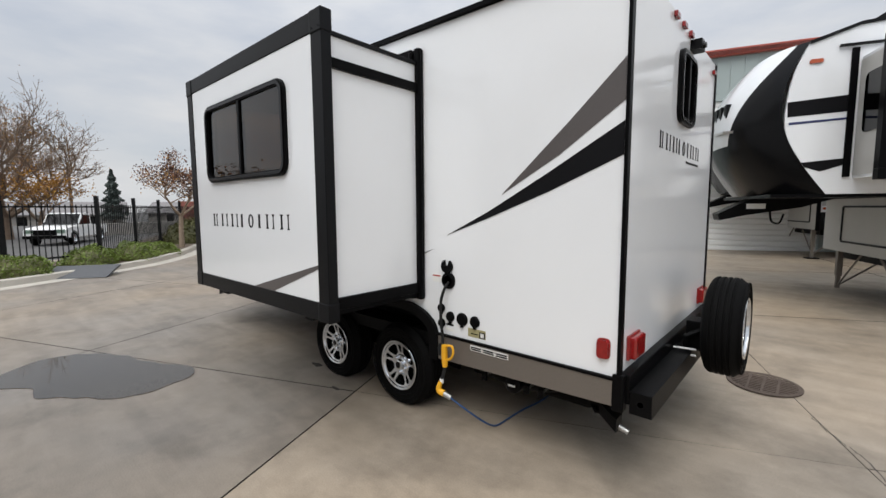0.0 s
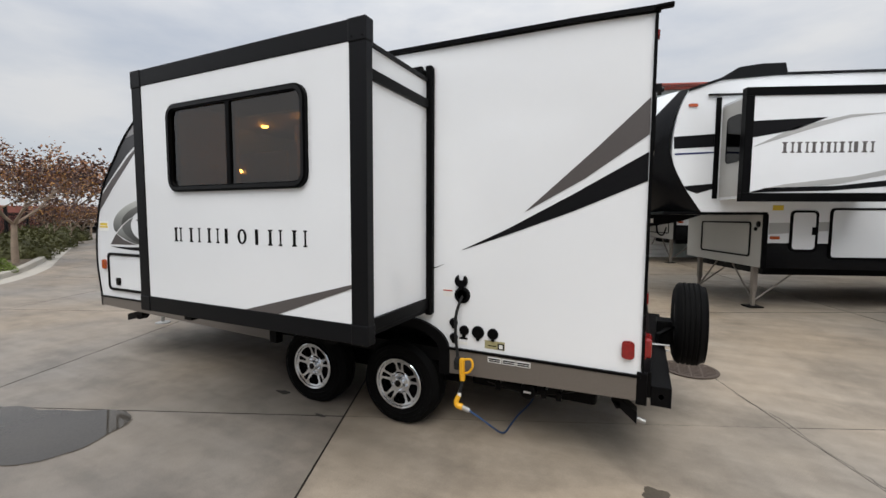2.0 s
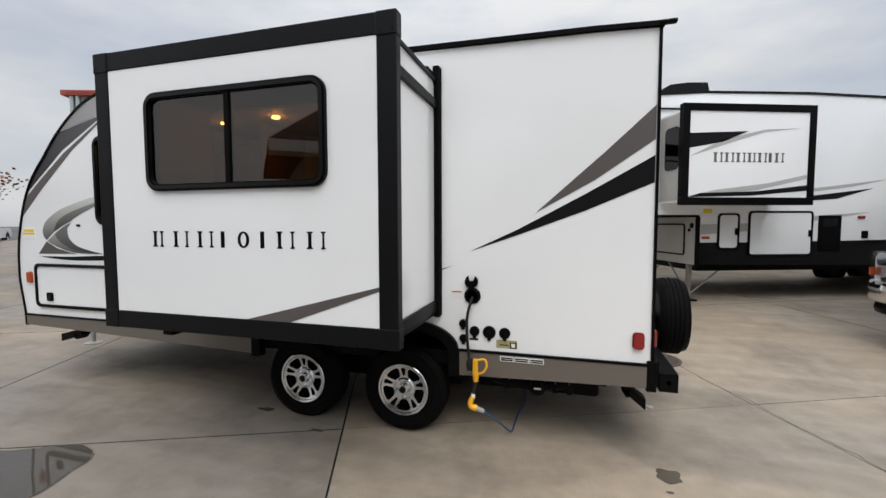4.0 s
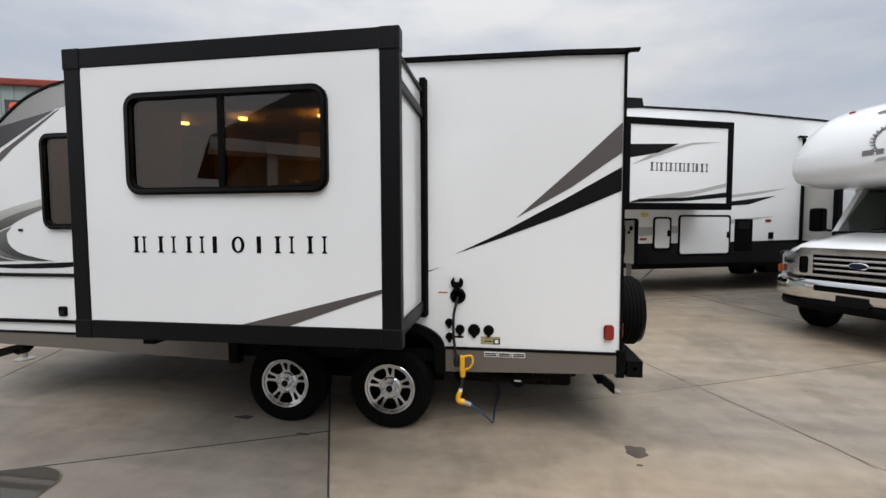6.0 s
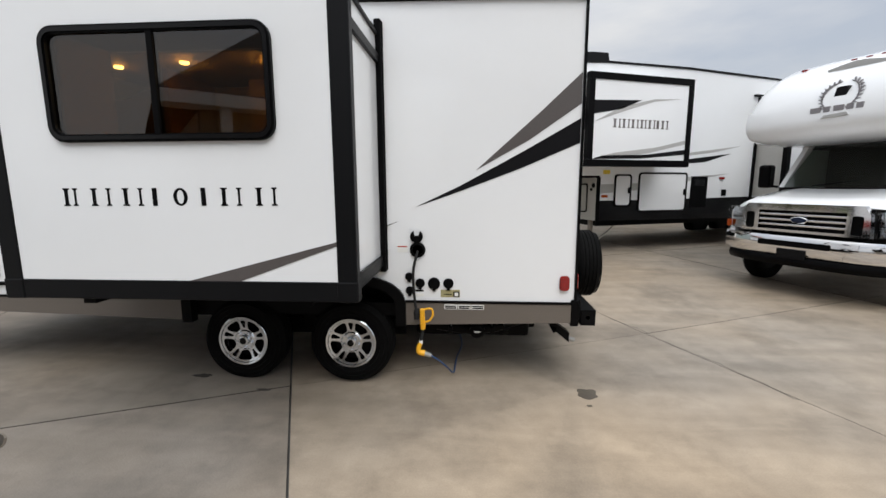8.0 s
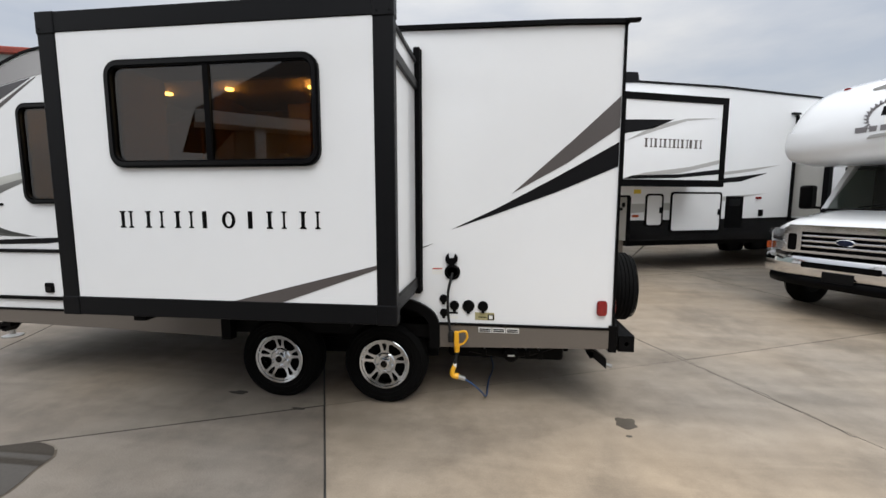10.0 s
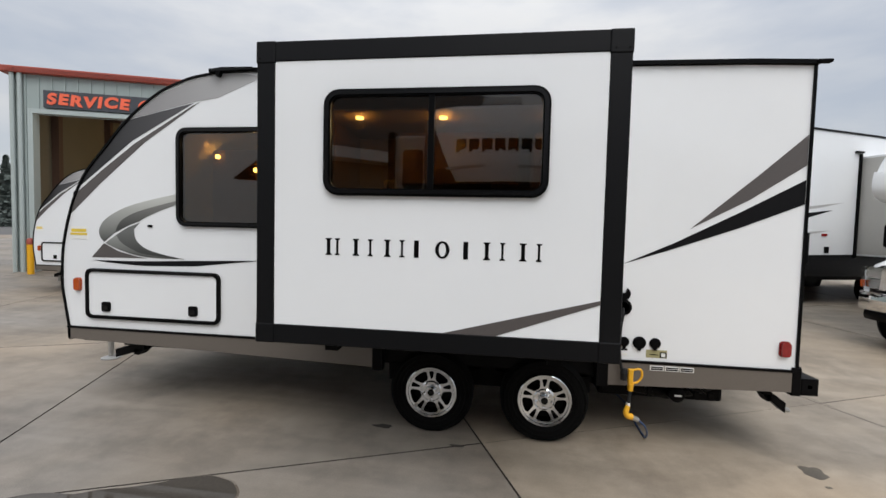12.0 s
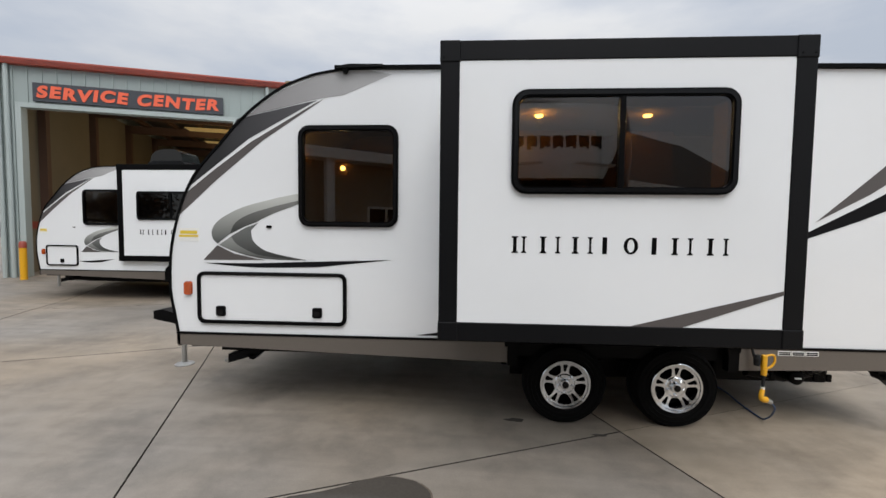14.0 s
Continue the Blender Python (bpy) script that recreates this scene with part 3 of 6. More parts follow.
    # bronze skirt in two lengths, black band where it meets the wall
    for a, b, za, zb in ((-5.83, wx0, 0.572, 0.50), (wx1, -0.005, 0.49, 0.525)):
        part("skirt", prism(B(), [(a, za), (b, zb), (b, 0.672), (a, 0.672)], -0.012, 0.03), SKIRT, T, "bronze painted lower skirt")
        part("skirt_trim", box(B(), a, b, -0.018, 0.006, 0.664, 0.682, 0.003), BLACK, T)
    part("skirt", prism(B(), [(-5.82, 0.56), (-5.80, 0.56), (-5.80, 0.66), (-5.83, 0.66)], -0.012, DEEP), SKIRT, T)
    # wheel well
    bm = B()
    half = (wx0 + wx1) / 2
    inner = [(half + (x - half) * 0.915, 0.60 + (z - 0.60) * 0.76) for x, z in arch]
    for (p0, q0), (p1, q1) in zip(zip(arch, inner), zip(arch[1:], inner[1:])):
        prism(bm, [p0, p1, q1, q0], -0.03, 0.05)
    part("wheel_arch", bm, BLACK, T, "black plastic wheel arch")
    part("skirt_end", prism(B(), [(wx0 - 0.005, 0.48), (wx0 + 0.075, 0.48), (wx0 + 0.075, 0.68), (wx0 - 0.005, 0.68)], -0.026, 0.05), BLACK, T)
    part("skirt_end", prism(B(), [(wx1 - 0.075, 0.48), (wx1 + 0.005, 0.48), (wx1 + 0.005, 0.68), (wx1 - 0.075, 0.68)], -0.026, 0.05), BLACK, T)
    part("wheel_well", box(B(), wx0 + 0.05, wx1 - 0.05, 0.3, 0.32, 0.3, 0.9), STEEL_BLACK, T)
    part("wheel_well", box(B(), wx0, wx1, 0.05, 0.3, 0.875, 0.89), STEEL_BLACK, T)
    for x in (-2.584, -1.711):
        for side in (0, 1):
            yy, s = ((0.005, -1), (DEEP - 0.005, 1))[side]
            wheel(T, x, yy, 0.326, 0.332, "y", s, spoke=side == 0)
        part("axle", tube(B(), [(x, 0.1, 0.33), (x, DEEP - 0.1, 0.33)], 0.035, 10), STEEL_BLACK, T)
        part("leaf_spring", prism(B(), [(x - 0.38, 0.43), (x - 0.2, 0.39), (x, 0.375), (x + 0.2, 0.39), (x + 0.38, 0.43), (x + 0.38, 0.445), (x, 0.41), (x - 0.38, 0.445)], 0.27, 0.32), STEEL_BLACK, T)
    for yy in (0.42, DEEP - 0.5):
        part("chassis_beam", box(B(), -5.7, -0.02, yy, yy + 0.08, 0.40, 0.58), STEEL_BLACK, T)
    # Unseen black boxes that deepen the shade beneath the floor.
    part("underbelly", box(B(), -5.3, wx0 - 0.02, 0.52, DEEP - 0.3, 0.37, 0.53, 0.02), STEEL_BLACK, T, "black box added to deepen the shade under the floor")
    part("underbelly", box(B(), wx0 - 0.01, -0.2, 0.58, DEEP - 0.4, 0.28, 0.53, 0.02), STEEL_BLACK, T)
    part("entry_step", box(B(), -4.3, -3.6, DEEP - 0.35, DEEP + 0.02, 0.22, 0.46, 0.01), STEEL_BLACK, T)
    # tongue and jack
    for yy in (0.35, DEEP - 0.35):
        part("tongue_beam", tube(B(), [(-5.3, yy, 0.50), (-6.66, 1.12, 0.52)], 0.055, 4), STEEL_BLACK, T)
    part("coupler", prism(B(), [(-6.86, 0.53), (-6.60, 0.48), (-6.55, 0.58), (-6.76, 0.64), (-6.86, 0.62)], 1.04, 1.18), STEEL_BLACK, T)
    part("jack_post", tube(B(), [(-6.57, 1.12, 0.02), (-6.57, 1.12, 0.62)], 0.028, 12), GALV, T, "galvanised tongue jack post")
    part("jack_foot", lathe(B(), [(0.10, 0.0), (0.10, 0.012), (0.035, 0.03)], (-6.57, 1.12, 0.0), "z", 20), GALV, T)
    # folded corner steadies
    for xa, xb, za, zb in ((-0.17, -0.02, 0.475, 0.35), (-5.14, -5.42, 0.49, 0.405)):
        part("corner_steady", prism(B(), [(xa, za), (xa, za + 0.06), (xb, zb + 0.075), (xb, zb)], 0.05, 0.14), STEEL_BLACK, T)
        part("steady_screw", tube(B(), [(xb, 0.095, zb + 0.02), (xb + (0.05 if xb > -2 else -0.05), 0.095, zb + 0.005)], 0.016, 10), GALV, T)
        part("steady_brace", prism(B(), [(xa, za), (xa + (xb - xa) * 0.35, za), (xa + (xb - xa) * 0.35, za - 0.045), (xa + (xb - xa) * 0.2, za - 0.05)], 0.05, 0.14), STEEL_BLACK, T)
    # graphics on the nose
    dark = [(-5.281, 2.450), (-4.614, 2.595), (-5.181, 2.293), (-5.481, 2.067), (-5.730, 1.878), (-5.705, 1.905), (-5.60, 2.06), (-5.48, 2.195), (-5.37, 2.31)]
    band = [(-4.628, 2.572), (-5.167, 2.264), (-5.481, 2.039), (-5.735, 1.842), (-5.800, 1.655), (-5.483, 1.939), (-5.065, 2.278), (-4.565, 2.60)]
    upper = [(-5.265, 2.458), (-4.60, 2.607), (-4.40, 2.634), (-4.007, 2.792), (-4.20, 2.828), (-4.413, 2.818), (-4.616, 2.783), (-4.897, 2.682), (-5.04, 2.592), (-5.17, 2.49)]
    pin = curve([(-5.128, 1.610), (-5.229, 1.573), (-5.351, 1.512)])
    sweep = curve([(-5.357, 1.512), (-5.31, 1.603), (-5.192, 1.674), (-4.994, 1.736), (-4.765, 1.792)])
    c1 = curve([(-4.765, 1.848), (-5.011, 1.796), (-5.263, 1.725), (-5.445, 1.628), (-5.51, 1.54), (-5.503, 1.47), (-5.464, 1.430)]) + sweep
    c2 = sweep[::-1] + pin[::-1][1:] + curve([(-5.085, 1.637), (-4.959, 1.693), (-4.765, 1.763)])
    mid_edge = curve([(-4.714, 1.300), (-5.053, 1.330), (-5.179, 1.363), (-5.300, 1.428), (-5.346, 1.492)])
    c3 = curve([(-5.453, 1.419), (-5.341, 1.372), (-5.197, 1.330), (-5.043, 1.307), (-4.80, 1.300)]) + mid_edge[1:]
    c4 = mid_edge + curve([(-5.230, 1.560), (-5.121, 1.600)]) + curve([(-5.176, 1.544), (-5.159, 1.456), (-5.070, 1.383), (-4.928, 1.341), (-4.712, 1.302)])
    s1 = curve([(-5.58, 1.268), (-5.144, 1.271), (-4.679, 1.289), (-4.013, 1.313)]) + curve([(-4.608, 1.246), (-5.09, 1.235), (-5.416, 1.251)])
    tri = [(-5.589, 1.292), (-5.467, 1.416), (-5.323, 1.349), (-5.143, 1.310), (-5.053, 1.299)]
    if not first:
        c1, c2, c3, c4, tri = ([(x + 0.70, z - 0.24) for x, z in loop] for loop in (c1, c2, c3, c4, tri))
        s1 = [(-4.3 + 0.5 * (x + 4.3), z - 0.40) for x, z in s1]
    dz = 0.0 if first else -0.24
    inks = (
        (upper, fade("upper_fade", (0.27, 0.265, 0.268), (0.44, 0.44, 0.44), "X", -5.0, -4.0)),
        (dark, fade("nose_dark_fade", (0.012, 0.012, 0.013), (0.075, 0.073, 0.078), "X", -5.45, -4.75)),
        (band, TAUPE),
        (c1, fade("swoosh_fade", (0.085, 0.09, 0.085), (0.50, 0.51, 0.48), "Z", 1.45 + dz, 1.80 + dz)),
        (c2, fade("swoosh_dark_fade", (0.045, 0.048, 0.044), (0.20, 0.20, 0.19), "Z", 1.55 + dz, 1.78 + dz)),
        (c3, fade("swoosh_low_fade", (0.07, 0.072, 0.068), (0.27, 0.28, 0.265), "Z", 1.31 + dz, 1.47 + dz)),
        (c4, fade("swoosh_tip_fade", (0.025, 0.026, 0.025), (0.13, 0.135, 0.13), "Z", 1.31 + dz, 1.52 + dz)),
        (s1, DARK_VINYL),
        (tri, TAUPE),
    )
    for loop, material in inks:
        part("vinyl_graphic", prism(B(), loop, -0.0028, -0.0006), material, T)
    # nose window with the cabin behind it
    window(T, *win, 0.0, None, None, 0.09)
    # storage hatch
    cx0, cx1 = comp
    hatch = part("storage_hatch", plate(B(), rr(cx0, cx1, 0.761, 1.196, 0.06), [rr(cx0 + 0.028, cx1 - 0.028, 0.789, 1.168, 0.04)], -0.022, 0.0), BLACK, T, "storage hatch with black rounded frame")
    part("hatch_panel", prism(B(), rr(cx0 + 0.03, cx1 - 0.03, 0.791, 1.166, 0.038), -0.012, -0.001), WHITE, hatch)
    part("hatch_hinge", box(B(), cx0 + 0.06, cx1 - 0.06, -0.028, -0.018, 1.172, 1.19, 0.003), BLACK_GLOSS, hatch)
    for lx in ((cx0 + 0.20, cx1 - 0.245) if first else ((cx0 + cx1) / 2,)):
        latch = part("latch", prism(B(), rr(lx - 0.038, lx + 0.042, 0.825, 0.91, 0.016), -0.024, -0.011), BLACK, hatch, "black paddle latch")
        part("latch_paddle", prism(B(), rr(lx - 0.024, lx + 0.028, 0.838, 0.88, 0.01), -0.030, -0.022), BLACK_GLOSS, latch)
    lamp = part("marker_lamp", prism(B(), rr(-5.752, -5.695, 1.0, 1.105, 0.018), -0.025, 0.0), AMBER, T, "amber side marker lamp")
    part("lamp_base", prism(B(), rr(-5.757, -5.690, 0.995, 1.11, 0.02), -0.008, 0.0), AMBER, lamp)
    tag = part("warning_label", box(B(), -5.80, -5.625, -0.002, 0.0, 1.445, 1.555), LABEL_WHITE, T, "small yellow and white warning label")
    part("label_band", box(B(), -5.785, -5.64, -0.0035, -0.002, 1.508, 1.535), LABEL_YELLOW, tag)
    part("label_band", box(B(), -5.795, -5.63, -0.0035, -0.002, 1.482, 1.50), LABEL_YELLOW, tag)
    part("keyhole_cover", prism(B(), rr(-5.045, -5.0, 1.562, 1.584, 0.01), -0.008, 0.0), BLACK, T)
    # slide-out room
    fy = -0.806 if first else -0.10
    top = 2.70 if first else 2.87
    S = part("slide_out", plate(B(), [(sx0 + 0.02, 0.93), (sx1 - 0.02, 0.93), (sx1 - 0.02, top - 0.04), (sx0 + 0.02, top - 0.04)], [rr(-3.110, -1.845, 1.820, 2.385, 0.07)] if first else [], fy, fy + 0.04), WHITE, T, "white slide-out room, extended")
    part("slide_side", box(B(), sx1 - 0.075, sx1 - 0.035, fy + 0.04, 0.055, 0.96, top - 0.125), WHITE, S)
    part("slide_side", box(B(), sx0 + 0.035, sx0 + 0.075, fy + 0.04, 0.055, 0.96, top - 0.125), WHITE, S)
    part("slide_roof", box(B(), sx0 + 0.035, sx1 - 0.035, fy + 0.02, 0.2, top - 0.125, top - 0.108), WHITE_FLAT, S)
    part("slide_floor", box(B(), sx0 + 0.03, sx1 - 0.03, fy + 0.02, 0.3, 0.925, 0.955), STEEL_BLACK, S)
    fw = 0.115
    for nm, loop in (("frame_upright", (sx0, sx0 + fw, 0.992, top - 0.118)), ("frame_upright", (sx1 - fw, sx1, 0.992, top - 0.118)), ("frame_head", (sx0 + fw, sx1 - fw, top - 0.118, top)), ("frame_sill", (sx0 + fw, sx1 - fw, 0.887, 1.003))):
        part(nm, box(B(), loop[0], loop[1], fy - 0.006, fy + 0.06, loop[2], loop[3], 0.006), CHARCOAL if first else BLACK, S, "charcoal aluminium slide-out frame")
    for cxx in (sx0, sx1 - fw):
        for cz0, cz1 in ((top - 0.128, top + 0.002), (0.885, 1.005)):
            part("corner_cap", box(B(), cxx - 0.004, cxx + fw + 0.004, fy - 0.011, fy + 0.066, cz0, cz1, 0.008), CHARCOAL if first else BLACK, S)
    if first:
        for bx, bz in ((sx1 - 0.02, 2.60), (sx1 - 0.09, 2.60), (sx0 + 0.02, 2.60)):
            part("screw", lathe(B(), [(0.006, 0.0), (0.005, 0.003), (0.0001, 0.003)], (bx, fy - 0.011, bz), "y", 8, -1), STEEL_BLACK, S)
        window(S, -3.130, -1.828, 1.792, 2.406, fy, -2.49, None, 0.09)
        glyphs(S, -3.120, -1.850, 1.437, 1.538, fy, ENVISION_ROW, BLACK, 0.21)
        part("vinyl_graphic", prism(B(), [(-2.40, 1.003), (-1.515, 1.235), (-1.515, 1.212), (-2.095, 1.003)], fy - 0.0028, fy - 0.0005), TAUPE, S)
        # visible flank: rails, seals and the jamb on the wall
        part("flank_rail", box(B(), sx1 - 0.038, sx1 - 0.012, fy + 0.06, -0.02, 2.388, 2.448, 0.004), BLACK, S, "black rail along the slide-out flank")
        part("flank_rail", box(B(), sx1 - 0.038, sx1 - 0.015, fy + 0.06, -0.02, 0.955, 1.03, 0.004), BLACK, S)
        part("flank_rail", box(B(), sx1 - 0.038, sx1 - 0.02, fy + 0.06, -0.02, 2.572, 2.598, 0.004), CHARCOAL, S)
        part("slide_seal", box(B(), sx1 - 0.045, sx1 + 0.005, -0.045, 0.0, 0.905, 2.685, 0.01), BLACK, T, "black rubber slide-out seal")
        part("slide_seal", box(B(), sx1 - 0.075, sx1 - 0.05, -0.065, 0.0, 0.915, 2.66, 0.008), BLACK, T)
        part("slide_seal", box(B(), sx0 - 0.005, sx0 + 0.05, -0.045, 0.0, 0.905, 2.685, 0.01), BLACK, T)
        part("slide_seal", box(B(), sx0 + 0.051, sx1 - 0.076, -0.04, 0.0, 2.60, 2.69, 0.008), BLACK, T)
        part("slide_seal", box(B(), sx0 + 0.051, sx1 - 0.076, -0.04, 0.0, 0.90, 0.95, 0.008), BLACK, T)
        for k in range(2):
            part("seal_fin", box(B(), sx1 + 0.004, sx1 + 0.010 + 0.004 * k, -0.03 + 0.012 * k, -0.022 + 0.012 * k, 0.92, 2.67), BLACK_GLOSS, T)
        for sx in (-3.1, -1.75):
            part("slide_arm", box(B(), sx - 0.04, sx + 0.04, fy + 0.06, 0.3, 0.84, 0.925), STEEL_BLACK, S)
    else:
        window(S, sx0 + 0.42, sx0 + 1.60, 1.74, 2.32, fy, sx0 + 1.15, TINT_DARK, 0.06)
        glyphs(S, sx0 + 0.46, sx0 + 1.73, 1.44, 1.54, fy, ENVISION_ROW, BLACK, 0.21)
    # tail graphics
    g1 = [(-0.738, 1.655), (-0.30, 2.045), (-0.012, 2.315), (-0.012, 2.105), (-0.36, 1.865)]
    g2 = [(-1.185, 1.388), (-0.85, 1.545), (-0.42, 1.775), (-0.012, 2.006), (-0.012, 1.838), (-0.42, 1.665), (-0.85, 1.505)]
    part("vinyl_graphic", prism(B(), g1, -0.0028, -0.0006), TAUPE, T)
    part("vinyl_graphic", prism(B(), g2, -0.0028, -0.0006), DARK_VINYL, T)
    if not first:
        vent = part("roof_vent", prism(B(), [(-3.62, 2.84), (-3.60, 2.96), (-3.50, 3.00), (-2.88, 3.00), (-2.80, 2.94), (-2.80, 2.84)], 0.30, 0.95), CHARCOAL, T, "dark roof vent base", 30)
        part("vent_cover", prism(B(), curve([(-3.58, 3.00), (-3.53, 3.14), (-3.38, 3.23), (-3.10, 3.25), (-2.92, 3.18), (-2.86, 3.00)]), 0.33, 0.92), TINT_DARK, vent, "smoked rounded vent cover", 40)
        return T
    part("vinyl_graphic", prism(B(), [(-1.409, 1.243), (-1.31, 1.285), (-1.409, 1.252)], -0.0028, -0.0006), DARK_VINYL, T)
    part("vinyl_graphic", prism(B(), [(-3.80, 0.70), (-3.56, 0.735), (-3.56, 0.70)], -0.0028, -0.0006), DARK_VINYL, T)
    rear_lamp = part("marker_lamp", prism(B(), rr(-0.112, -0.052, 0.775, 0.875, 0.02), -0.028, 0.0), RED_LENS, T, "red side marker lamp", 40)
    part("lamp_base", prism(B(), rr(-0.118, -0.046, 0.769, 0.881, 0.024), -0.009, 0.0), RED_LENS, rear_lamp)
    # service ports
    port = part("cord_hatch", lathe(B(), [(0.060, 0.0), (0.058, 0.012), (0.046, 0.02), (0.040, 0.02), (0.038, -0.02)], (-1.172, 0.0, 1.070), "y", 28, -1), BLACK, T, "black round power cord hatch, open", 40)
    part("hatch_throat", lathe(B(), [(0.040, 0.002), (0.0001, 0.002)], (-1.172, 0.0, 1.070), "y", 20, -1), STEEL_BLACK, port)
    lid = [(-1.177 + 0.047 * math.cos(radians(a)), 1.172 + 0.047 * math.sin(radians(a))) for a in range(118, 423, 15)]
    part("hatch_lid", prism(B(), lid + [(-1.157, 1.193), (-1.162, 1.177), (-1.192, 1.177), (-1.197, 1.193)], -0.026, -0.004), BLACK, port)
    part("lid_hinge", box(B(), -1.196, -1.156, -0.022, -0.002, 1.118, 1.135, 0.004), BLACK, port)
    for px, pz, pr in ((-1.239, 0.866, 0.031), (-1.156, 0.816, 0.036), (-1.050, 0.814, 0.046), (-0.941, 0.815, 0.039), (-1.236, 0.758, 0.031)):
        cap = part("port_cap", lathe(B(), [(pr, 0.0), (pr, 0.010), (pr * 0.85, 0.018), (pr * 0.3, 0.022), (0.0001, 0.022)], (px, 0.0, pz), "y", 24, -1), BLACK, T, "black round service port cap", 35)
        part("cap_tab", box(B(), px - 0.012, px + 0.012, -0.015, 0.0, pz - pr - 0.012, pz - pr + 0.01, 0.003), BLACK, cap)
    sticker = part("olive_label", box(B(), -1.0, -0.855, -0.002, 0.0, 0.708, 0.766), LABEL_OLIVE, T, "olive and black instruction label")
    part("label_block", box(B(), -0.905, -0.858, -0.0035, -0.002, 0.711, 0.752), BLACK, sticker)
    part("label_block", box(B(), -0.895, -0.868, -0.0048, -0.0035, 0.718, 0.745), LABEL_WHITE, sticker)
    part("label_bar", box(B(), -0.975, -0.915, -0.0035, -0.002, 0.728, 0.734), BLACK, sticker)
    part("port_label", box(B(), -1.195, -1.13, -0.002, 0.0, 0.750, 0.764), CHARCOAL, T, "small black port label")
    part("port_label", box(B(), -1.20, -1.13, -0.002, 0.0, 0.712, 0.732), LABEL_WHITE, T)
    tag = part("cord_label", box(B(), -1.325, -1.245, -0.002, 0.0, 1.05, 1.105), LABEL_WHITE, T, "small white label with a red line")
    part("label_bar", box(B(), -1.322, -1.25, -0.0035, -0.002, 1.090, 1.099), LABEL_RED, tag)
    for k in range(3):
        strip = part("skirt_label", box(B(), -0.972 + 0.102 * k, -0.876 + 0.102 * k, -0.0145, -0.012, 0.618, 0.655), LABEL_WHITE, T, "white three-part label with dark bars")
        for q in range(2):
            part("label_bar", box(B(), -0.966 + 0.102 * k, -0.882 + 0.102 * k, -0.0155, -0.0145, 0.623 + 0.014 * q, 0.633 + 0.014 * q), BLACK, strip)
    # drain pipes and valves under the floor
    part("drain_pipe", tube(B(), [(-1.05, 0.24, 0.42), (-0.75, 0.24, 0.375), (-0.55, 0.28, 0.40), (-0.35, 0.34, 0.45)], 0.05, 14), BLACK, T, "black waste pipe", 40)
    part("drain_outlet", lathe(B(), [(0.05, 0.0), (0.058, 0.04), (0.058, 0.10), (0.045, 0.11), (0.0001, 0.11)], (-0.72, 0.22, 0.40), "y", 20, -1), BLACK, T, "black capped waste outlet", 40)
    part("outlet_mark", box(B(), -0.745, -0.695, 0.105, 0.11, 0.393, 0.405), LABEL_WHITE, T)
    for vx in (-0.93, -0.60, -0.50):
        valve = part("valve_rod", tube(B(), [(vx, 0.28, 0.42), (vx, 0.1, 0.415)], 0.006, 8), GALV, T)
        part("valve_handle", box(B(), vx - 0.018, vx + 0.018, 0.085, 0.105, 0.385, 0.445, 0.004), BLACK, valve)
    # Tank box enlarged low and forward to block light behind the pipes.
    part("waste_tank", box(B(), -1.24, -0.28, 0.36, 1.75, 0.275, 0.56, 0.03), STEEL_BLACK, T)
    # rear end: bumper, lamps, spare, camera
    part("bumper", plate(B(), [(0.052, 0.498), (0.162, 0.498), (0.162, 0.618), (0.052, 0.618)], [[(0.057, 0.503), (0.157, 0.503), (0.157, 0.613), (0.057, 0.613)]], 0.02, DEEP - 0.02), STEEL_BLACK, T, "black square steel bumper tube")
    part("bumper_plug", plate(B(), [(0.055, 0.50), (0.16, 0.50), (0.16, 0.616), (0.055, 0.616)], [rr(0.092, 0.122, 0.545, 0.575, 0.014)], 0.016, 0.02), STEEL_BLACK, T)
    part("rear_skirt", box(B(), -0.02, 0.05, 0.02, DEEP - 0.02, 0.54, 0.70, 0.006), BLACK, T, "black lower rear panel")
    part("corner_post", box(B(), -0.03, 0.03, -0.016, 0.05, 0.50, 0.70, 0.006), BLACK, T)
    for yy in (0.11, 1.90):
        tail = part("tail_lamp", box(B(), 0.0, 0.05, yy, yy + 0.17, 0.755, 0.875, 0.012), RED_LENS, T, "red rear tail lamp")
        part("lamp_base", box(B(), 0.0, 0.018, yy - 0.008, yy + 0.178, 0.747, 0.883, 0.005), RED_LENS, tail)
    window(T, 0.93, 1.36, 2.135, 2.61, 0.0, 1.16, TINT_DARK, 0.08, "x", 1)
    for yy, zz in ((1.0, 2.755), (1.2, 2.755), (0.80, 2.755), (2.08, 2.70), (0.12, 2.70)):
        part("clearance_lamp", box(B(), 0.0, 0.022, yy - 0.04, yy + 0.04, zz - 0.018, zz + 0.018, 0.006), RED_LENS, T, "small red clearance lamp")
    eye = part("rear_camera", prism(B(), [(1.22, 2.66), (1.34, 2.66), (1.33, 2.73), (1.23, 2.73)], 0.0, 0.07, "x"), BLACK, T, "black rear view camera")
    part("camera_lens", lathe(B(), [(0.02, 0.0), (0.018, 0.02), (0.0001, 0.02)], (0.07, 1.28, 2.69), "x", 16), BLACK_GLOSS, eye)
    glyphs(T, 0.56, 1.66, 1.93, 2.03, 0.002, ENVISION_ROW, BLACK, 0.17, "x", -0.002)
    part("plain_bar", box(B(), 0.002, 0.004, 1.25, 1.66, 1.885, 1.900), CHARCOAL, T)
    part("spare_carrier", box(B(), 0.10, 0.21, 1.02, 1.18, 0.60, 0.80, 0.006), STEEL_BLACK, T)
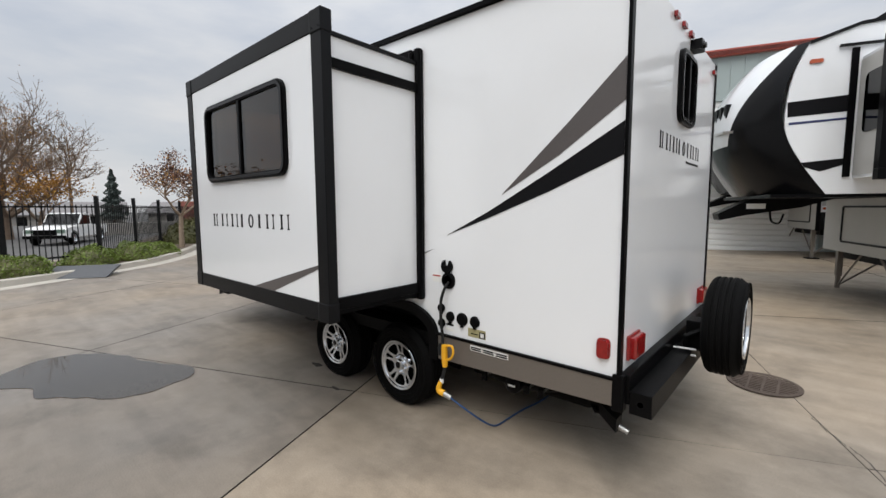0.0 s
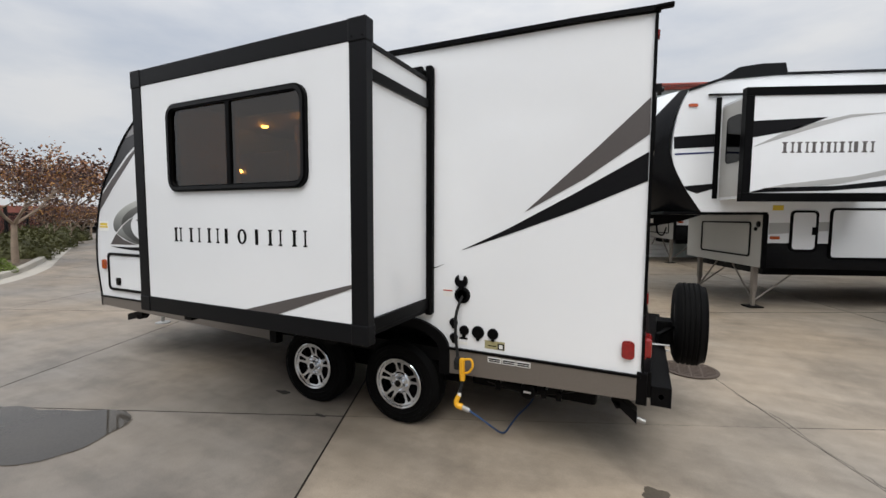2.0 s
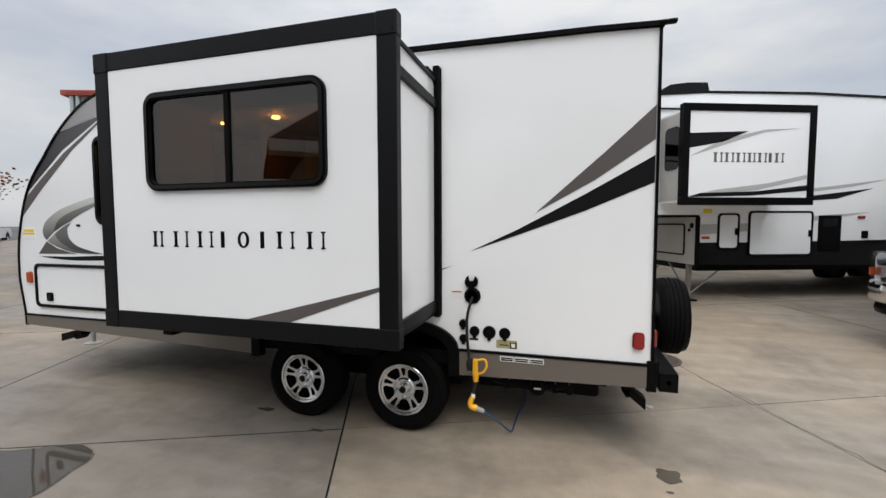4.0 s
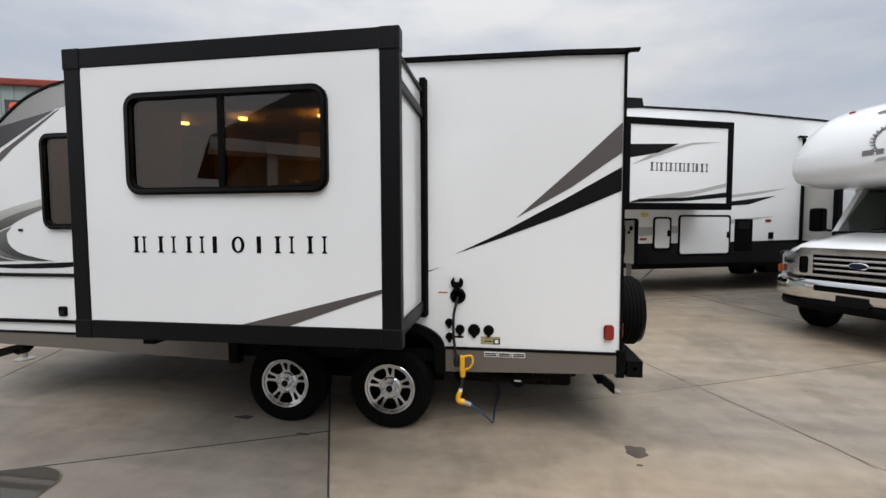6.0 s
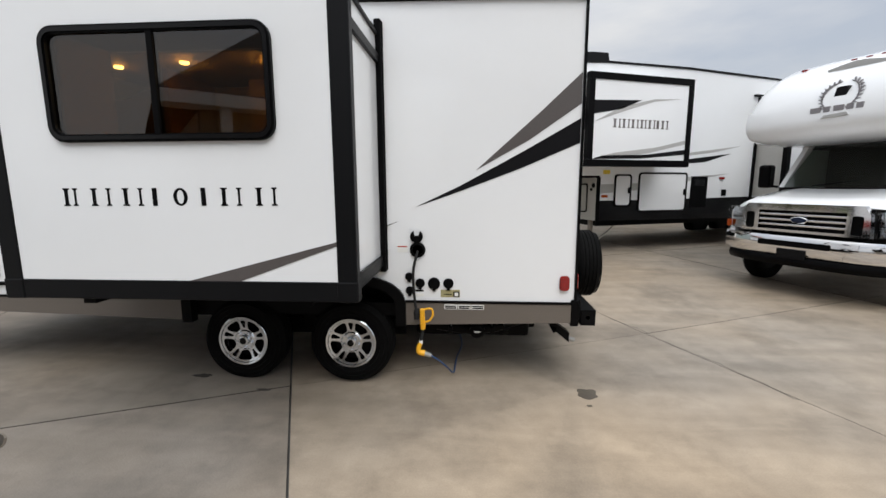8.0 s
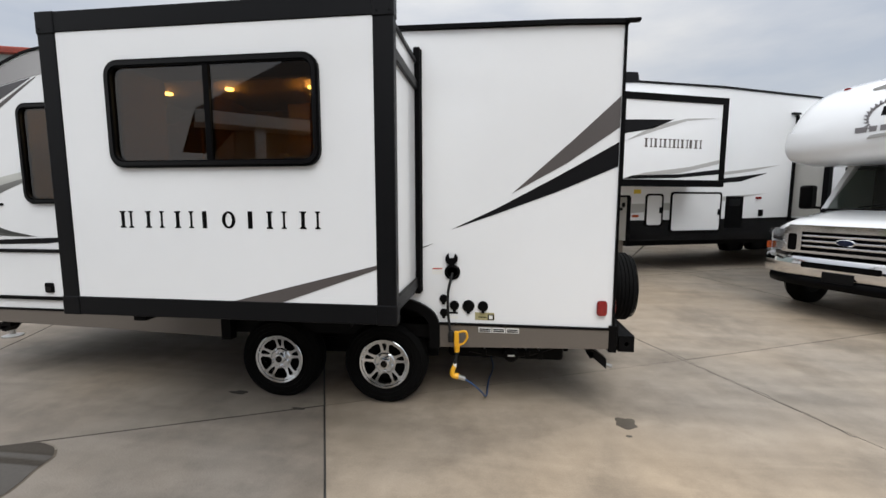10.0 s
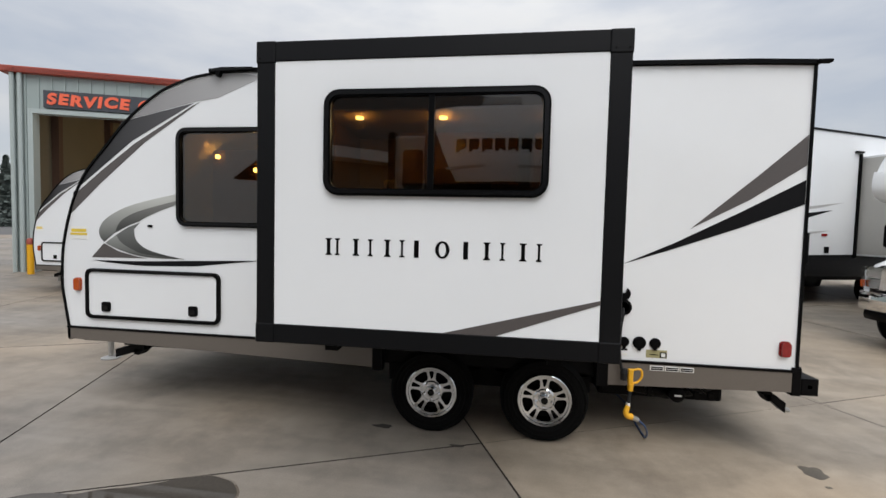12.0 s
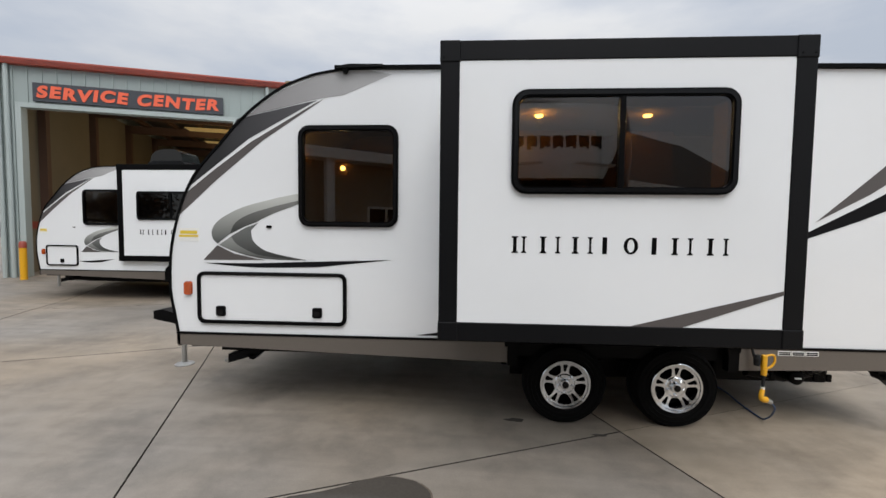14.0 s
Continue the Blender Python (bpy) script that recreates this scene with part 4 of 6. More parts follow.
    part("carrier_arm", tube(B(), [(0.11, 0.98, 0.55), (0.11, 0.98, 0.70), (0.22, 1.05, 0.76)], 0.02, 6), STEEL_BLACK, T)
    for zz in (0.64, 0.60):
        part("carrier_bolt", tube(B(), [(0.06, 0.88, zz), (0.19, 0.90, zz)], 0.008, 8), GALV, T)
    wheel(T, 0.425, 1.10, 0.785, 0.325, "x", 1, spoke=False)
    # cabin seen through the windows
    C = part("cabin_lining", box(B(), -5.3, -0.3, 2.02, 2.06, 0.66, 2.72), CABIN_WALL, T, "warm beige cabin wall lining")
    part("cabin_ceiling", box(B(), -4.9, -0.1, 0.06, 2.06, 2.74, 2.77), CABIN_CEIL, C)
    part("slide_ceiling", box(B(), sx0 + 0.08, sx1 - 0.08, fy + 0.05, 0.06, 2.545, 2.570), CABIN_CEIL, S)
    part("slide_lining", box(B(), sx1 - 0.085, sx1 - 0.078, fy + 0.05, 0.055, 0.97, 2.54), LINING, S)
    part("slide_lining", box(B(), sx0 + 0.078, sx0 + 0.085, fy + 0.05, 0.055, 0.97, 2.54), LINING, S)
    part("cabin_partition", box(B(), -3.92, -3.88, 1.2, 2.02, 0.66, 2.74), CABIN_WOOD, C)
    part("wall_cupboard", box(B(), -3.3, -1.9, 1.72, 2.02, 2.14, 2.74, 0.01), CABIN_WOOD, C)
    part("fridge", box(B(), -1.75, -1.15, 1.42, 2.02, 0.66, 2.66, 0.02), CABIN_WOOD, C)
    part("kitchen_counter", box(B(), -3.6, -1.8, 1.45, 2.02, 0.66, 1.56, 0.01), CABIN_WOOD, C)
    part("cooker_hood", box(B(), -2.75, -2.2, 1.6, 1.72, 1.98, 2.14, 0.01), STEEL_BLACK, C)
    part("cabin_mirror", box(B(), -3.55, -3.38, 1.96, 2.018, 1.7, 2.2), CHROME, C)
    part("sofa_back", box(B(), sx0 + 0.15, sx1 - 0.15, fy + 0.06, fy + 0.22, 1.1, 1.74, 0.04), CABIN_FABRIC, S)
    part("window_shade", box(B(), sx1 - 0.36, sx1 - 0.27, fy + 0.055, fy + 0.085, 1.80, 2.40, 0.01), CURTAIN, S)
    part("window_shade", box(B(), sx0 + 0.36, sx0 + 0.45, fy + 0.055, fy + 0.085, 1.80, 2.40, 0.01), CURTAIN, S)
    part("bed", box(B(), -5.5, -4.0, 0.1, 1.95, 0.66, 1.35, 0.05), CABIN_FABRIC, C)
    part("bedhead_panel", box(B(), -5.26, -3.95, 1.10, 1.14, 1.35, 2.42, 0.01), CABIN_WOOD, C)
    for lx, lz in ((-5.18, 2.345), (-4.73, 2.20)):
        part("reading_lamp", lathe(B(), [(0.02, 0.0), (0.026, 0.025), (0.018, 0.04), (0.0001, 0.044)], (lx, 1.10, lz), "y", 16, -1), PUCK, C, "warm reading lamp, lit")
    for lx, ly, lz in ((-4.29, 1.09, 2.735), (-3.54, 1.0, 2.735), (-2.68, 1.03, 2.735), (-1.59, 1.05, 2.735)):
        part("ceiling_spot", lathe(B(), [(0.042, 0.0), (0.042, 0.012), (0.035, 0.02), (0.0001, 0.024)], (lx, ly, lz), "z", 18, -1), PUCK, C, "warm round ceiling spot, lit")
    for lx, ly, lz, watts in ((-2.68, 1.03, 2.66, 14), (-1.59, 1.05, 2.66, 4), (-4.29, 1.09, 2.66, 3), (-3.54, 1.0, 2.66, 7)):
        bulb = new("cabin_spot_light", bpy.data.lights.new("cabin_spot_light", "POINT"))
        bulb.data.energy, bulb.data.color, bulb.data.shadow_soft_size = watts, (1.0, 0.72, 0.33), 0.05
        bulb.location = (lx, ly, lz)
    return T


travel_trailer(None, "white travel trailer with extended slide-out and taupe graphics", -3.560, -1.409, (-5.639, -4.373))
travel_trailer(pose(-6.60, 4.95, -0.085, 0, 0, 0), "white travel trailer parked by the service bay", -3.97, -1.4, (-5.66, -4.95), False)


# ---- power cord ----
cord = thing("power_cord", "black power cord with yellow plug and blue lead", "power cord")
part("black_cable", tube(B(), curve([(-1.172, 0.0, 1.06), (-1.180, -0.035, 1.02), (-1.198, -0.055, 0.93), (-1.200, -0.055, 0.8), (-1.190, -0.05, 0.68), (-1.175, -0.07, 0.60)]), 0.0105, 8), CORD, cord, "", 60)
part("cable_collar", lathe(B(), [(0.022, 0.0), (0.026, 0.05), (0.016, 0.08)], (-1.172, -0.085, 0.56), "z", 14), CORD, cord)
plug = part("yellow_plug", box(B(), -1.148, -1.112, -0.116, -0.080, 0.535, 0.645, 0.010), YELLOW, cord, "yellow grip-handle plug")
part("plug_handle", tube(B(), curve([(-1.125, -0.098, 0.635), (-1.066, -0.098, 0.645), (-1.052, -0.098, 0.60), (-1.078, -0.098, 0.555), (-1.12, -0.098, 0.540)]), 0.0085, 8), YELLOW, plug, "", 60)
part("plug_neck", lathe(B(), [(0.018, 0.0), (0.022, 0.05)], (-1.127, -0.098, 0.488), "z", 14), YELLOW, plug)
part("black_cable", tube(B(), [(-1.127, -0.098, 0.48), (-1.142, -0.115, 0.39)], 0.012, 8), CORD, cord)
part("cable_tag", lathe(B(), [(0.014, 0.0), (0.014, 0.03)], (-1.142, -0.115, 0.375), "z", 12), LABEL_WHITE, cord)
elbow = part("yellow_adapter", tube(B(), curve([(-1.144, -0.12, 0.385), (-1.158, -0.128, 0.345), (-1.150, -0.128, 0.318), (-1.116, -0.12, 0.308)]), 0.016, 12, 0.024), YELLOW, cord, "yellow elbow adapter", 50)
part("adapter_grip", tube(B(), [(-1.118, -0.12, 0.307), (-1.07, -0.105, 0.285)], 0.018, 12), GALV, elbow)
part("blue_lead", tube(B(), curve([(-1.07, -0.105, 0.285), (-1.00, -0.05, 0.215), (-0.945, 0.06, 0.11), (-0.922, 0.16, 0.035), (-0.908, 0.23, 0.012), (-0.905, 0.34, 0.010), (-0.895, 0.54, 0.010), (-0.86, 0.9, 0.010), (-0.95, 1.5, 0.010)]), 0.0068, 8), BLUE, cord, "", 60)


# ---- fifth-wheel trailer ----
def fifth_wheel(m, label):
    """Tall white fifth-wheel trailer, nose towards -x, near wall in the plane y = 0, heights over its own ground."""
    T = thing("fifth_wheel_trailer", label, "fifth-wheel trailer", m, "fifth-wheel trailers")
    W, L = 2.42, 7.4
    roof = [(-1.30, 3.48), (-0.8, 3.645), (0.0, 3.70), (2.0, 3.72), (4.4, 3.66), (L - 0.3, 3.52), (L, 3.38)]
    capline = curve([(-1.02, 1.57), (-1.28, 1.95), (-1.48, 2.35), (-1.50, 2.70), (-1.44, 3.1), (-1.30, 3.48)], 4)
    near = capline + roof[1:] + [(L, 1.05), (0.0, 1.05), (0.0, 1.57)]
    part("side_wall", plate(B(), near, [], 0.0, 0.05), WHITE, T, "glossy white side wall")
    part("side_wall", plate(B(), near, [], W - 0.05, W), WHITE, T)
    part("roof", prism(B(), roof + [(x, z - 0.05) for x, z in roof[::-1]], 0.051, W - 0.051), WHITE_FLAT, T, "", 30)
    part("roof_rail", prism(B(), [(x, z + 0.02) for x, z in roof] + [(x, z - 0.02) for x, z in roof[::-1]], -0.02, 0.03), CHARCOAL, T, "dark roof edge rail")
    part("rear_wall", box(B(), L - 0.04, L + 0.005, 0.05, W - 0.05, 0.7, 3.40), WHITE, T)
    # moulded nose cap: black flanks that wrap to a white brow
    def border(h):
        return 0.10 + 0.46 * min(1.0, (1 - h) / 0.62) ** 1.3

    def cap(material, lab, lo, hi, columns, low=0.0, high=1.0):
        bm, rows_, tiers = B(), [], 30
        for q in range(tiers + 1):
            h = low + (high - low) * q / tiers
            base, row = -1.02 - 0.50 * math.sin(math.pi * min(1.0, h * 0.86)) - 0.05 * h, []
            for k in range(columns + 1):
                y = lo(h) + (hi(h) - lo(h)) * k / columns
                push = 0.66 * (1 - math.exp(-min(y, W - y) / 0.28))
                row.append(bm.verts.new((base - push * (1.0 - 0.45 * h**2), y, 1.57 + 1.93 * h)))
            rows_.append(row)
        for r0, r1 in zip(rows_, rows_[1:]):
            for k in range(columns):
                bm.faces.new((r0[k], r0[k + 1], r1[k + 1], r1[k]))
        return part("nose_cap", bm, material, T, lab, 50)
    cap(BLACK_GLOSS, "glossy black moulded nose flank", lambda h: 0.0, border, 14)
    cap(WHITE, "white moulded nose brow", border, lambda h: W - border(h), 20, 0.38)
    cap(BLACK_GLOSS, "glossy black nose underside", border, lambda h: W - border(h), 20, 0.0, 0.38)
    cap(BLACK_GLOSS, "glossy black moulded nose flank", lambda h: W - border(h), lambda h: W, 14)
    part("nose_floor", box(B(), -1.6, 0.0, 0.02, W - 0.02, 1.53, 1.575), BLACK, T)
    for k in range(7):
        y = 0.56 + 0.185 * k
        surface = -1.54 - 0.53 * (1 - math.exp(-min(y + 0.07, W - y - 0.07) / 0.28))
        part("plain_bar", prism(B(), [(y, 2.72), (y + 0.055, 2.72), (y + 0.055, 2.76), (y + 0.10, 2.76), (y + 0.10, 2.72), (y + 0.145, 2.72), (y + 0.145, 2.91), (y, 2.91)], surface - 0.03, surface + 0.10, "x"), CHARCOAL, T)
    part("vinyl_graphic", prism(B(), curve([(0.40, 2.50), (1.21, 2.55), (2.02, 2.50)]) + curve([(2.0, 2.47), (1.21, 2.51), (0.42, 2.47)]), -2.10, -1.85, "x"), PALE_GREY, T)
    part("pin_box", prism(B(), [(-1.55, 1.53), (-0.5, 1.53), (-0.9, 1.40), (-1.6, 1.28), (-1.95, 1.20), (-1.98, 1.30)], 1.02, 1.40), STEEL_BLACK, T, "black steel pin box")
    part("pin_box_label", box(B(), -1.6, -1.35, 1.015, 1.02, 1.38, 1.46), LABEL_WHITE, T)
    part("hitch_cable", tube(B(), curve([(-1.3, 1.0, 1.4), (-1.28, 0.98, 1.2), (-1.18, 0.98, 1.16), (-1.12, 1.0, 1.3)]), 0.014, 6), BLACK, T)
    # basement front, grey with a hatch
    G_ = part("basement_front", box(B(), -0.06, -0.002, 0.0, W, 0.68, 1.53), GREY_CLAD, T, "pale grey basement front panel")
    part("front_hatch", plate(B(), rr(0.30, 1.85, 0.83, 1.42, 0.06), [rr(0.33, 1.82, 0.86, 1.39, 0.04)], -0.075, -0.06, "x"), BLACK, G_)
    part("front_edge", box(B(), -0.068, 0.006, -0.008, 0.02, 0.66, 1.54), BLACK, G_)
    part("hatch_lock", lathe(B(), [(0.03, 0.0), (0.03, 0.02), (0.0001, 0.025)], (-0.06, 0.18, 1.30), "x", 14, -1), BLACK, G_)
    part("front_light", lathe(B(), [(0.05, 0.0), (0.045, 0.015), (0.0001, 0.02)], (-0.06, 0.12, 1.38), "x", 14, -1), BLACK, G_)
    # lower side: black band, hatches
    part("lower_band", prism(B(), [(0.0, 0.68), (L, 0.62), (L, 1.18), (2.75, 1.10), (0.95, 1.08), (0.0, 1.08)], -0.006, 0.04), BLACK_GLOSS, T, "gloss black lower band")
    part("vinyl_graphic", prism(B(), [(0.02, 1.22), (0.9, 1.28), (3.3, 1.62), (2.4, 1.57), (0.9, 1.42), (0.02, 1.40)], -0.004, -0.0005), PALE_GREY, T)
    for x0, x1, z0, z1 in ((0.33, 0.74, 0.95, 1.60), (0.91, 2.15, 0.83, 1.64)):
        h = part("side_hatch", plate(B(), rr(x0, x1, z0, z1, 0.07), [rr(x0 + 0.035, x1 - 0.035, z0 + 0.035, z1 - 0.035, 0.05)], -0.02, 0.0), BLACK, T, "white side hatch in a black frame")
        part("hatch_panel", prism(B(), rr(x0 + 0.03, x1 - 0.03, z0 + 0.03, z1 - 0.03, 0.045), -0.013, -0.002), WHITE, h)
        part("hatch_latch", box(B(), x1 - 0.09, x1 - 0.02, -0.03, -0.012, (z0 + z1) / 2 - 0.06, (z0 + z1) / 2 + 0.06, 0.008), BLACK, h)
    part("service_panel", box(B(), 2.26, 2.71, -0.012, 0.0, 0.90, 1.56, 0.005), BLACK, T, "black service panel")
    part("panel_vent", box(B(), 2.34, 2.62, -0.02, -0.011, 1.36, 1.50, 0.004), CHARCOAL, T)
    part("marker_lamp", prism(B(), rr(3.03, 3.17, 1.50, 1.55, 0.02), -0.02, 0.0), RED_LENS, T)
    part("marker_lamp", prism(B(), rr(0.04, 0.18, 1.14, 1.19, 0.015), -0.02, 0.0), AMBER, T)
    part("marker_lamp", prism(B(), rr(-1.29, -1.15, 3.22, 3.27, 0.02), -0.02, 0.0), AMBER, T)
    part("water_port", box(B(), 3.12, 3.25, -0.015, 0.0, 1.14, 1.28, 0.008), BLACK, T)
    part("notice_label", box(B(), 0.06, 0.22, -0.004, 0.0, 1.60, 1.68), LABEL_YELLOW, T)
    # bands on the flank ahead of the slide-out
    for loop, material in (([(-1.48, 2.57), (-0.85, 2.60), (-0.85, 2.80), (-1.49, 2.76)], DARK_VINYL), ([(-1.46, 2.47), (-0.85, 2.50), (-0.85, 2.525), (-1.465, 2.50)], NAVY), ([(-1.26, 1.92), (-1.1, 1.86), (-0.85, 1.94), (-0.85, 2.02), (-1.3, 1.98)], DARK_VINYL)):
        part("vinyl_graphic", prism(B(), loop, -0.004, -0.0005), material, T)
    part("flank_seam", box(B(), -0.875, -0.80, -0.03, 0.0, 1.78, 3.36, 0.01), BLACK, T)
    part("flank_seam", box(B(), -1.0, -0.3, -0.05, 0.0, 3.385, 3.41, 0.006), CHARCOAL, T)
    # slide-out
    f = -0.75
    S = part("slide_out", box(B(), -0.76, 1.30, f, 0.0, 1.76, 3.24), WHITE, T, "white slide-out room, extended")
    part("slide_flank", box(B(), -0.772, -0.76, f + 0.09, -0.01, 1.80, 3.20), GREY_CLAD, S)
    part("flank_window", prism(B(), rr(-0.52, -0.16, 2.30, 3.00, 0.08), -0.785, -0.772, "x"), TINT_DARK, S)
    for x0, x1, z0, z1 in ((-0.87, 1.36, 3.175, 3.29), (-0.87, 1.36, 1.71, 1.83), (-0.87, -0.76, 1.83, 3.175), (1.25, 1.36, 1.83, 3.175)):
        part("slide_frame", box(B(), x0, x1, f - 0.02, f + 0.09, z0, z1, 0.005), BLACK, S, "black slide-out frame")
    for loop, material in (([(-0.76, 2.60), (-0.76, 2.83), (0.22, 2.87), (-0.2, 2.70)], DARK_VINYL), ([(-0.75, 2.47), (-0.2, 2.74), (0.5, 2.90), (1.1, 2.93), (0.5, 2.86), (-0.1, 2.68)], PALE_GREY), ([(-0.75, 1.85), (-0.3, 1.95), (0.6, 2.06), (1.25, 2.20), (1.25, 2.13), (0.4, 1.95)], PALE_GREY), ([(-0.75, 1.835), (-0.55, 1.90), (0.4, 1.93), (1.25, 2.03), (1.25, 1.94), (0.3, 1.86)], DARK_VINYL)):
        part("vinyl_graphic", prism(B(), loop, f - 0.004, f - 0.0005), material, S)
    glyphs(S, -0.36, 0.84, 2.385, 2.535, f, (0.9, -0.12, 0.9, -0.12, 0.9, -0.12, 0.8, -0.12, 0.9, -0.12, 0.4, -0.12, 0.9), TAUPE, 0.26)
    for loop, material in (([(1.38, 1.86), (1.9, 2.02), (3.6, 2.22), (2.9, 2.08), (2.0, 1.97)], PALE_GREY), ([(1.38, 1.83), (3.3, 2.05), (2.6, 1.86), (1.7, 1.80)], DARK_VINYL), ([(1.38, 2.12), (1.95, 2.30), (1.38, 2.20)], TAUPE)):
        part("vinyl_graphic", prism(B(), loop, -0.004, -0.0005), material, T)
    # second slide-out near the tail
    S2 = part("slide_out", box(B(), 4.02, 6.0, -0.7, 0.0, 1.10, 3.20), WHITE, T, "white rear slide-out room, extended")
    part("slide_flank", box(B(), 4.008, 4.02, -0.62, -0.01, 1.14, 3.16), GREY_CLAD, S2)
    for x0, x1, z0, z1 in ((3.95, 6.05, 3.15, 3.26), (3.95, 6.05, 1.04, 1.15), (3.95, 4.06, 1.15, 3.15), (5.95, 6.05, 1.15, 3.15)):
        part("slide_frame", box(B(), x0, x1, -0.72, -0.62, z0, z1, 0.005), BLACK, S2)
    part("slide_frame", box(B(), 3.93, 4.0, -0.03, 0.0, 1.04, 3.26, 0.006), BLACK, S2)
    window(S2, 4.4, 5.6, 2.0, 2.8, -0.7, 5.0, TINT_DARK)
    part("slide_bracket", box(B(), 3.80, 4.0, -0.06, 0.0, 3.27, 3.31, 0.006), CHARCOAL, T)
    # roof unit, wheels, legs
    part("air_conditioner", prism(B(), [(-0.52, 3.66), (-0.46, 3.86), (-0.08, 4.10), (0.28, 4.15), (0.68, 4.16), (0.72, 3.99), (0.75, 3.68)], 0.85, 1.55), CHARCOAL, T, "dark roof air conditioner", 30)
    for x in (4.9, 5.78):
        wheel(T, x, 0.12, 0.37, 0.37, "y", -1, 0.23, 0.2, False)
        wheel(T, x, W - 0.12, 0.37, 0.37, "y", 1, 0.23, 0.2, False)
    part("underbody", box(B(), 0.1, L, 0.2, W - 0.2, 0.55, 0.72), STEEL_BLACK, T)
    for y in (0.25, W - 0.45):
        leg = part("landing_leg", box(B(), -0.042, 0.034, y - 0.038, y + 0.038, 0.26, 0.72, 0.006), LEG_PAINT, T, "tan painted steel landing leg")
        part("inner_leg", box(B(), -0.030, 0.022, y - 0.026, y + 0.026, 0.02, 0.27), LEG_PAINT, leg)
        part("foot_plate", box(B(), -0.12, 0.11, y - 0.11, y + 0.11, 0.0, 0.022, 0.004), STEEL_BLACK, leg)
        part("leg_brace", tube(B(), [(-0.0, y, 0.10), (0.75, y + 0.05, 0.66)], 0.015, 6), LEG_PAINT, leg)
        part("leg_brace", tube(B(), [(-0.0, y, 0.10), (0.0, y + (0.65 if y < 1 else -0.65), 0.70)], 0.015, 6), LEG_PAINT, leg)
    part("step_bar", tube(B(), [(0.6, 0.3, 0.62), (1.1, 0.25, 0.6)], 0.02, 6), GALV, T)
    return T


FW = fifth_wheel(pose(1.758, 5.516, 0.16, 0, 0, 20.5), "white fifth-wheel trailer with black nose cap and extended slide-out")
tagged(copy_thing(FW, pose(0.80, 10.6, 0.36, 0, 0, 20.5)), "white fifth-wheel trailer parked behind another one")
tagged(copy_thing(FW, pose(-3.30, -6.55, 0.0, 0, 0, -90)), "white fifth-wheel trailer parked nose on across the yard")


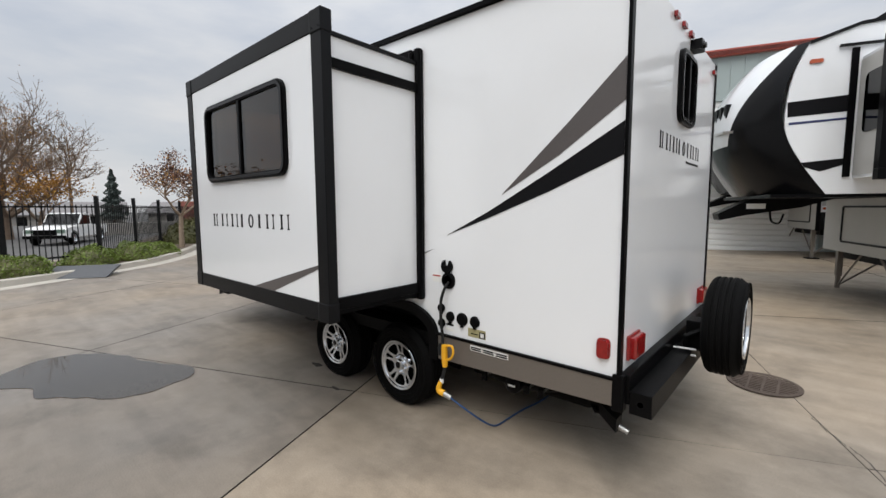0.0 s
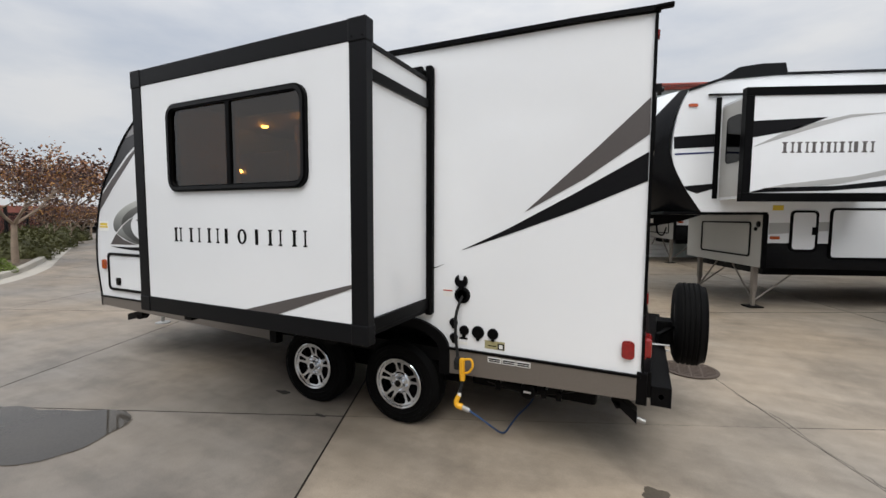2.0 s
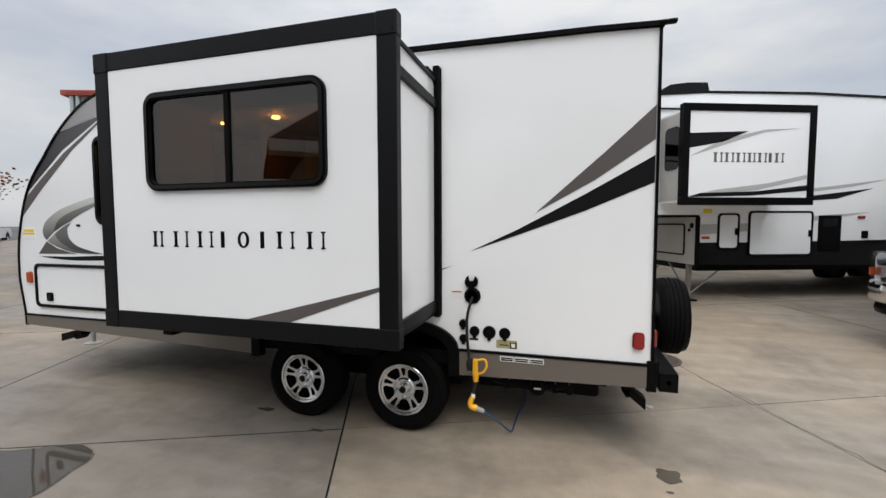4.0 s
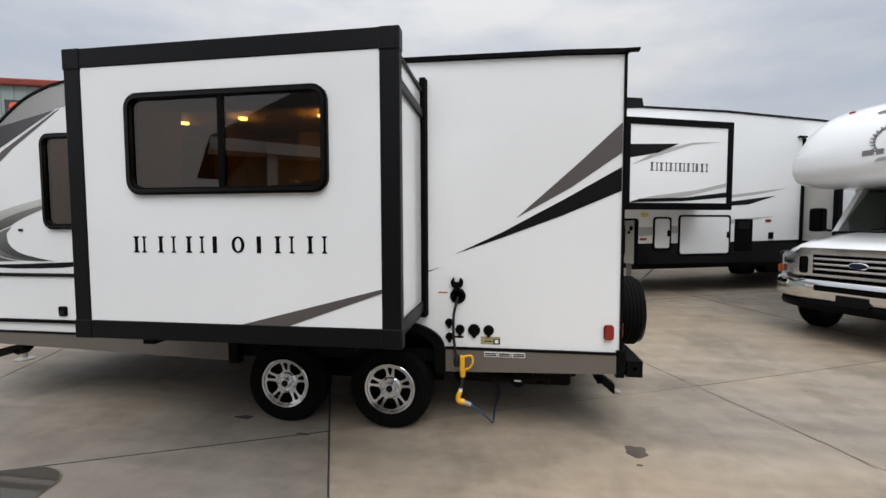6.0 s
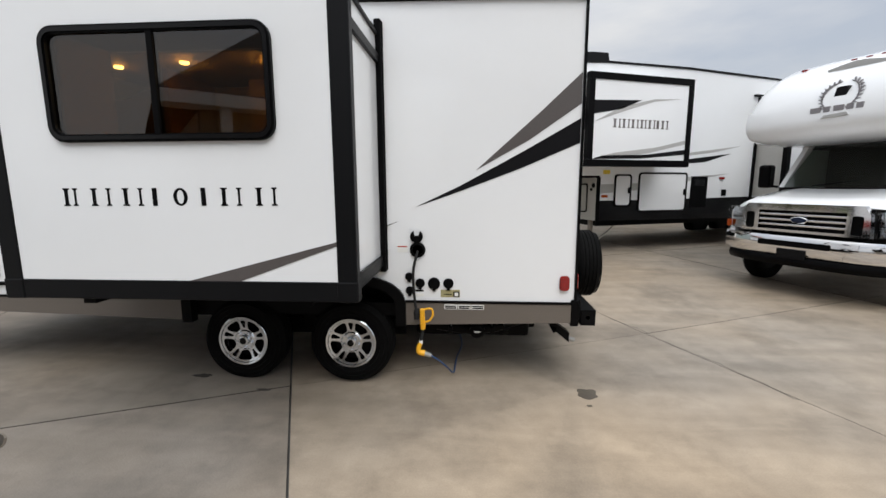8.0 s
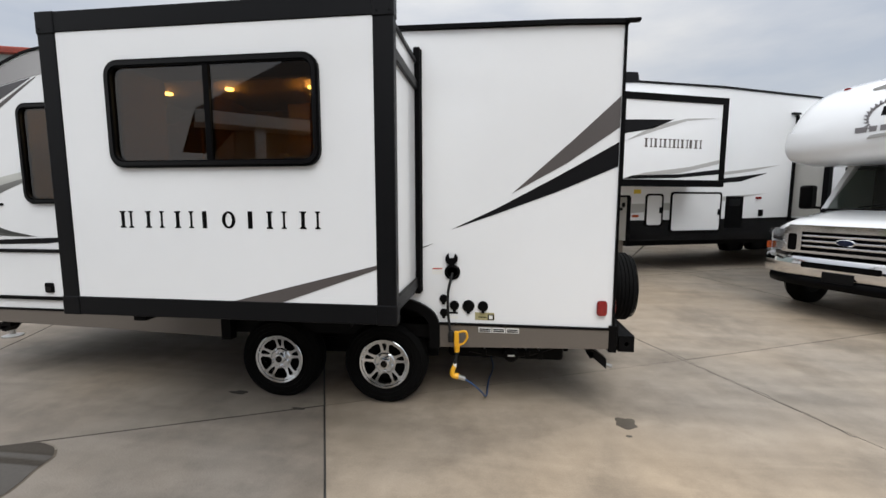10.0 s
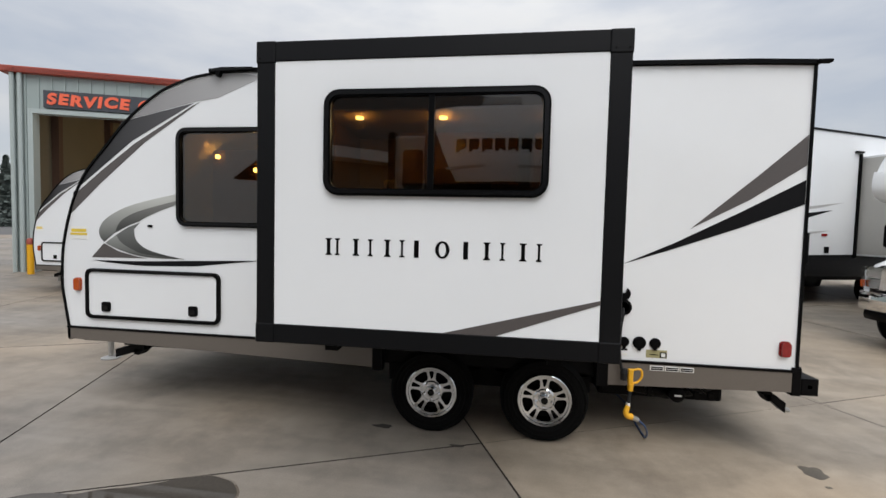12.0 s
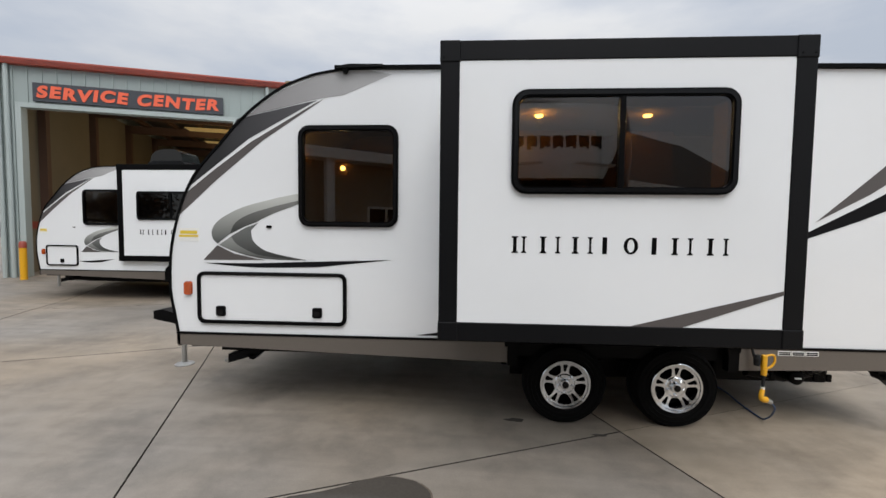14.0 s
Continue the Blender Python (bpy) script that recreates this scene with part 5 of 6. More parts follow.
# ---- motorhome ----
def motorhome(m):
    M = thing("motorhome", "white class C motorhome with chrome grille, front on", "motorhome", m)
    # cab: hood, wings, pillars
    def loft(rows_, name, material, lab="", smooth=50):
        bm, made = B(), []
        for row in rows_:
            made.append([bm.verts.new(p) for p in row])
        for a, b in zip(made, made[1:]):
            for k in range(len(a) - 1):
                bm.faces.new((a[k], a[k + 1], b[k + 1], b[k]))
        return part(name, bm, material, M, lab, smooth)
    ys = (-0.98, -0.93, -0.80, -0.55, -0.25, 0.25, 0.55, 0.80, 0.93, 0.98)
    drop = (0.20, 0.09, 0.02, 0.0, 0.012, 0.012, 0.0, 0.02, 0.09, 0.20)
    hood = []
    for x, z in ((-0.10, 1.20), (-0.16, 1.27), (-0.35, 1.32), (-0.7, 1.38), (-1.12, 1.44)):
        hood.append([(x - 0.12 * abs(y) ** 2, y, z - d) for y, d in zip(ys, drop)])
    loft(hood, "hood", WHITE, "white sloping hood")
    for s in (-1, 1):
        wing = [(-0.18, 0.74), (-0.18, 1.10), (-0.5, 1.14), (-1.2, 1.22), (-1.6, 1.22), (-1.6, 0.55), (-1.28, 0.50), (-1.22, 0.70), (-1.08, 0.85), (-0.85, 0.90), (-0.62, 0.85), (-0.48, 0.68), (-0.44, 0.55)]
        part("front_wing", prism(B(), wing, s * 0.93, s * 0.995), WHITE, M, "white front wing")
        part("cab_door", prism(B(), [(-1.6, 0.5), (-2.5, 0.5), (-2.5, 2.2), (-1.85, 2.2), (-1.35, 1.45), (-1.6, 1.22)], s * 0.93, s * 0.985), WHITE, M)
        wheel(M, -0.85, s * 0.975, 0.385, 0.385, "y", s, 0.23, 0.21, False)
        lamp = part("headlamp", prism(B(), rr(0.715, 0.985, 0.83, 1.16, 0.04) if s > 0 else [(-y, z) for y, z in rr(0.715, 0.985, 0.83, 1.16, 0.04)], -0.16, -0.085, "x"), LENS, M, "clear headlamp cluster")
        part("reflector", prism(B(), rr(0.73, 0.97, 0.99, 1.145, 0.03) if s > 0 else [(-y, z) for y, z in rr(0.73, 0.97, 0.99, 1.145, 0.03)], -0.175, -0.162, "x"), CHROME, lamp)
        part("reflector", prism(B(), rr(0.73, 0.97, 0.845, 0.975, 0.03) if s > 0 else [(-y, z) for y, z in rr(0.73, 0.97, 0.845, 0.975, 0.03)], -0.175, -0.162, "x"), ALU, lamp)
        part("lamp_corner", prism(B(), [(s * 0.972, 0.86), (s * 0.99, 0.87), (s * 0.99, 0.96), (s * 0.972, 0.96)], -0.158, -0.08, "x"), AMBER, lamp)
        arm = part("mirror_arm", tube(B(), [(-1.45, s * 0.95, 1.42), (-1.35, s * 1.2, 1.45)], 0.02, 8), BLACK, M)
        part("mirror_head", box(B(), -1.42, -1.24, s * 1.26 - 0.09, s * 1.26 + 0.09, 1.42, 1.80, 0.04), BLACK, arm, "tall black door mirror")
        pillar = [(-1.10, 1.42), (-1.20, 1.42), (-1.85, 2.16), (-1.72, 2.16)]
        part("windscreen_pillar", prism(B(), pillar, s * 0.86, s * 0.93), WHITE, M)
    bm = B()
    v = [bm.verts.new(p) for p in ((-1.12, -0.87, 1.43), (-1.05, -0.4, 1.44), (-1.03, 0, 1.445), (-1.05, 0.4, 1.44), (-1.12, 0.87, 1.43), (-1.75, 0.80, 2.12), (-1.70, 0.4, 2.13), (-1.68, 0, 2.135), (-1.70, -0.4, 2.13), (-1.75, -0.80, 2.12))]
    for a, b, c, d in ((0, 1, 8, 9), (1, 2, 7, 8), (2, 3, 6, 7), (3, 4, 5, 6)):
        bm.faces.new((v[a], v[b], v[c], v[d]))
    glass_ = part("windscreen", bm, CLEAR, M, "greenish windscreen", 60)
    glass_.visible_shadow = False
    for s in (-0.45, 0.35):
        part("wiper", tube(B(), [(-1.06, s, 1.455), (-1.12, s + 0.5, 1.53)], 0.008, 6), BLACK, M)
    part("cowl", box(B(), -1.16, -1.02, -0.88, 0.88, 1.405, 1.435, 0.01), BLACK, M)
    part("dashboard", box(B(), -1.75, -1.2, -0.85, 0.85, 1.15, 1.38, 0.05), BLACK, M)
    for s in (-0.45, 0.45):
        seat = part("seat", box(B(), -2.5, -2.3, s - 0.26, s + 0.26, 0.9, 1.65, 0.06), CABIN_FABRIC, M)
        part("head_rest", box(B(), -2.48, -2.36, s - 0.13, s + 0.13, 1.66, 1.84, 0.04), CABIN_FABRIC, seat)
    part("cab_lining", box(B(), -2.36, -2.31, -0.92, 0.92, 0.6, 2.07), CABIN_FABRIC, M)
    part("cab_lining", box(B(), -2.3, -1.78, -0.90, 0.90, 2.03, 2.055), CABIN_FABRIC, M)
    part("steering_wheel", tube(B(), [(-1.85 + 0.06 * math.sin(a), 0.45 + 0.19 * math.cos(a), 1.42 + 0.18 * math.sin(a)) for a in [2 * math.pi * k / 20 for k in range(21)]], 0.014, 6), BLACK, M)
    # grille
    sur = part("grille_surround", plate(B(), [(-0.74, 0.84), (0.74, 0.84), (0.72, 1.12), (0.66, 1.22), (-0.66, 1.22), (-0.72, 1.12)], [[(-0.50, 0.875), (0.50, 0.875), (0.50, 1.13), (-0.50, 1.13)], rr(0.555, 0.665, 0.87, 1.10, 0.03), [(-a, b) for a, b in rr(0.555, 0.665, 0.87, 1.10, 0.03)]], -0.09, -0.01, "x"), CHROME, M, "chrome grille surround", 30)
    part("grille_back", box(B(), -0.15, -0.10, -0.72, 0.72, 0.82, 1.18), BLACK, sur)
    for z in (0.935, 1.005, 1.075):
        part("grille_bar", box(B(), -0.06, -0.025, -0.51, 0.51, z - 0.014, z + 0.014, 0.005), CHROME, sur, "chrome grille bar")
    part("plain_badge", lathe(B(), [(0.095, 0.0), (0.09, 0.014), (0.0001, 0.02)], (-0.012, 0, 1.01), "x", 28), mat("badge_blue", (0.012, 0.018, 0.045), 0.2, 0.3), sur)
    part("badge_ring", lathe(B(), [(0.105, -0.012), (0.105, 0.006), (0.092, 0.012), (0.088, -0.012)], (-0.012, 0, 1.01), "x", 28), CHROME, sur, "", 40)
    for nm in ("badge_ring", "plain_badge"):
        for ob in [o for o in sur.children if o.name.startswith(nm)]:
            for vv in ob.data.vertices:
                vv.co.z = 1.01 + (vv.co.z - 1.01) * 0.42
    part("grille_cheek", box(B(), -0.10, -0.055, 0.54, 0.68, 0.86, 1.11), BLACK, sur)
    part("grille_cheek", box(B(), -0.10, -0.055, -0.68, -0.54, 0.86, 1.11), BLACK, sur)
    # bumper
    def shelf(z0, z1, x_in, name, material, lab, half=1.03):
        bm, rows_ = B(), []
        for k in range(17):
            y = -half + 2 * half * k / 16
            x = 0.07 - 0.22 * abs(y / half) ** 4
            rows_.append([bm.verts.new(p) for p in ((x - 0.10, y, z1), (x - 0.01, y, z1 - 0.005), (x + 0.012, y, z1 - 0.05), (x + 0.012, y, z0 + 0.05), (x - 0.02, y, z0), (x - 0.12, y, z0 - 0.01))])
        for a, b in zip(rows_, rows_[1:]):
            for q in range(5):
                bm.faces.new((a[q], a[q + 1], b[q + 1], b[q]))
        return part(name, bm, material, M, lab, 40)
    bump = shelf(0.54, 0.80, 0, "bumper", CHROME, "polished chrome front bumper")
    part("bumper_slot", prism(B(), rr(-0.42, 0.42, 0.66, 0.735, 0.015), 0.07, 0.088, "x"), BLACK, bump)
    shelf(0.40, 0.53, 0, "air_dam", BLACK, "black plastic air dam", 0.96)
    part("plain_plate", box(B(), 0.075, 0.092, -0.17, 0.17, 0.50, 0.63, 0.006), CHARCOAL, bump, "dark plate holder with no plate")
    part("engine_block", box(B(), -1.5, -0.25, -0.6, 0.6, 0.5, 1.1), STEEL_BLACK, M)
    # coach body and the cab-over
    prof = curve([(-2.4, 2.08), (-1.2, 2.06), (-0.72, 2.10), (-0.55, 2.20), (-0.50, 2.36), (-0.60, 2.68), (-0.88, 3.02), (-1.35, 3.25), (-2.2, 3.36)], 5)
    bm, rows_ = B(), []
    half = 1.23
    cy = [-half, -half + 0.03, -half + 0.12, -half + 0.3, -0.5, 0.0, 0.5, half - 0.3, half - 0.12, half - 0.03, half]
    for y in cy:
        e = max(0.0, (abs(y) - 0.6) / (half - 0.6))
        tuck, low = 0.15 * e**2.6, 0.10 * e**4
        rows_.append([bm.verts.new((x - tuck * (1.0 if x > -2.3 else 0.0), y, z - low if z > 2.6 else z + (low * 0.5 if x > -2.3 else 0))) for x, z in prof])
    for a, b in zip(rows_, rows_[1:]):
        for k in range(len(a) - 1):
            bm.faces.new((a[k], a[k + 1], b[k + 1], b[k]))
    bm.faces.new([r for r in rows_[0]])
    bm.faces.new([r for r in rows_[-1]])
    over = part("cab_over", bm, WHITE, M, "white moulded cab-over nose", 50)
    part("nose_panel", prism(B(), curve([(-0.34, 3.04), (0.0, 3.095), (0.34, 3.04)]) + curve([(0.30, 3.00), (0.0, 3.02), (-0.30, 3.00)]), -1.02, -0.868, "x"), PALE_GREY, over)
    for s in (-1, 1):
        part("nose_crease", tube(B(), curve([(-0.62, s * 0.72, 2.55), (-0.63, s * 0.88, 2.60), (-0.66, s * 0.97, 2.50), (-0.66, s * 1.0, 2.30)]), 0.012, 6), WHITE, over, "", 60)
    for y in (-0.75, -0.16, 0.0, 0.16, 0.75):
        part("roof_lamp", prism(B(), rr(y - 0.035, y + 0.035, 3.135, 3.175, 0.012), -1.26, -1.10, "x"), RED_LENS, over, "small red roof lamp")
    def bow(z):
        return -0.50 - 0.3125 * (z - 2.36) if z < 2.68 else -0.60 - 0.82 * (z - 2.68)

    # plain emblem: shield bars ringed by two arcs of leaves
    for k in range(11):
        for s in (-1, 1):
            a = radians(-62 + 124 * k / 10)
            for lean_, reach in ((0.55, 0.062), (-0.25, 0.05)):
                cy_, cz_ = s * 0.185 * math.cos(a), 2.63 + 0.185 * math.sin(a)
                out_ = a + math.pi / 2 - lean_ - 0.5
                ty, tz = s * reach * math.cos(out_), reach * math.sin(out_)
                x = bow(cz_)
                part("emblem_leaf", prism(B(), [(cy_, cz_), (cy_ + ty * 0.5 - tz * 0.16, cz_ + tz * 0.5 + ty * 0.16), (cy_ + ty, cz_ + tz), (cy_ + ty * 0.5 + tz * 0.16, cz_ + tz * 0.5 - ty * 0.16)], x - 0.08, x + 0.022, "x"), EMBLEM, over)
    part("emblem_block", prism(B(), [(-0.08, 2.58), (0.05, 2.58), (0.08, 2.74), (-0.05, 2.74)], -0.74, -0.572, "x"), DARK_VINYL, over)
    for y0, y1 in ((-0.29, -0.17), (-0.14, -0.07), (-0.03, 0.08), (0.11, 0.18), (0.21, 0.28)):
        part("plain_bar", prism(B(), [(y0, 2.43), (y1, 2.43), (y1, 2.50), (y0, 2.50)], -0.62, -0.506, "x"), EMBLEM, over)
    part("plain_bar", prism(B(), [(-0.15, 2.345), (0.15, 2.36), (0.12, 2.40), (-0.11, 2.385)], -0.60, -0.482, "x"), PALE_GREY, over)
    part("coach_body", box(B(), -7.4, -2.35, -1.2, 1.2, 0.55, 3.34, 0.05), WHITE, M, "white coach body")
    for s in (-1, 1):
        wheel(M, -5.6, s * 1.13, 0.385, 0.385, "y", s, 0.23, 0.21, False)
    return M


motorhome(pose(3.52, 2.744, 0.065, 0, 0, 205.3))


# ---- service building ----
def service_building(m):
    H = thing("service_building", "grey-green steel service building with an open bay", "building", m)
    eave, deep, L = 5.55, 14.0, 26.0
    bays = [[(0.40, 0.0), (5.35, 0.0), (5.35, 4.52), (0.40, 4.52)], [(12.6, 0.2), (16.9, 0.2), (16.9, 4.4), (12.6, 4.4)], [(18.2, 0.2), (22.5, 0.2), (22.5, 4.4), (18.2, 4.4)]]
    front = part("front_wall", plate(B(), [(-0.12, -0.6), (0.40, -0.6), (0.40, 4.52), (5.35, 4.52), (5.35, -0.6), (L, -0.6), (L, eave), (-0.12, eave)], bays[1:], 0.0, 0.18), STEEL_CLAD, H, "grey-green ribbed steel front wall")
    x = -0.07
    while x < L - 0.1:
        z0 = -0.3
        for (a, b) in ((0.33, 5.42), (12.5, 17.0), (18.1, 22.6)):
            if a < x < b:
                z0 = 4.62
        part("cladding_rib", box(B(), x - 0.02, x + 0.02, -0.025, 0.0, z0, eave), STEEL_CLAD, front)
        x += 0.31
    for a, b, z0, z1 in ((0.30, 0.42, -0.3, 4.62), (5.33, 5.45, -0.3, 4.62), (0.42, 5.33, 4.50, 4.62)):
        part("bay_trim", box(B(), a, b, -0.05, 0.2, z0, z1), STEEL_TRIM, front, "pale steel bay trim")
    part("eave_trim", box(B(), -0.30, L, -0.16, 0.3, eave - 0.02, eave + 0.15, 0.02), RED_EAVE, H, "dark red eave gutter")
    part("roof", prism(B(), [(-0.16, eave + 0.1), (deep / 2, eave + 1.0), (deep, eave + 0.1), (deep, eave), (deep / 2, eave + 0.9), (-0.16, eave)], -0.12, L, "x"), FAR_ROOF, H)
    for x in (-0.03, 0.15, 6.25, 11.8):
        part("downpipe", tube(B(), [(x, -0.07, eave), (x, -0.07, -0.2)], 0.055, 10), STEEL_TRIM, H, "pale steel downpipe")
    part("side_wall", box(B(), -0.12, 0.06, 0.18, deep, -0.6, eave), STEEL_CLAD, H)
    part("side_wall", box(B(), L - 0.18, L, 0.18, deep, -0.6, eave), STEEL_CLAD, H)
    part("back_wall", box(B(), 0.062, L - 0.18, deep - 0.2, deep, -0.6, eave), HALL_WALL, H)
    part("hall_partition", box(B(), 11.4, 11.5, 0.18, deep - 0.2, -0.6, eave), HALL_WALL, H)
    for xa, xb in ((-0.12, 0.06), (L - 0.18, L), (11.4, 11.5)):
        part("gable", prism(B(), [(0.18, eave - 0.02), (deep - 0.2, eave - 0.02), (deep / 2, eave + 0.89)], xa, xb, "x"), HALL_WALL if xa > 1 and xb < 12 else STEEL_CLAD, H)
    part("side_lining", box(B(), 0.062, 0.09, 0.2, deep - 0.2, -0.6, eave), HALL_WALL, H)
    for k in range(5):
        y = 1.2 + 2.7 * k
        part("portal_column", box(B(), 0.0, 0.28, y, y + 0.18, 0.0, eave - 0.1), HALL_STEEL, H)
        part("rafter", prism(B(), [(0.0, eave - 0.35), (11.4, eave - 0.35), (11.4, eave - 0.05), (0.0, eave - 0.05)], y, y + 0.18), HALL_STEEL, H)
    for k in range(10):
        part("purlin", box(B(), 0.8 + 1.05 * k, 0.92 + 1.05 * k, 0.3, deep - 0.3, eave - 0.08, eave + 0.05), HALL_STEEL, H)
    part("wall_girt", box(B(), 0.0, 0.1, 0.2, deep - 0.3, 1.4, 1.6), RED_EAVE, H)
    lamp = part("pendant_lamp", lathe(B(), [(0.03, 0.25), (0.06, 0.16), (0.20, 0.0), (0.19, 0.0)], (5.2, 4.2, 4.35), "z", 20), STEEL_BLACK, H, "dark bell-shaped pendant lamp")
    part("lamp_cord", tube(B(), [(5.2, 4.2, 4.6), (5.2, 4.2, 5.4)], 0.012, 6), STEEL_BLACK, lamp)
    # Glow put on yellow roof insulation to show daylight falling on it.
    batt_glow = glow("skylight_warm", (0.55, 0.38, 0.14), 0.32)
    for k in range(6):
        part("skylight_panel", box(B(), 2.4, 8.4, 3.0 + 1.45 * k, 3.75 + 1.45 * k, eave - 0.12, eave - 0.10), batt_glow, H, "yellow roof insulation batt, made to glow")
    lift_ = part("vehicle_lift", box(B(), 3.6, 4.9, 6.0, 6.4, 3.0, 3.4, 0.05), mat("orange_lift", (0.62, 0.22, 0.03), 0.5), H, "orange vehicle lift beam")
    for xx in (3.6, 4.8):
        part("lift_post", box(B(), xx, xx + 0.14, 6.1, 6.3, 0.2, 3.0), STEEL_BLACK, lift_)
    # roller doors
    for n_, (a, b) in enumerate(((12.6, 16.9), (18.2, 22.5))):
        door = part("roller_door", box(B(), a, b, 0.10, 0.12, 0.2, 4.4), ROLL_WHITE, H, "white slatted roller door, closed")
        for k in range(28):
            part("door_slat", prism(B(), [(0.07, 0.22 + 0.15 * k), (0.055, 0.26 + 0.15 * k), (0.06, 0.33 + 0.15 * k), (0.10, 0.365 + 0.15 * k), (0.10, 0.22 + 0.15 * k)], a + 0.01, b - 0.01, "x"), ROLL_WHITE, door)
    # sign
    sign = part("sign_board", box(B(), 0.69, 5.08, -0.075, -0.03, 4.66, 5.13, 0.006), SIGN_DARK, H, "dark sign board with orange-red words")
    words = bpy.data.curves.new("words", "FONT")
    words.body, words.size, words.extrude, words.offset, words.shear, words.space_character = "SERVICE CENTER", 0.44, 0.008, 0.022, 0.12, 1.22
    ob = bpy.data.objects.new("words", words)
    scene.collection.objects.link(ob)
    bpy.context.view_layer.update()
    me = bpy.data.meshes.new_from_object(ob.evaluated_get(bpy.context.evaluated_depsgraph_get()))
    bpy.data.objects.remove(ob)
    lo, hi = min(q.co.x for q in me.vertices), max(q.co.x for q in me.vertices)
    zl, zh = min(q.co.y for q in me.vertices), max(q.co.y for q in me.vertices)
    for q in me.vertices:
        x, y, z = q.co
        wob = 0.018 * math.sin(x * 5.3)
        q.co = (0.78 + (x - lo) / (hi - lo) * 4.20, -0.086 - z, 4.735 + (y - zl) / (zh - zl) * 0.315 + wob)
    me.materials.clear()
    me.materials.append(SIGN_RED)
    # each letter of the words is a part of the board
    whole = bmesh.new()
    whole.from_mesh(me)
    left = set(whole.verts)
    while left:
        seed = left.pop()
        island, todo = {seed}, [seed]
        while todo:
            for e in todo.pop().link_edges:
                for q in e.verts:
                    if q not in island:
                        island.add(q)
                        todo.append(q)
        left -= island
        bm, made = B(), {}
        for q in island:
            made[q] = bm.verts.new(q.co)
        for f in {f for q in island for f in q.link_faces}:
            bm.faces.new([made[q] for q in f.verts])
        part("sign_letter", bm, SIGN_RED, sign)
    whole.free()
    return H


service_building(pose(-15.17, 6.69, 0.0, 0, 0, 19.0))
hall_light = new("pendant_bulb", bpy.data.lights.new("pendant_bulb", "POINT"))
hall_light.data.energy, hall_light.data.color, hall_light.data.shadow_soft_size = 170, (1.0, 0.78, 0.45), 0.15
hall_light.location = pose(-15.17, 6.69, 0.0, 0, 0, 19.0) @ Vector((5.2, 4.2, 4.28))
bollard = thing("bollard", "yellow safety post with a red cap band", "bollard", pose(-14.55, 6.50, lift(6.5, -14.55)))
part("post", lathe(B(), [(0.075, 0.0), (0.075, 0.82)], (0, 0, 0), "z", 20), YELLOW, bollard, "", 40)
part("cap_band", lathe(B(), [(0.077, 0.80), (0.077, 0.93), (0.05, 0.965), (0.0001, 0.975)], (0, 0, 0), "z", 20), RED_EAVE, bollard, "", 40)


# ---- kerb, planting bed, fence ----
def strip(pts, offs, name, material, label, category, kind=""):
    """A profile of (metres to the left of the line, height) swept along a line on the ground."""
    bm, rows_ = B(), []
    for i, p in enumerate(pts):
        a, b = Vector(pts[max(0, i - 1)]), Vector(pts[min(len(pts) - 1, i + 1)])
        d = (b - a).normalized()
        left = Vector((-d.y, d.x))
        rows_.append([bm.verts.new((p[0] + left.x * o, p[1] + left.y * o, lift(p[1]) + h)) for o, h in offs])
    for a, b in zip(rows_, rows_[1:]):
        for k in range(len(offs) - 1):
            bm.faces.new((a[k], a[k + 1], b[k + 1], b[k]))
    return single(name, bm, material, label, category, kind=kind, smooth=35)


strip(KERB_LINE, [(-0.42, 0.006), (-0.03, 0.012), (0.0, 0.13), (0.03, 0.15), (0.15, 0.15), (0.17, 0.10)], "kerb", KERB, "pale concrete kerb with a gutter pan", "kerb", "structure")
strip(KERB_LINE, [(0.165, 0.11), (0.6, 0.12), (2.2, 0.10), (3.2, -0.02)], "planting_bed", SOIL, "brown mulch planting bed behind the kerb", "planting bed", "structure")

FENCE_LINE = [(-10.9, -6.2), (-12.35, -3.6), (-14.1, 0.2), (-16.2, 1.5), (-18.5, 2.8), (-23.0, 5.6), (-28.0, 8.8)]
picket_mesh = mesh_of("picket", box(B(), -0.009, 0.009, -0.009, 0.009, 0.14, 1.62), FENCE)
post_mesh = mesh_of("fence_post", box(B(), -0.045, 0.045, -0.045, 0.045, 0.0, 1.86, 0.006), FENCE)
fence = thing("fence", "black steel picket fence along the planting bed", "fence")
for (xa, ya), (xb, yb) in zip(FENCE_LINE, FENCE_LINE[1:]):
    a, b = Vector((xa, ya, 0.1)), Vector((xb, yb, 0.1))
    d, turn = (b - a), math.atan2(yb - ya, xb - xa)
    n = max(1, round(d.length / 2.45))
    for k in range(n):
        p = new("fence_post", post_mesh)
        p.parent, p.matrix_basis = fence, Matrix.Translation(a + d * k / n) @ pose(0, 0, 0, 0, 0, math.degrees(turn))
    count = int(d.length / 0.125)
    for k in range(1, count):
        p = new("picket", picket_mesh)
        p.parent, p.matrix_basis = fence, Matrix.Translation(a + d * k / count) @ pose(0, 0, 0, 0, 0, math.degrees(turn))
    for z in (0.28, 1.56):
        bm = box(B(), 0, d.length, -0.018, 0.018, z - 0.02, z + 0.02)
        bmesh.ops.transform(bm, matrix=Matrix.Translation(a) @ pose(0, 0, 0, 0, 0, math.degrees(turn)), verts=bm.verts)
        part("fence_rail", bm, FENCE, fence)


# ---- plants ----
rng = random.Random(7)


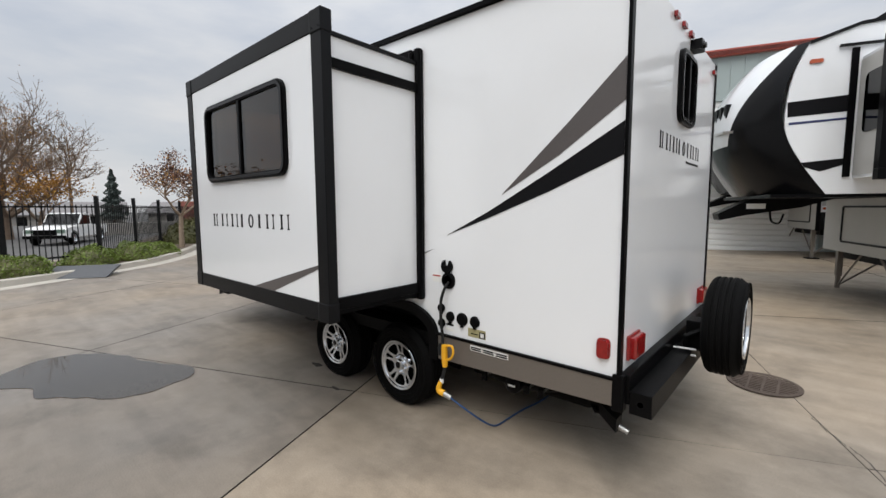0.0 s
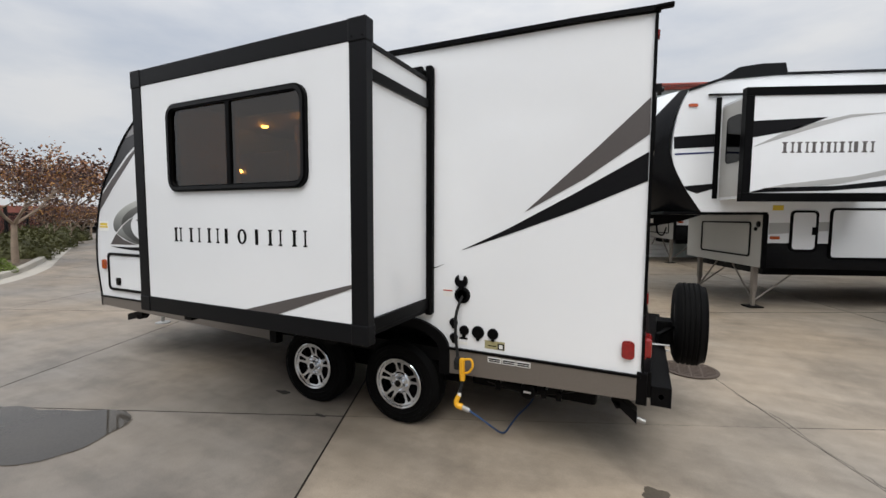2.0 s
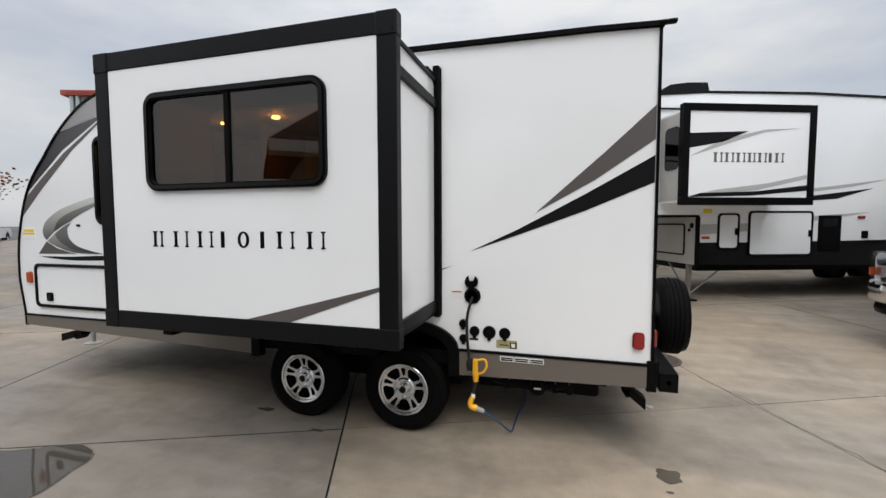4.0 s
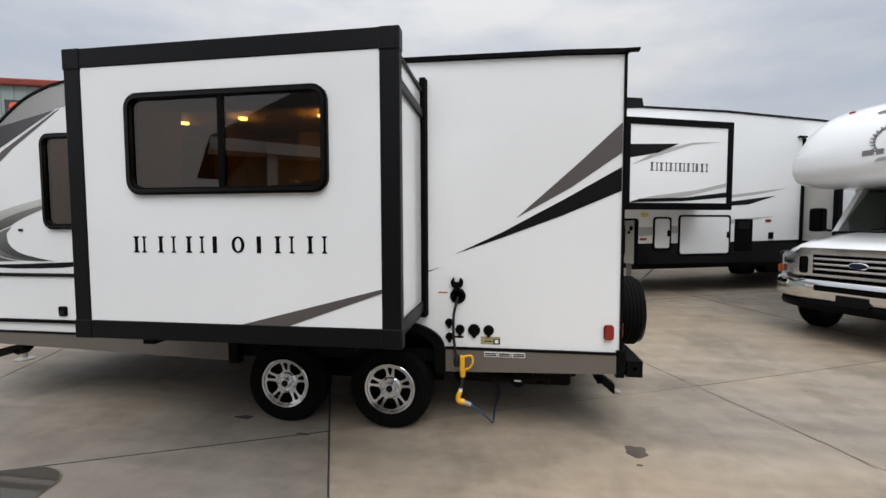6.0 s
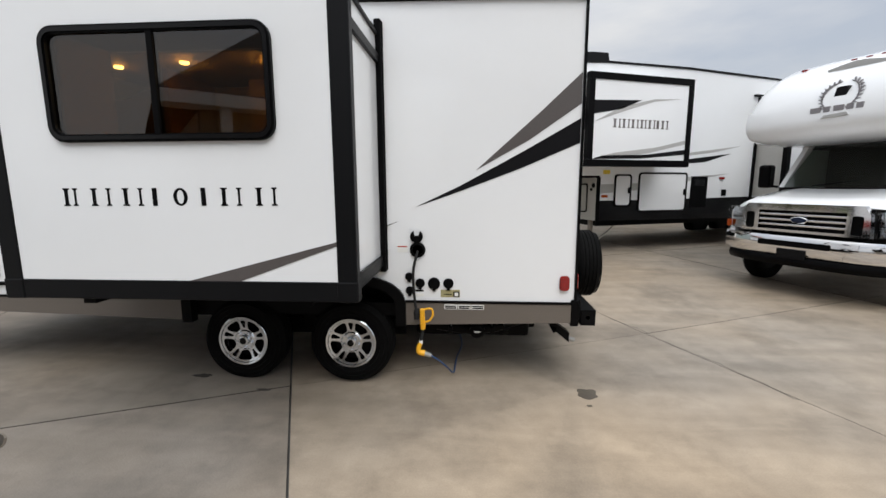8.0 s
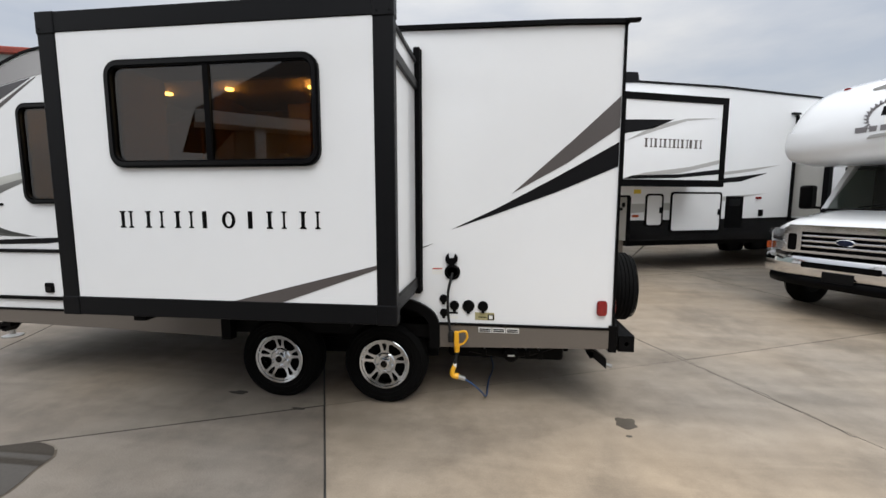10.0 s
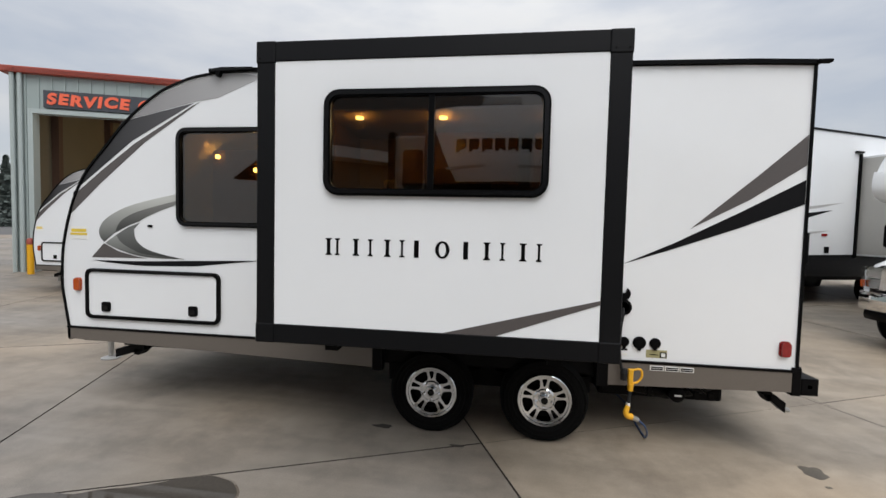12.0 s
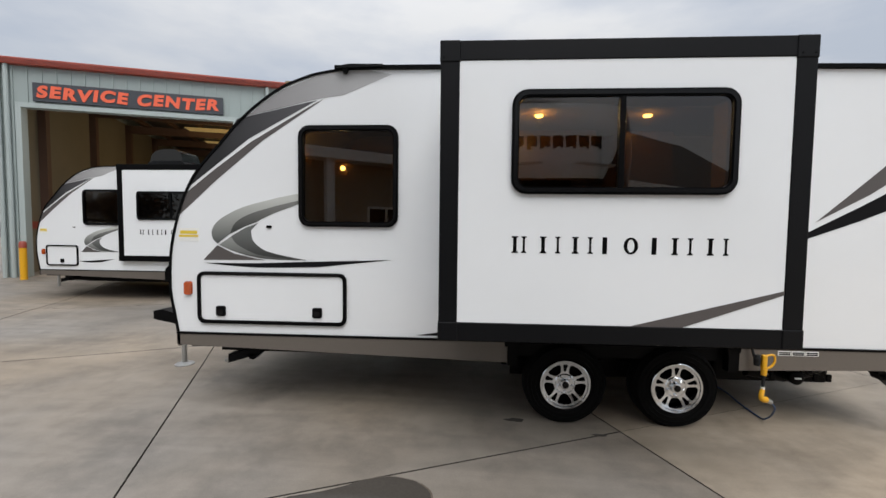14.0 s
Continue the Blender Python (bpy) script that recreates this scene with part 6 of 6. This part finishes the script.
def leaf(bm, p, size):
    d = Vector((rng.gauss(0, 1), rng.gauss(0, 1), rng.gauss(0, 0.7))).normalized()
    s = d.orthogonal().normalized() * size * 0.42
    d = d * size
    bm.faces.new([bm.verts.new(p + q) for q in (-d * 0.5, s * 0.9, d * 0.55, -s)])


def tree(name, label, base, height, spread, trunk_r, bark, leaves, leaf_n, leaf_size, levels=3, forks=4, fork_at=0.3, up=0.75, least=0.006):
    t = thing(name, label, "tree", Matrix.Translation(base), "yard trees")
    wood, tips = B(), []

    def limb(p, d, length, r, level):
        pts, q = [p], p.copy()
        for k in range(3):
            d = (d + Vector((rng.gauss(0, 0.13), rng.gauss(0, 0.13), 0.05))).normalized()
            q = q + d * length / 3
            pts.append(q.copy())
            if level < levels and k > 0:
                for _ in range(1 if level else 0):
                    side = (d + 0.9 * Vector((rng.gauss(0, 1), rng.gauss(0, 1), rng.gauss(0.3, 0.5)))).normalized()
                    limb(q, side, length * rng.uniform(0.45, 0.7), r * 0.5, level + 1)
        tube(wood, pts, max(r, least), 5 if level < 3 else 3, max(least, r * 0.55))
        if level >= levels:
            tips.append(q)
            return
        for _ in range(2):
            side = (d * 1.1 + 0.65 * Vector((rng.gauss(0, 1), rng.gauss(0, 1), rng.gauss(0.15, 0.4)))).normalized()
            limb(q, side, length * rng.uniform(0.6, 0.85), r * 0.55, level + 1)

    part("trunk", tube(B(), [(0, 0, -0.1), (0.02, 0.0, height * fork_at * 0.5), (0.0, 0.03, height * fork_at * 1.03)], trunk_r * 1.15, 9, trunk_r * 0.8), bark, t, "", 60)
    top = Vector((0.0, 0.03, height * fork_at))
    for k in range(forks):
        a = 2 * math.pi * (k + rng.uniform(-0.3, 0.3)) / forks
        limb(top, Vector((math.cos(a) * spread, math.sin(a) * spread, up)).normalized(), height * 0.36, trunk_r * 0.55, 1)
    tagged(part("branchwork", wood, bark, t, "", 60), kind="stuff")
    for material, share in leaves:
        bm = B()
        some = [q for q in tips if rng.random() < 0.75]
        for _ in range(int(leaf_n * share)):
            q = rng.choice(some)
            leaf(bm, q + Vector((rng.gauss(0, 1), rng.gauss(0, 1), rng.gauss(0, 0.8))) * leaf_size * 2.6, leaf_size * rng.uniform(0.6, 1.3))
        tagged(part("crown", bm, material, t), kind="stuff")
    return t


tree("small_tree", "slender tree with thinning rust and plum leaves", (-16.9, 3.05, 0.1), 2.95, 0.8, 0.085, BARK_PALE, ((LEAF_RUST, 0.34), (LEAF_PLUM, 0.54), (LEAF_GOLD, 0.12)), 5200, 0.06, 3, 5, 0.42)
for x, y, h in ((-21.9, 5.9, 1.65), (-24.4, 7.6, 1.75), (-27.0, 9.2, 1.7), (-30.0, 11.0, 1.8)):
    tree("small_tree", "slender autumn tree behind the kerb", (x, y, 0.15), h, 0.6, 0.06, BARK_PALE, ((LEAF_RUST, 0.30), (LEAF_PLUM, 0.60), (LEAF_GOLD, 0.10)), 2600, 0.06, 3, 5, 0.40)
tree("street_tree", "large bare street tree with a few golden leaves", (-41.5, -0.4, -0.4), 8.5, 0.9, 0.33, BARK, ((LEAF_GOLD, 0.5), (LEAF_RUST, 0.5)), 4200, 0.085, 6, 6, 0.17, 0.75, 0.011)
tree("golden_tree", "low golden-leaved tree beside a bare street tree", (-40.0, 1.2, -0.4), 4.4, 0.8, 0.14, BARK, ((LEAF_GOLD, 0.7), (LEAF_RUST, 0.3)), 3200, 0.14, 4, 5, 0.25)
tree("street_tree", "bare street tree beyond the fence", (-47, -6.0, -0.4), 10, 0.9, 0.3, BARK, ((LEAF_GOLD, 0.7), (LEAF_RUST, 0.3)), 7000, 0.12, 5, 6, 0.2, 0.75, 0.014)
tree("street_tree", "leafy autumn tree behind the far houses", (-58, 22, 0.0), 8, 0.8, 0.25, BARK, ((LEAF_PLUM, 0.5), (LEAF_RUST, 0.5)), 3000, 0.35, 3, 6, 0.25)


for x, y, h in ((-21.5, -8.6, 3.1), (-24.5, -11.8, 3.3), (-28, -10.0, 3.6)):
    tree("small_tree", "autumn tree across the street, mirrored in a window", (x, y, -0.3), h, 0.8, 0.12, BARK, ((LEAF_GOLD, 0.15), (LEAF_RUST, 0.25), (LEAF_PLUM, 0.6)), 5000, 0.13, 4, 5, 0.3)


def conifer(base, height, wide):
    t = thing("conifer", "dark green conifer in the distance", "tree", Matrix.Translation(base), "yard trees")
    part("trunk", tube(B(), [(0, 0, -0.2), (0, 0, height * 0.9)], height * 0.025, 7, 0.02), BARK, t)
    bm = B()
    for _ in range(2200):
        z = rng.uniform(0.08, 1) ** 1.1
        r = wide * (1 - z) ** 0.85 * (0.75 + 0.25 * math.sin(z * 46)) * rng.uniform(0.25, 1)
        a = rng.uniform(0, 2 * math.pi)
        leaf(bm, Vector((r * math.cos(a), r * math.sin(a), height * z - 0.15 * r)), height * 0.055)
    tagged(part("crown", bm, LEAF_PINE, t), kind="stuff")


conifer((-74, 11.8, 0), 7.2, 2.3)
conifer((-42.8, 26.8, 0.4), 6.4, 1.7)
conifer((-47, 30, 0.4), 5.2, 1.6)


def shrub(p, rx, ry, rz, material, label, n, size):
    s = thing("shrub", label, "shrub", Matrix.Translation(p), "shrubs behind the kerb")
    core = B()
    bmesh.ops.create_icosphere(core, subdivisions=3, radius=1)
    for v in core.verts:
        k = 0.80 + 0.16 * noise.noise(v.co * 2.2 + Vector(p))
        v.co = Vector((v.co.x * rx * k, v.co.y * ry * k, max(-0.02, v.co.z * rz * k)))
    part("inner_growth", core, LEAF_DARK, s, "", 60)
    bm = B()
    for _ in range(n):
        d = Vector((rng.gauss(0, 1), rng.gauss(0, 1), abs(rng.gauss(0, 1)))).normalized()
        k = rng.uniform(0.78, 1.06) * (0.9 + 0.2 * noise.noise(d * 2.4 + Vector(p)))
        leaf(bm, Vector((d.x * rx * k, d.y * ry * k, d.z * rz * k)), size * rng.uniform(0.6, 1.3))
    tagged(part("foliage", bm, material, s), kind="stuff")


for x, y, rx, rz in ((-11.6, -4.6, 0.9, 0.42), (-12.35, -3.0, 0.95, 0.42), (-13.0, -1.5, 0.95, 0.48), (-13.75, -0.1, 0.85, 0.55), (-14.6, 1.0, 0.9, 0.52), (-15.6, 1.9, 0.8, 0.45)):
    shrub((x + 0.1, y, 0.08), rx, 0.68, rz * 1.12, LEAF_GREEN, "low rounded bright green shrub", 3200, 0.05)
for x, y, rz in ((-18.4, 3.9, 1.0), (-19.9, 4.6, 1.15), (-21.5, 5.6, 1.1), (-23.2, 6.7, 1.2), (-25.0, 7.6, 1.15), (-27, 9.0, 1.2)):
    shrub((x - 0.5, y - 0.1, 0.1), 1.15, 0.95, rz, LEAF_DARK, "tall dark olive shrub", 2600, 0.08)

# ---- ramp, drain, puddle, stains ----
ramp = thing("kerb_ramp", "dark grey rubber kerb ramp leaning on the kerb", "ramp", pose(-12.62, -0.55, 0.0, 0, 0, 58))
part("ramp_plate", prism(B(), [(-0.62, 0.012), (-0.58, 0.03), (0.12, 0.22), (0.20, 0.22), (0.20, 0.19), (-0.54, 0.0)], -0.58, 0.88, "x"), mat("slate_rubber", (0.075, 0.078, 0.083), 0.6, 0, 0.12, 5, 0.2, 90), ramp)
grate = thing("drain_grate", "round rusty iron drain grate set in the concrete", "drain", Matrix.Translation((0.47, 2.31, lift(2.31))) @ Matrix.Diagonal((0.80, 0.80, 1, 1)))
IRON = mat("rusty_iron", (0.10, 0.075, 0.06), 0.7, 0.4, 0.3, 12, 0.3, 90)
part("grate_ring", lathe(B(), [(0.34, 0.0), (0.34, 0.008), (0.30, 0.012), (0.295, 0.0)], (0, 0, 0), "z", 36, 1, False), IRON, grate)
part("sump", lathe(B(), [(0.30, 0.001), (0.0001, 0.001)], (0, 0, 0), "z", 30), JOINT, grate)
for k in range(-5, 6):
    y = 0.054 * k
    w = math.sqrt(max(0.0, 0.30**2 - y**2))
    part("grate_bar", box(B(), -w, w, y - 0.014, y + 0.014, 0.002, 0.012, 0.003), IRON, grate)
for k in (-1, 0, 1):
    w = math.sqrt(0.30**2 - (0.13 * k) ** 2)
    part("cross_bar", box(B(), 0.13 * k - 0.012, 0.13 * k + 0.012, -w, w, 0.002, 0.011, 0.003), IRON, grate)

WATER = mat("shallow_water", (0.062, 0.055, 0.047), 0.03, 0, 0.15, 1.2, 0.0)
WATER.node_tree.nodes["Principled BSDF"].inputs["IOR"].default_value = 1.33
WET = mat("wet_concrete", (0.14, 0.115, 0.09), 0.28, 0, 0.15, 2.5, 0.1, 80, rvar=0.12)
OIL = mat("oily_concrete", (0.085, 0.070, 0.052), 0.5, 0, 0.3, 9, 0.1, 80)
edge = [(-5.02, -2.12), (-5.28, -1.86), (-5.30, -1.62), (-5.12, -1.36), (-4.75, -1.16), (-4.4, -1.06), (-4.0, -0.86), (-3.76, -0.81), (-3.60, -0.93), (-3.53, -1.12), (-3.50, -1.3), (-3.56, -1.48), (-3.74, -1.64), (-3.95, -1.80), (-4.10, -1.93), (-4.38, -1.94), (-4.6, -2.12), (-4.85, -2.15), (-5.02, -2.12)]
shore = curve(edge, 8)[:-1]
shore = [(x + 0.03 * noise.noise(Vector((x * 6, y * 6, 0))), y + 0.03 * noise.noise(Vector((x * 6, y * 6, 5)))) for x, y in shore]
mid = Vector((sum(x for x, y in shore) / len(shore), sum(y for x, y in shore) / len(shore)))
single("puddle", prism(B(), [tuple(mid + (Vector(p) - mid) * 0.985) for p in shore], 0.0032, 0.0055, "z"), WATER, "shallow rain puddle mirroring the sky", "puddle")
single("damp_rim", prism(B(), shore, 0.0008, 0.0022, "z"), WET, "dark wet concrete round the puddle", "stain", kind="structure")
for x, y, r, material, s in ((-2.975, 0.045, 0.055, JOINT, 0.7), (0.10, -0.085, 0.062, OIL, 1.5), (-2.36, -0.16, 0.05, JOINT, 0.35), (0.07, -0.256, 0.018, OIL, 0.8)):
    loop = []
    for k in range(22):
        a = 2 * math.pi * k / 22
        q = r * (0.85 + 0.45 * noise.noise(Vector((math.cos(a) * 1.3 + x, math.sin(a) * 1.3 + y, 2))))
        loop.append((x + q * 1.5 * math.cos(a + 0.3), y + q * s * math.sin(a + 0.3)))
    single("stain", prism(B(), loop, 0.0008, 0.002, "z"), material, "dark oil stain on the concrete", "stain", "stains on the yard", kind="structure")


# ---- cracks in the slabs ----
def crack(pts, wide):
    bm = B()
    line, out = curve(pts, 10), []
    left, right = [], []
    for i, (x, y) in enumerate(line):
        d = (Vector(line[min(i + 1, len(line) - 1)]) - Vector(line[max(i - 1, 0)])).normalized()
        w = wide * (0.6 + 0.6 * rng.random())
        jx, jy = rng.gauss(0, 0.008), rng.gauss(0, 0.008)
        left.append(bm.verts.new((x + jx - d.y * w, y + jy + d.x * w, lift(y) + 0.0016)))
        right.append(bm.verts.new((x + jx + d.y * w, y + jy - d.x * w, lift(y) + 0.0016)))
    for k in range(len(line) - 1):
        bm.faces.new((left[k], left[k + 1], right[k + 1], right[k]))
    return single("crack", bm, JOINT, "fine crack in the concrete slab", "crack", "cracks in the yard", kind="structure")


crack([(0.77, 1.87), (0.93, 1.56), (1.05, 1.37), (1.22, 0.90), (1.36, 0.6), (1.6, -0.1)], 0.004)


# ---- parked pickup and the distance ----
def pickup(m, label, paint):
    P = thing("pickup_truck", label, "pickup truck", m, "parked pickup trucks")
    side = [(-2.8, 0.55), (-2.8, 1.08), (-0.75, 1.10), (0.95, 1.12), (2.35, 1.02), (2.62, 0.92), (2.68, 0.5), (2.2, 0.45), (2.1, 0.72), (1.75, 0.86), (1.4, 0.72), (1.3, 0.45), (-1.35, 0.45), (-1.45, 0.72), (-1.8, 0.86), (-2.15, 0.72), (-2.25, 0.5)]
    part("body", prism(B(), side, -0.98, 0.98), paint, P, "", 30)
    cab = [(-0.75, 1.10), (-0.62, 1.78), (-0.3, 1.86), (0.35, 1.84), (1.05, 1.12)]
    part("cab", prism(B(), cab, -0.86, 0.86), paint, P, "", 30)
    for s in (-1, 1):
        part("side_window", prism(B(), [(-0.60, 1.16), (-0.5, 1.70), (0.28, 1.74), (0.86, 1.16)], s * 0.862, s * 0.872), TINT_DARK, P)
        part("headlamp", box(B(), 2.60, 2.70, s * 0.72 - 0.2, s * 0.72 + 0.2, 0.74, 0.94, 0.02), CLEAR, P)
        for x in (1.75, -1.8):
            wheel(P, x, s * 0.985, 0.38, 0.38, "y", s, 0.24, 0.22, False)
    part("windscreen", prism(B(), [(0.42, 1.78), (1.03, 1.16), (1.05, 1.17), (0.44, 1.80)], -0.80, 0.80), TINT_DARK, P)
    part("grille", box(B(), 2.64, 2.72, -0.52, 0.52, 0.62, 0.92, 0.02), BLACK, P)
    part("bumper", box(B(), 2.60, 2.78, -0.98, 0.98, 0.42, 0.60, 0.03), BLACK, P)
    part("bed_liner", box(B(), -2.7, -0.85, -0.85, 0.85, 1.06, 1.09), BLACK, P)
    return P


truck = pickup(pose(-34.0, 2.0, -0.45, 0, 0, -30), "white pickup truck parked beyond the fence", WHITE_FLAT)
tagged(copy_thing(truck, pose(-34.5, -3.6, -0.45, 0, 0, -30)), "white pickup truck with dark windows beyond the fence")
tagged(copy_thing(truck, pose(-36.0, 14.4, 0.28, 0, 0, -40)), "white pickup truck parked by a red wall")
wall_low = thing("garden_wall", "long low pale garden wall across the street", "wall")
part("wall_run", box(B(), -0.15, 0.15, 0, 22, -0.1, 0.95, 0.02), FAR_WALL, wall_low)
wall_low.matrix_basis = pose(-41, 3.0, -0.45, 0, 0, 20)


def house(p, rz, w, d, h, wall, label):
    Hh = thing("house", label, "house", pose(*p, 0, 0, rz), "far houses")
    part("wall", plate(B(), [(-w / 2, 0), (w / 2, 0), (w / 2, h), (-w / 2, h)], [[(x - 0.5, 0.9), (x + 0.5, 0.9), (x + 0.5, 2.1), (x - 0.5, 2.1)] for x in (-w / 4, w / 4)], 0, 0.2), wall, Hh)
    part("wall", box(B(), -w / 2, w / 2, 0.25, d, 0, h), wall, Hh)
    for x in (-w / 4, w / 4):
        win_ = part("window", box(B(), x - 0.5, x + 0.5, 0.1, 0.14, 0.9, 2.1), TINT_DARK, Hh)
    part("roof", prism(B(), [(-0.5, h), (d / 2, h + d * 0.22), (d + 0.5, h), (d + 0.5, h - 0.12), (d / 2, h + d * 0.22 - 0.15), (-0.5, h - 0.12)], -w / 2 - 0.4, w / 2 + 0.4, "x"), FAR_ROOF, Hh)


house((-76, 6, -1.4), 75, 14, 8, 2.4, FAR_WALL, "pale single-storey house across the street")
house((-75, 22, -1.2), 60, 12, 8, 2.3, FAR_WALL, "pale house with a grey roof in the distance")
house((-60, -12, 0), 90, 16, 9, 2.7, FAR_WALL, "pale house behind the street trees")


def office(p):
    """Tan sales office with a deep white eave under a tall dark hip roof."""
    O = thing("office_building", "tan office building with white eaves and a dark roof", "building", pose(*p), "")
    w, h = 44.0, 4.0
    gaps = [[(x, 0.8), (x + 1.6, 0.8), (x + 1.6, 2.3), (x, 2.3)] for x in (2.5, 6.5, 12.0, 17.5, 22.0, 26.5, 31.0, 37.0)]
    part("wall", plate(B(), [(0, 0), (w, 0), (w, h), (0, h)], gaps, 0.0, -0.25), OFFICE_WALL, O, "tan rendered wall")
    part("wall", box(B(), 0, w, -11.0, -0.8, 0, h), OFFICE_WALL, O)
    for (x, z), *_ in gaps:
        win_ = part("window", plate(B(), [(x - 0.06, z - 0.06), (x + 1.66, z - 0.06), (x + 1.66, z + 1.56), (x - 0.06, z + 1.56)], [[(x + 0.03, z + 0.03), (x + 0.77, z + 0.03), (x + 0.77, z + 1.47), (x + 0.03, z + 1.47)], [(x + 0.83, z + 0.03), (x + 1.57, z + 0.03), (x + 1.57, z + 1.47), (x + 0.83, z + 1.47)]], 0.03, -0.06), WHITE_FLAT, O)
        part("pane", box(B(), x, x + 1.6, -0.12, -0.10, z, z + 1.5), TINT_DARK, win_)
    part("fascia", box(B(), -1.2, w + 1.2, 0.9, 1.05, h - 0.05, h + 0.32, 0.01), WHITE_FLAT, O, "white eave fascia")
    part("soffit", box(B(), -1.2, w + 1.2, -0.2, 0.9, h - 0.02, h + 0.03), WHITE_FLAT, O)
    for x in (0.6, 4.8, 8.5, 15.5, 23.5, 30.0, 36.0, 43.0):
        part("column", box(B(), x - 0.15, x + 0.15, 0.55, 0.85, 0, h - 0.03, 0.02), WHITE_FLAT, O)
    bm = B()
    lo = [bm.verts.new(q) for q in ((-1.2, 1.04, h + 0.33), (w + 1.2, 1.04, h + 0.33), (w + 1.2, -12.0, h + 0.33), (-1.2, -12.0, h + 0.33))]
    hi = [bm.verts.new(q) for q in ((5.0, -5.4, 9.6), (w - 5.0, -5.4, 9.6))]
    for loop in ((lo[0], lo[1], hi[1], hi[0]), (lo[1], lo[2], hi[1]), (lo[2], lo[3], hi[0], hi[1]), (lo[3], lo[0], hi[0]), (lo[3], lo[2], lo[1], lo[0])):
        bm.faces.new(loop)
    part("roof", bm, OFFICE_ROOF, O, "dark brown shingle roof")


office((-9.3, -11.7, -0.02, 0, 0, -40))
red = thing("red_container", "dull red metal container at the end of the drive", "container", pose(-42.5, 14.2, 0.05, 0, 0, 62))
part("shell", box(B(), -3.5, 3.5, 0, 2.4, 0, 2.3, 0.03), FAR_RED, red)
for k in range(18):
    part("rib", box(B(), -3.4 + 0.39 * k, -3.25 + 0.39 * k, -0.03, 0.0, 0.1, 2.2), FAR_RED, red)
pole = thing("utility_pole", "weathered wooden utility pole", "pole", pose(-52, 4.5, 0))
part("shaft", tube(B(), [(0, 0, -0.2), (0, 0, 6.0)], 0.14, 10, 0.10), BARK, pole)
part("cross_arm", box(B(), -0.06, 0.06, -0.9, 0.9, 5.3, 5.45), BARK, pole)


# ---- yard slabs ----
yard = tagged(new("pavement"), "pale grey-brown concrete yard of cast slabs with dark joints", "pavement", kind="structure")
A_JOINT, CROSS, STEP_U, STEP_N = radians(22.8), Vector((-2.173, -0.0875)), 3.53, 3.53
U, N = Vector((math.cos(A_JOINT), math.sin(A_JOINT))), Vector((-math.sin(A_JOINT), math.cos(A_JOINT)))


def cut(i):
    """Joints across the yard lie a little unevenly."""
    return STEP_U * i + {-1: 0.135, -2: 0.16, 1: -0.035}.get(i, 0.0)


def slab(i, j, n=5, gap=0.007):
    bm, rows_ = B(), []
    for a in range(n + 1):
        row = []
        for b in range(n + 1):
            u = (cut(i) + (cut(i + 1) - cut(i)) * a / n) + ((0.003 if i == 1 else gap) if a == 0 else -(0.003 if i == 0 else gap) if a == n else 0)
            tight = (0.0015 if i == 0 else 0.0035) if i >= 0 and (j if b == 0 else j + 1) == 0 else gap
            v = STEP_N * (j + b / n) + (tight if b == 0 else -tight if b == n else 0)
            p = CROSS + U * u + N * v
            row.append(bm.verts.new((p.x, p.y, lift(p.y, p.x))))
        rows_.append(row)
    for a in range(n):
        for b in range(n):
            bm.faces.new((rows_[a][b], rows_[a + 1][b], rows_[a + 1][b + 1], rows_[a][b + 1]))
    rim = [e for e in bm.edges if e.is_boundary]
    out = bmesh.ops.extrude_edge_only(bm, edges=rim)
    bmesh.ops.translate(bm, vec=(0, 0, -0.05), verts=[v for v in out["geom"] if isinstance(v, bmesh.types.BMVert)])
    piece = part("slab", bm, CONCRETE_DARK if i < 0 else CONCRETE, yard)
    piece.data.materials.append(JOINT)
    for face in piece.data.polygons:
        face.material_index = 1 if abs(face.normal.z) < 0.3 else 0


for i in range(-9, 8):
    for j in range(-5, 8):
        c = CROSS + U * STEP_U * (i + 0.5) + N * STEP_N * (j + 0.5)
        if kerb_side(c.x, c.y) > -2.6:
            slab(i, j)
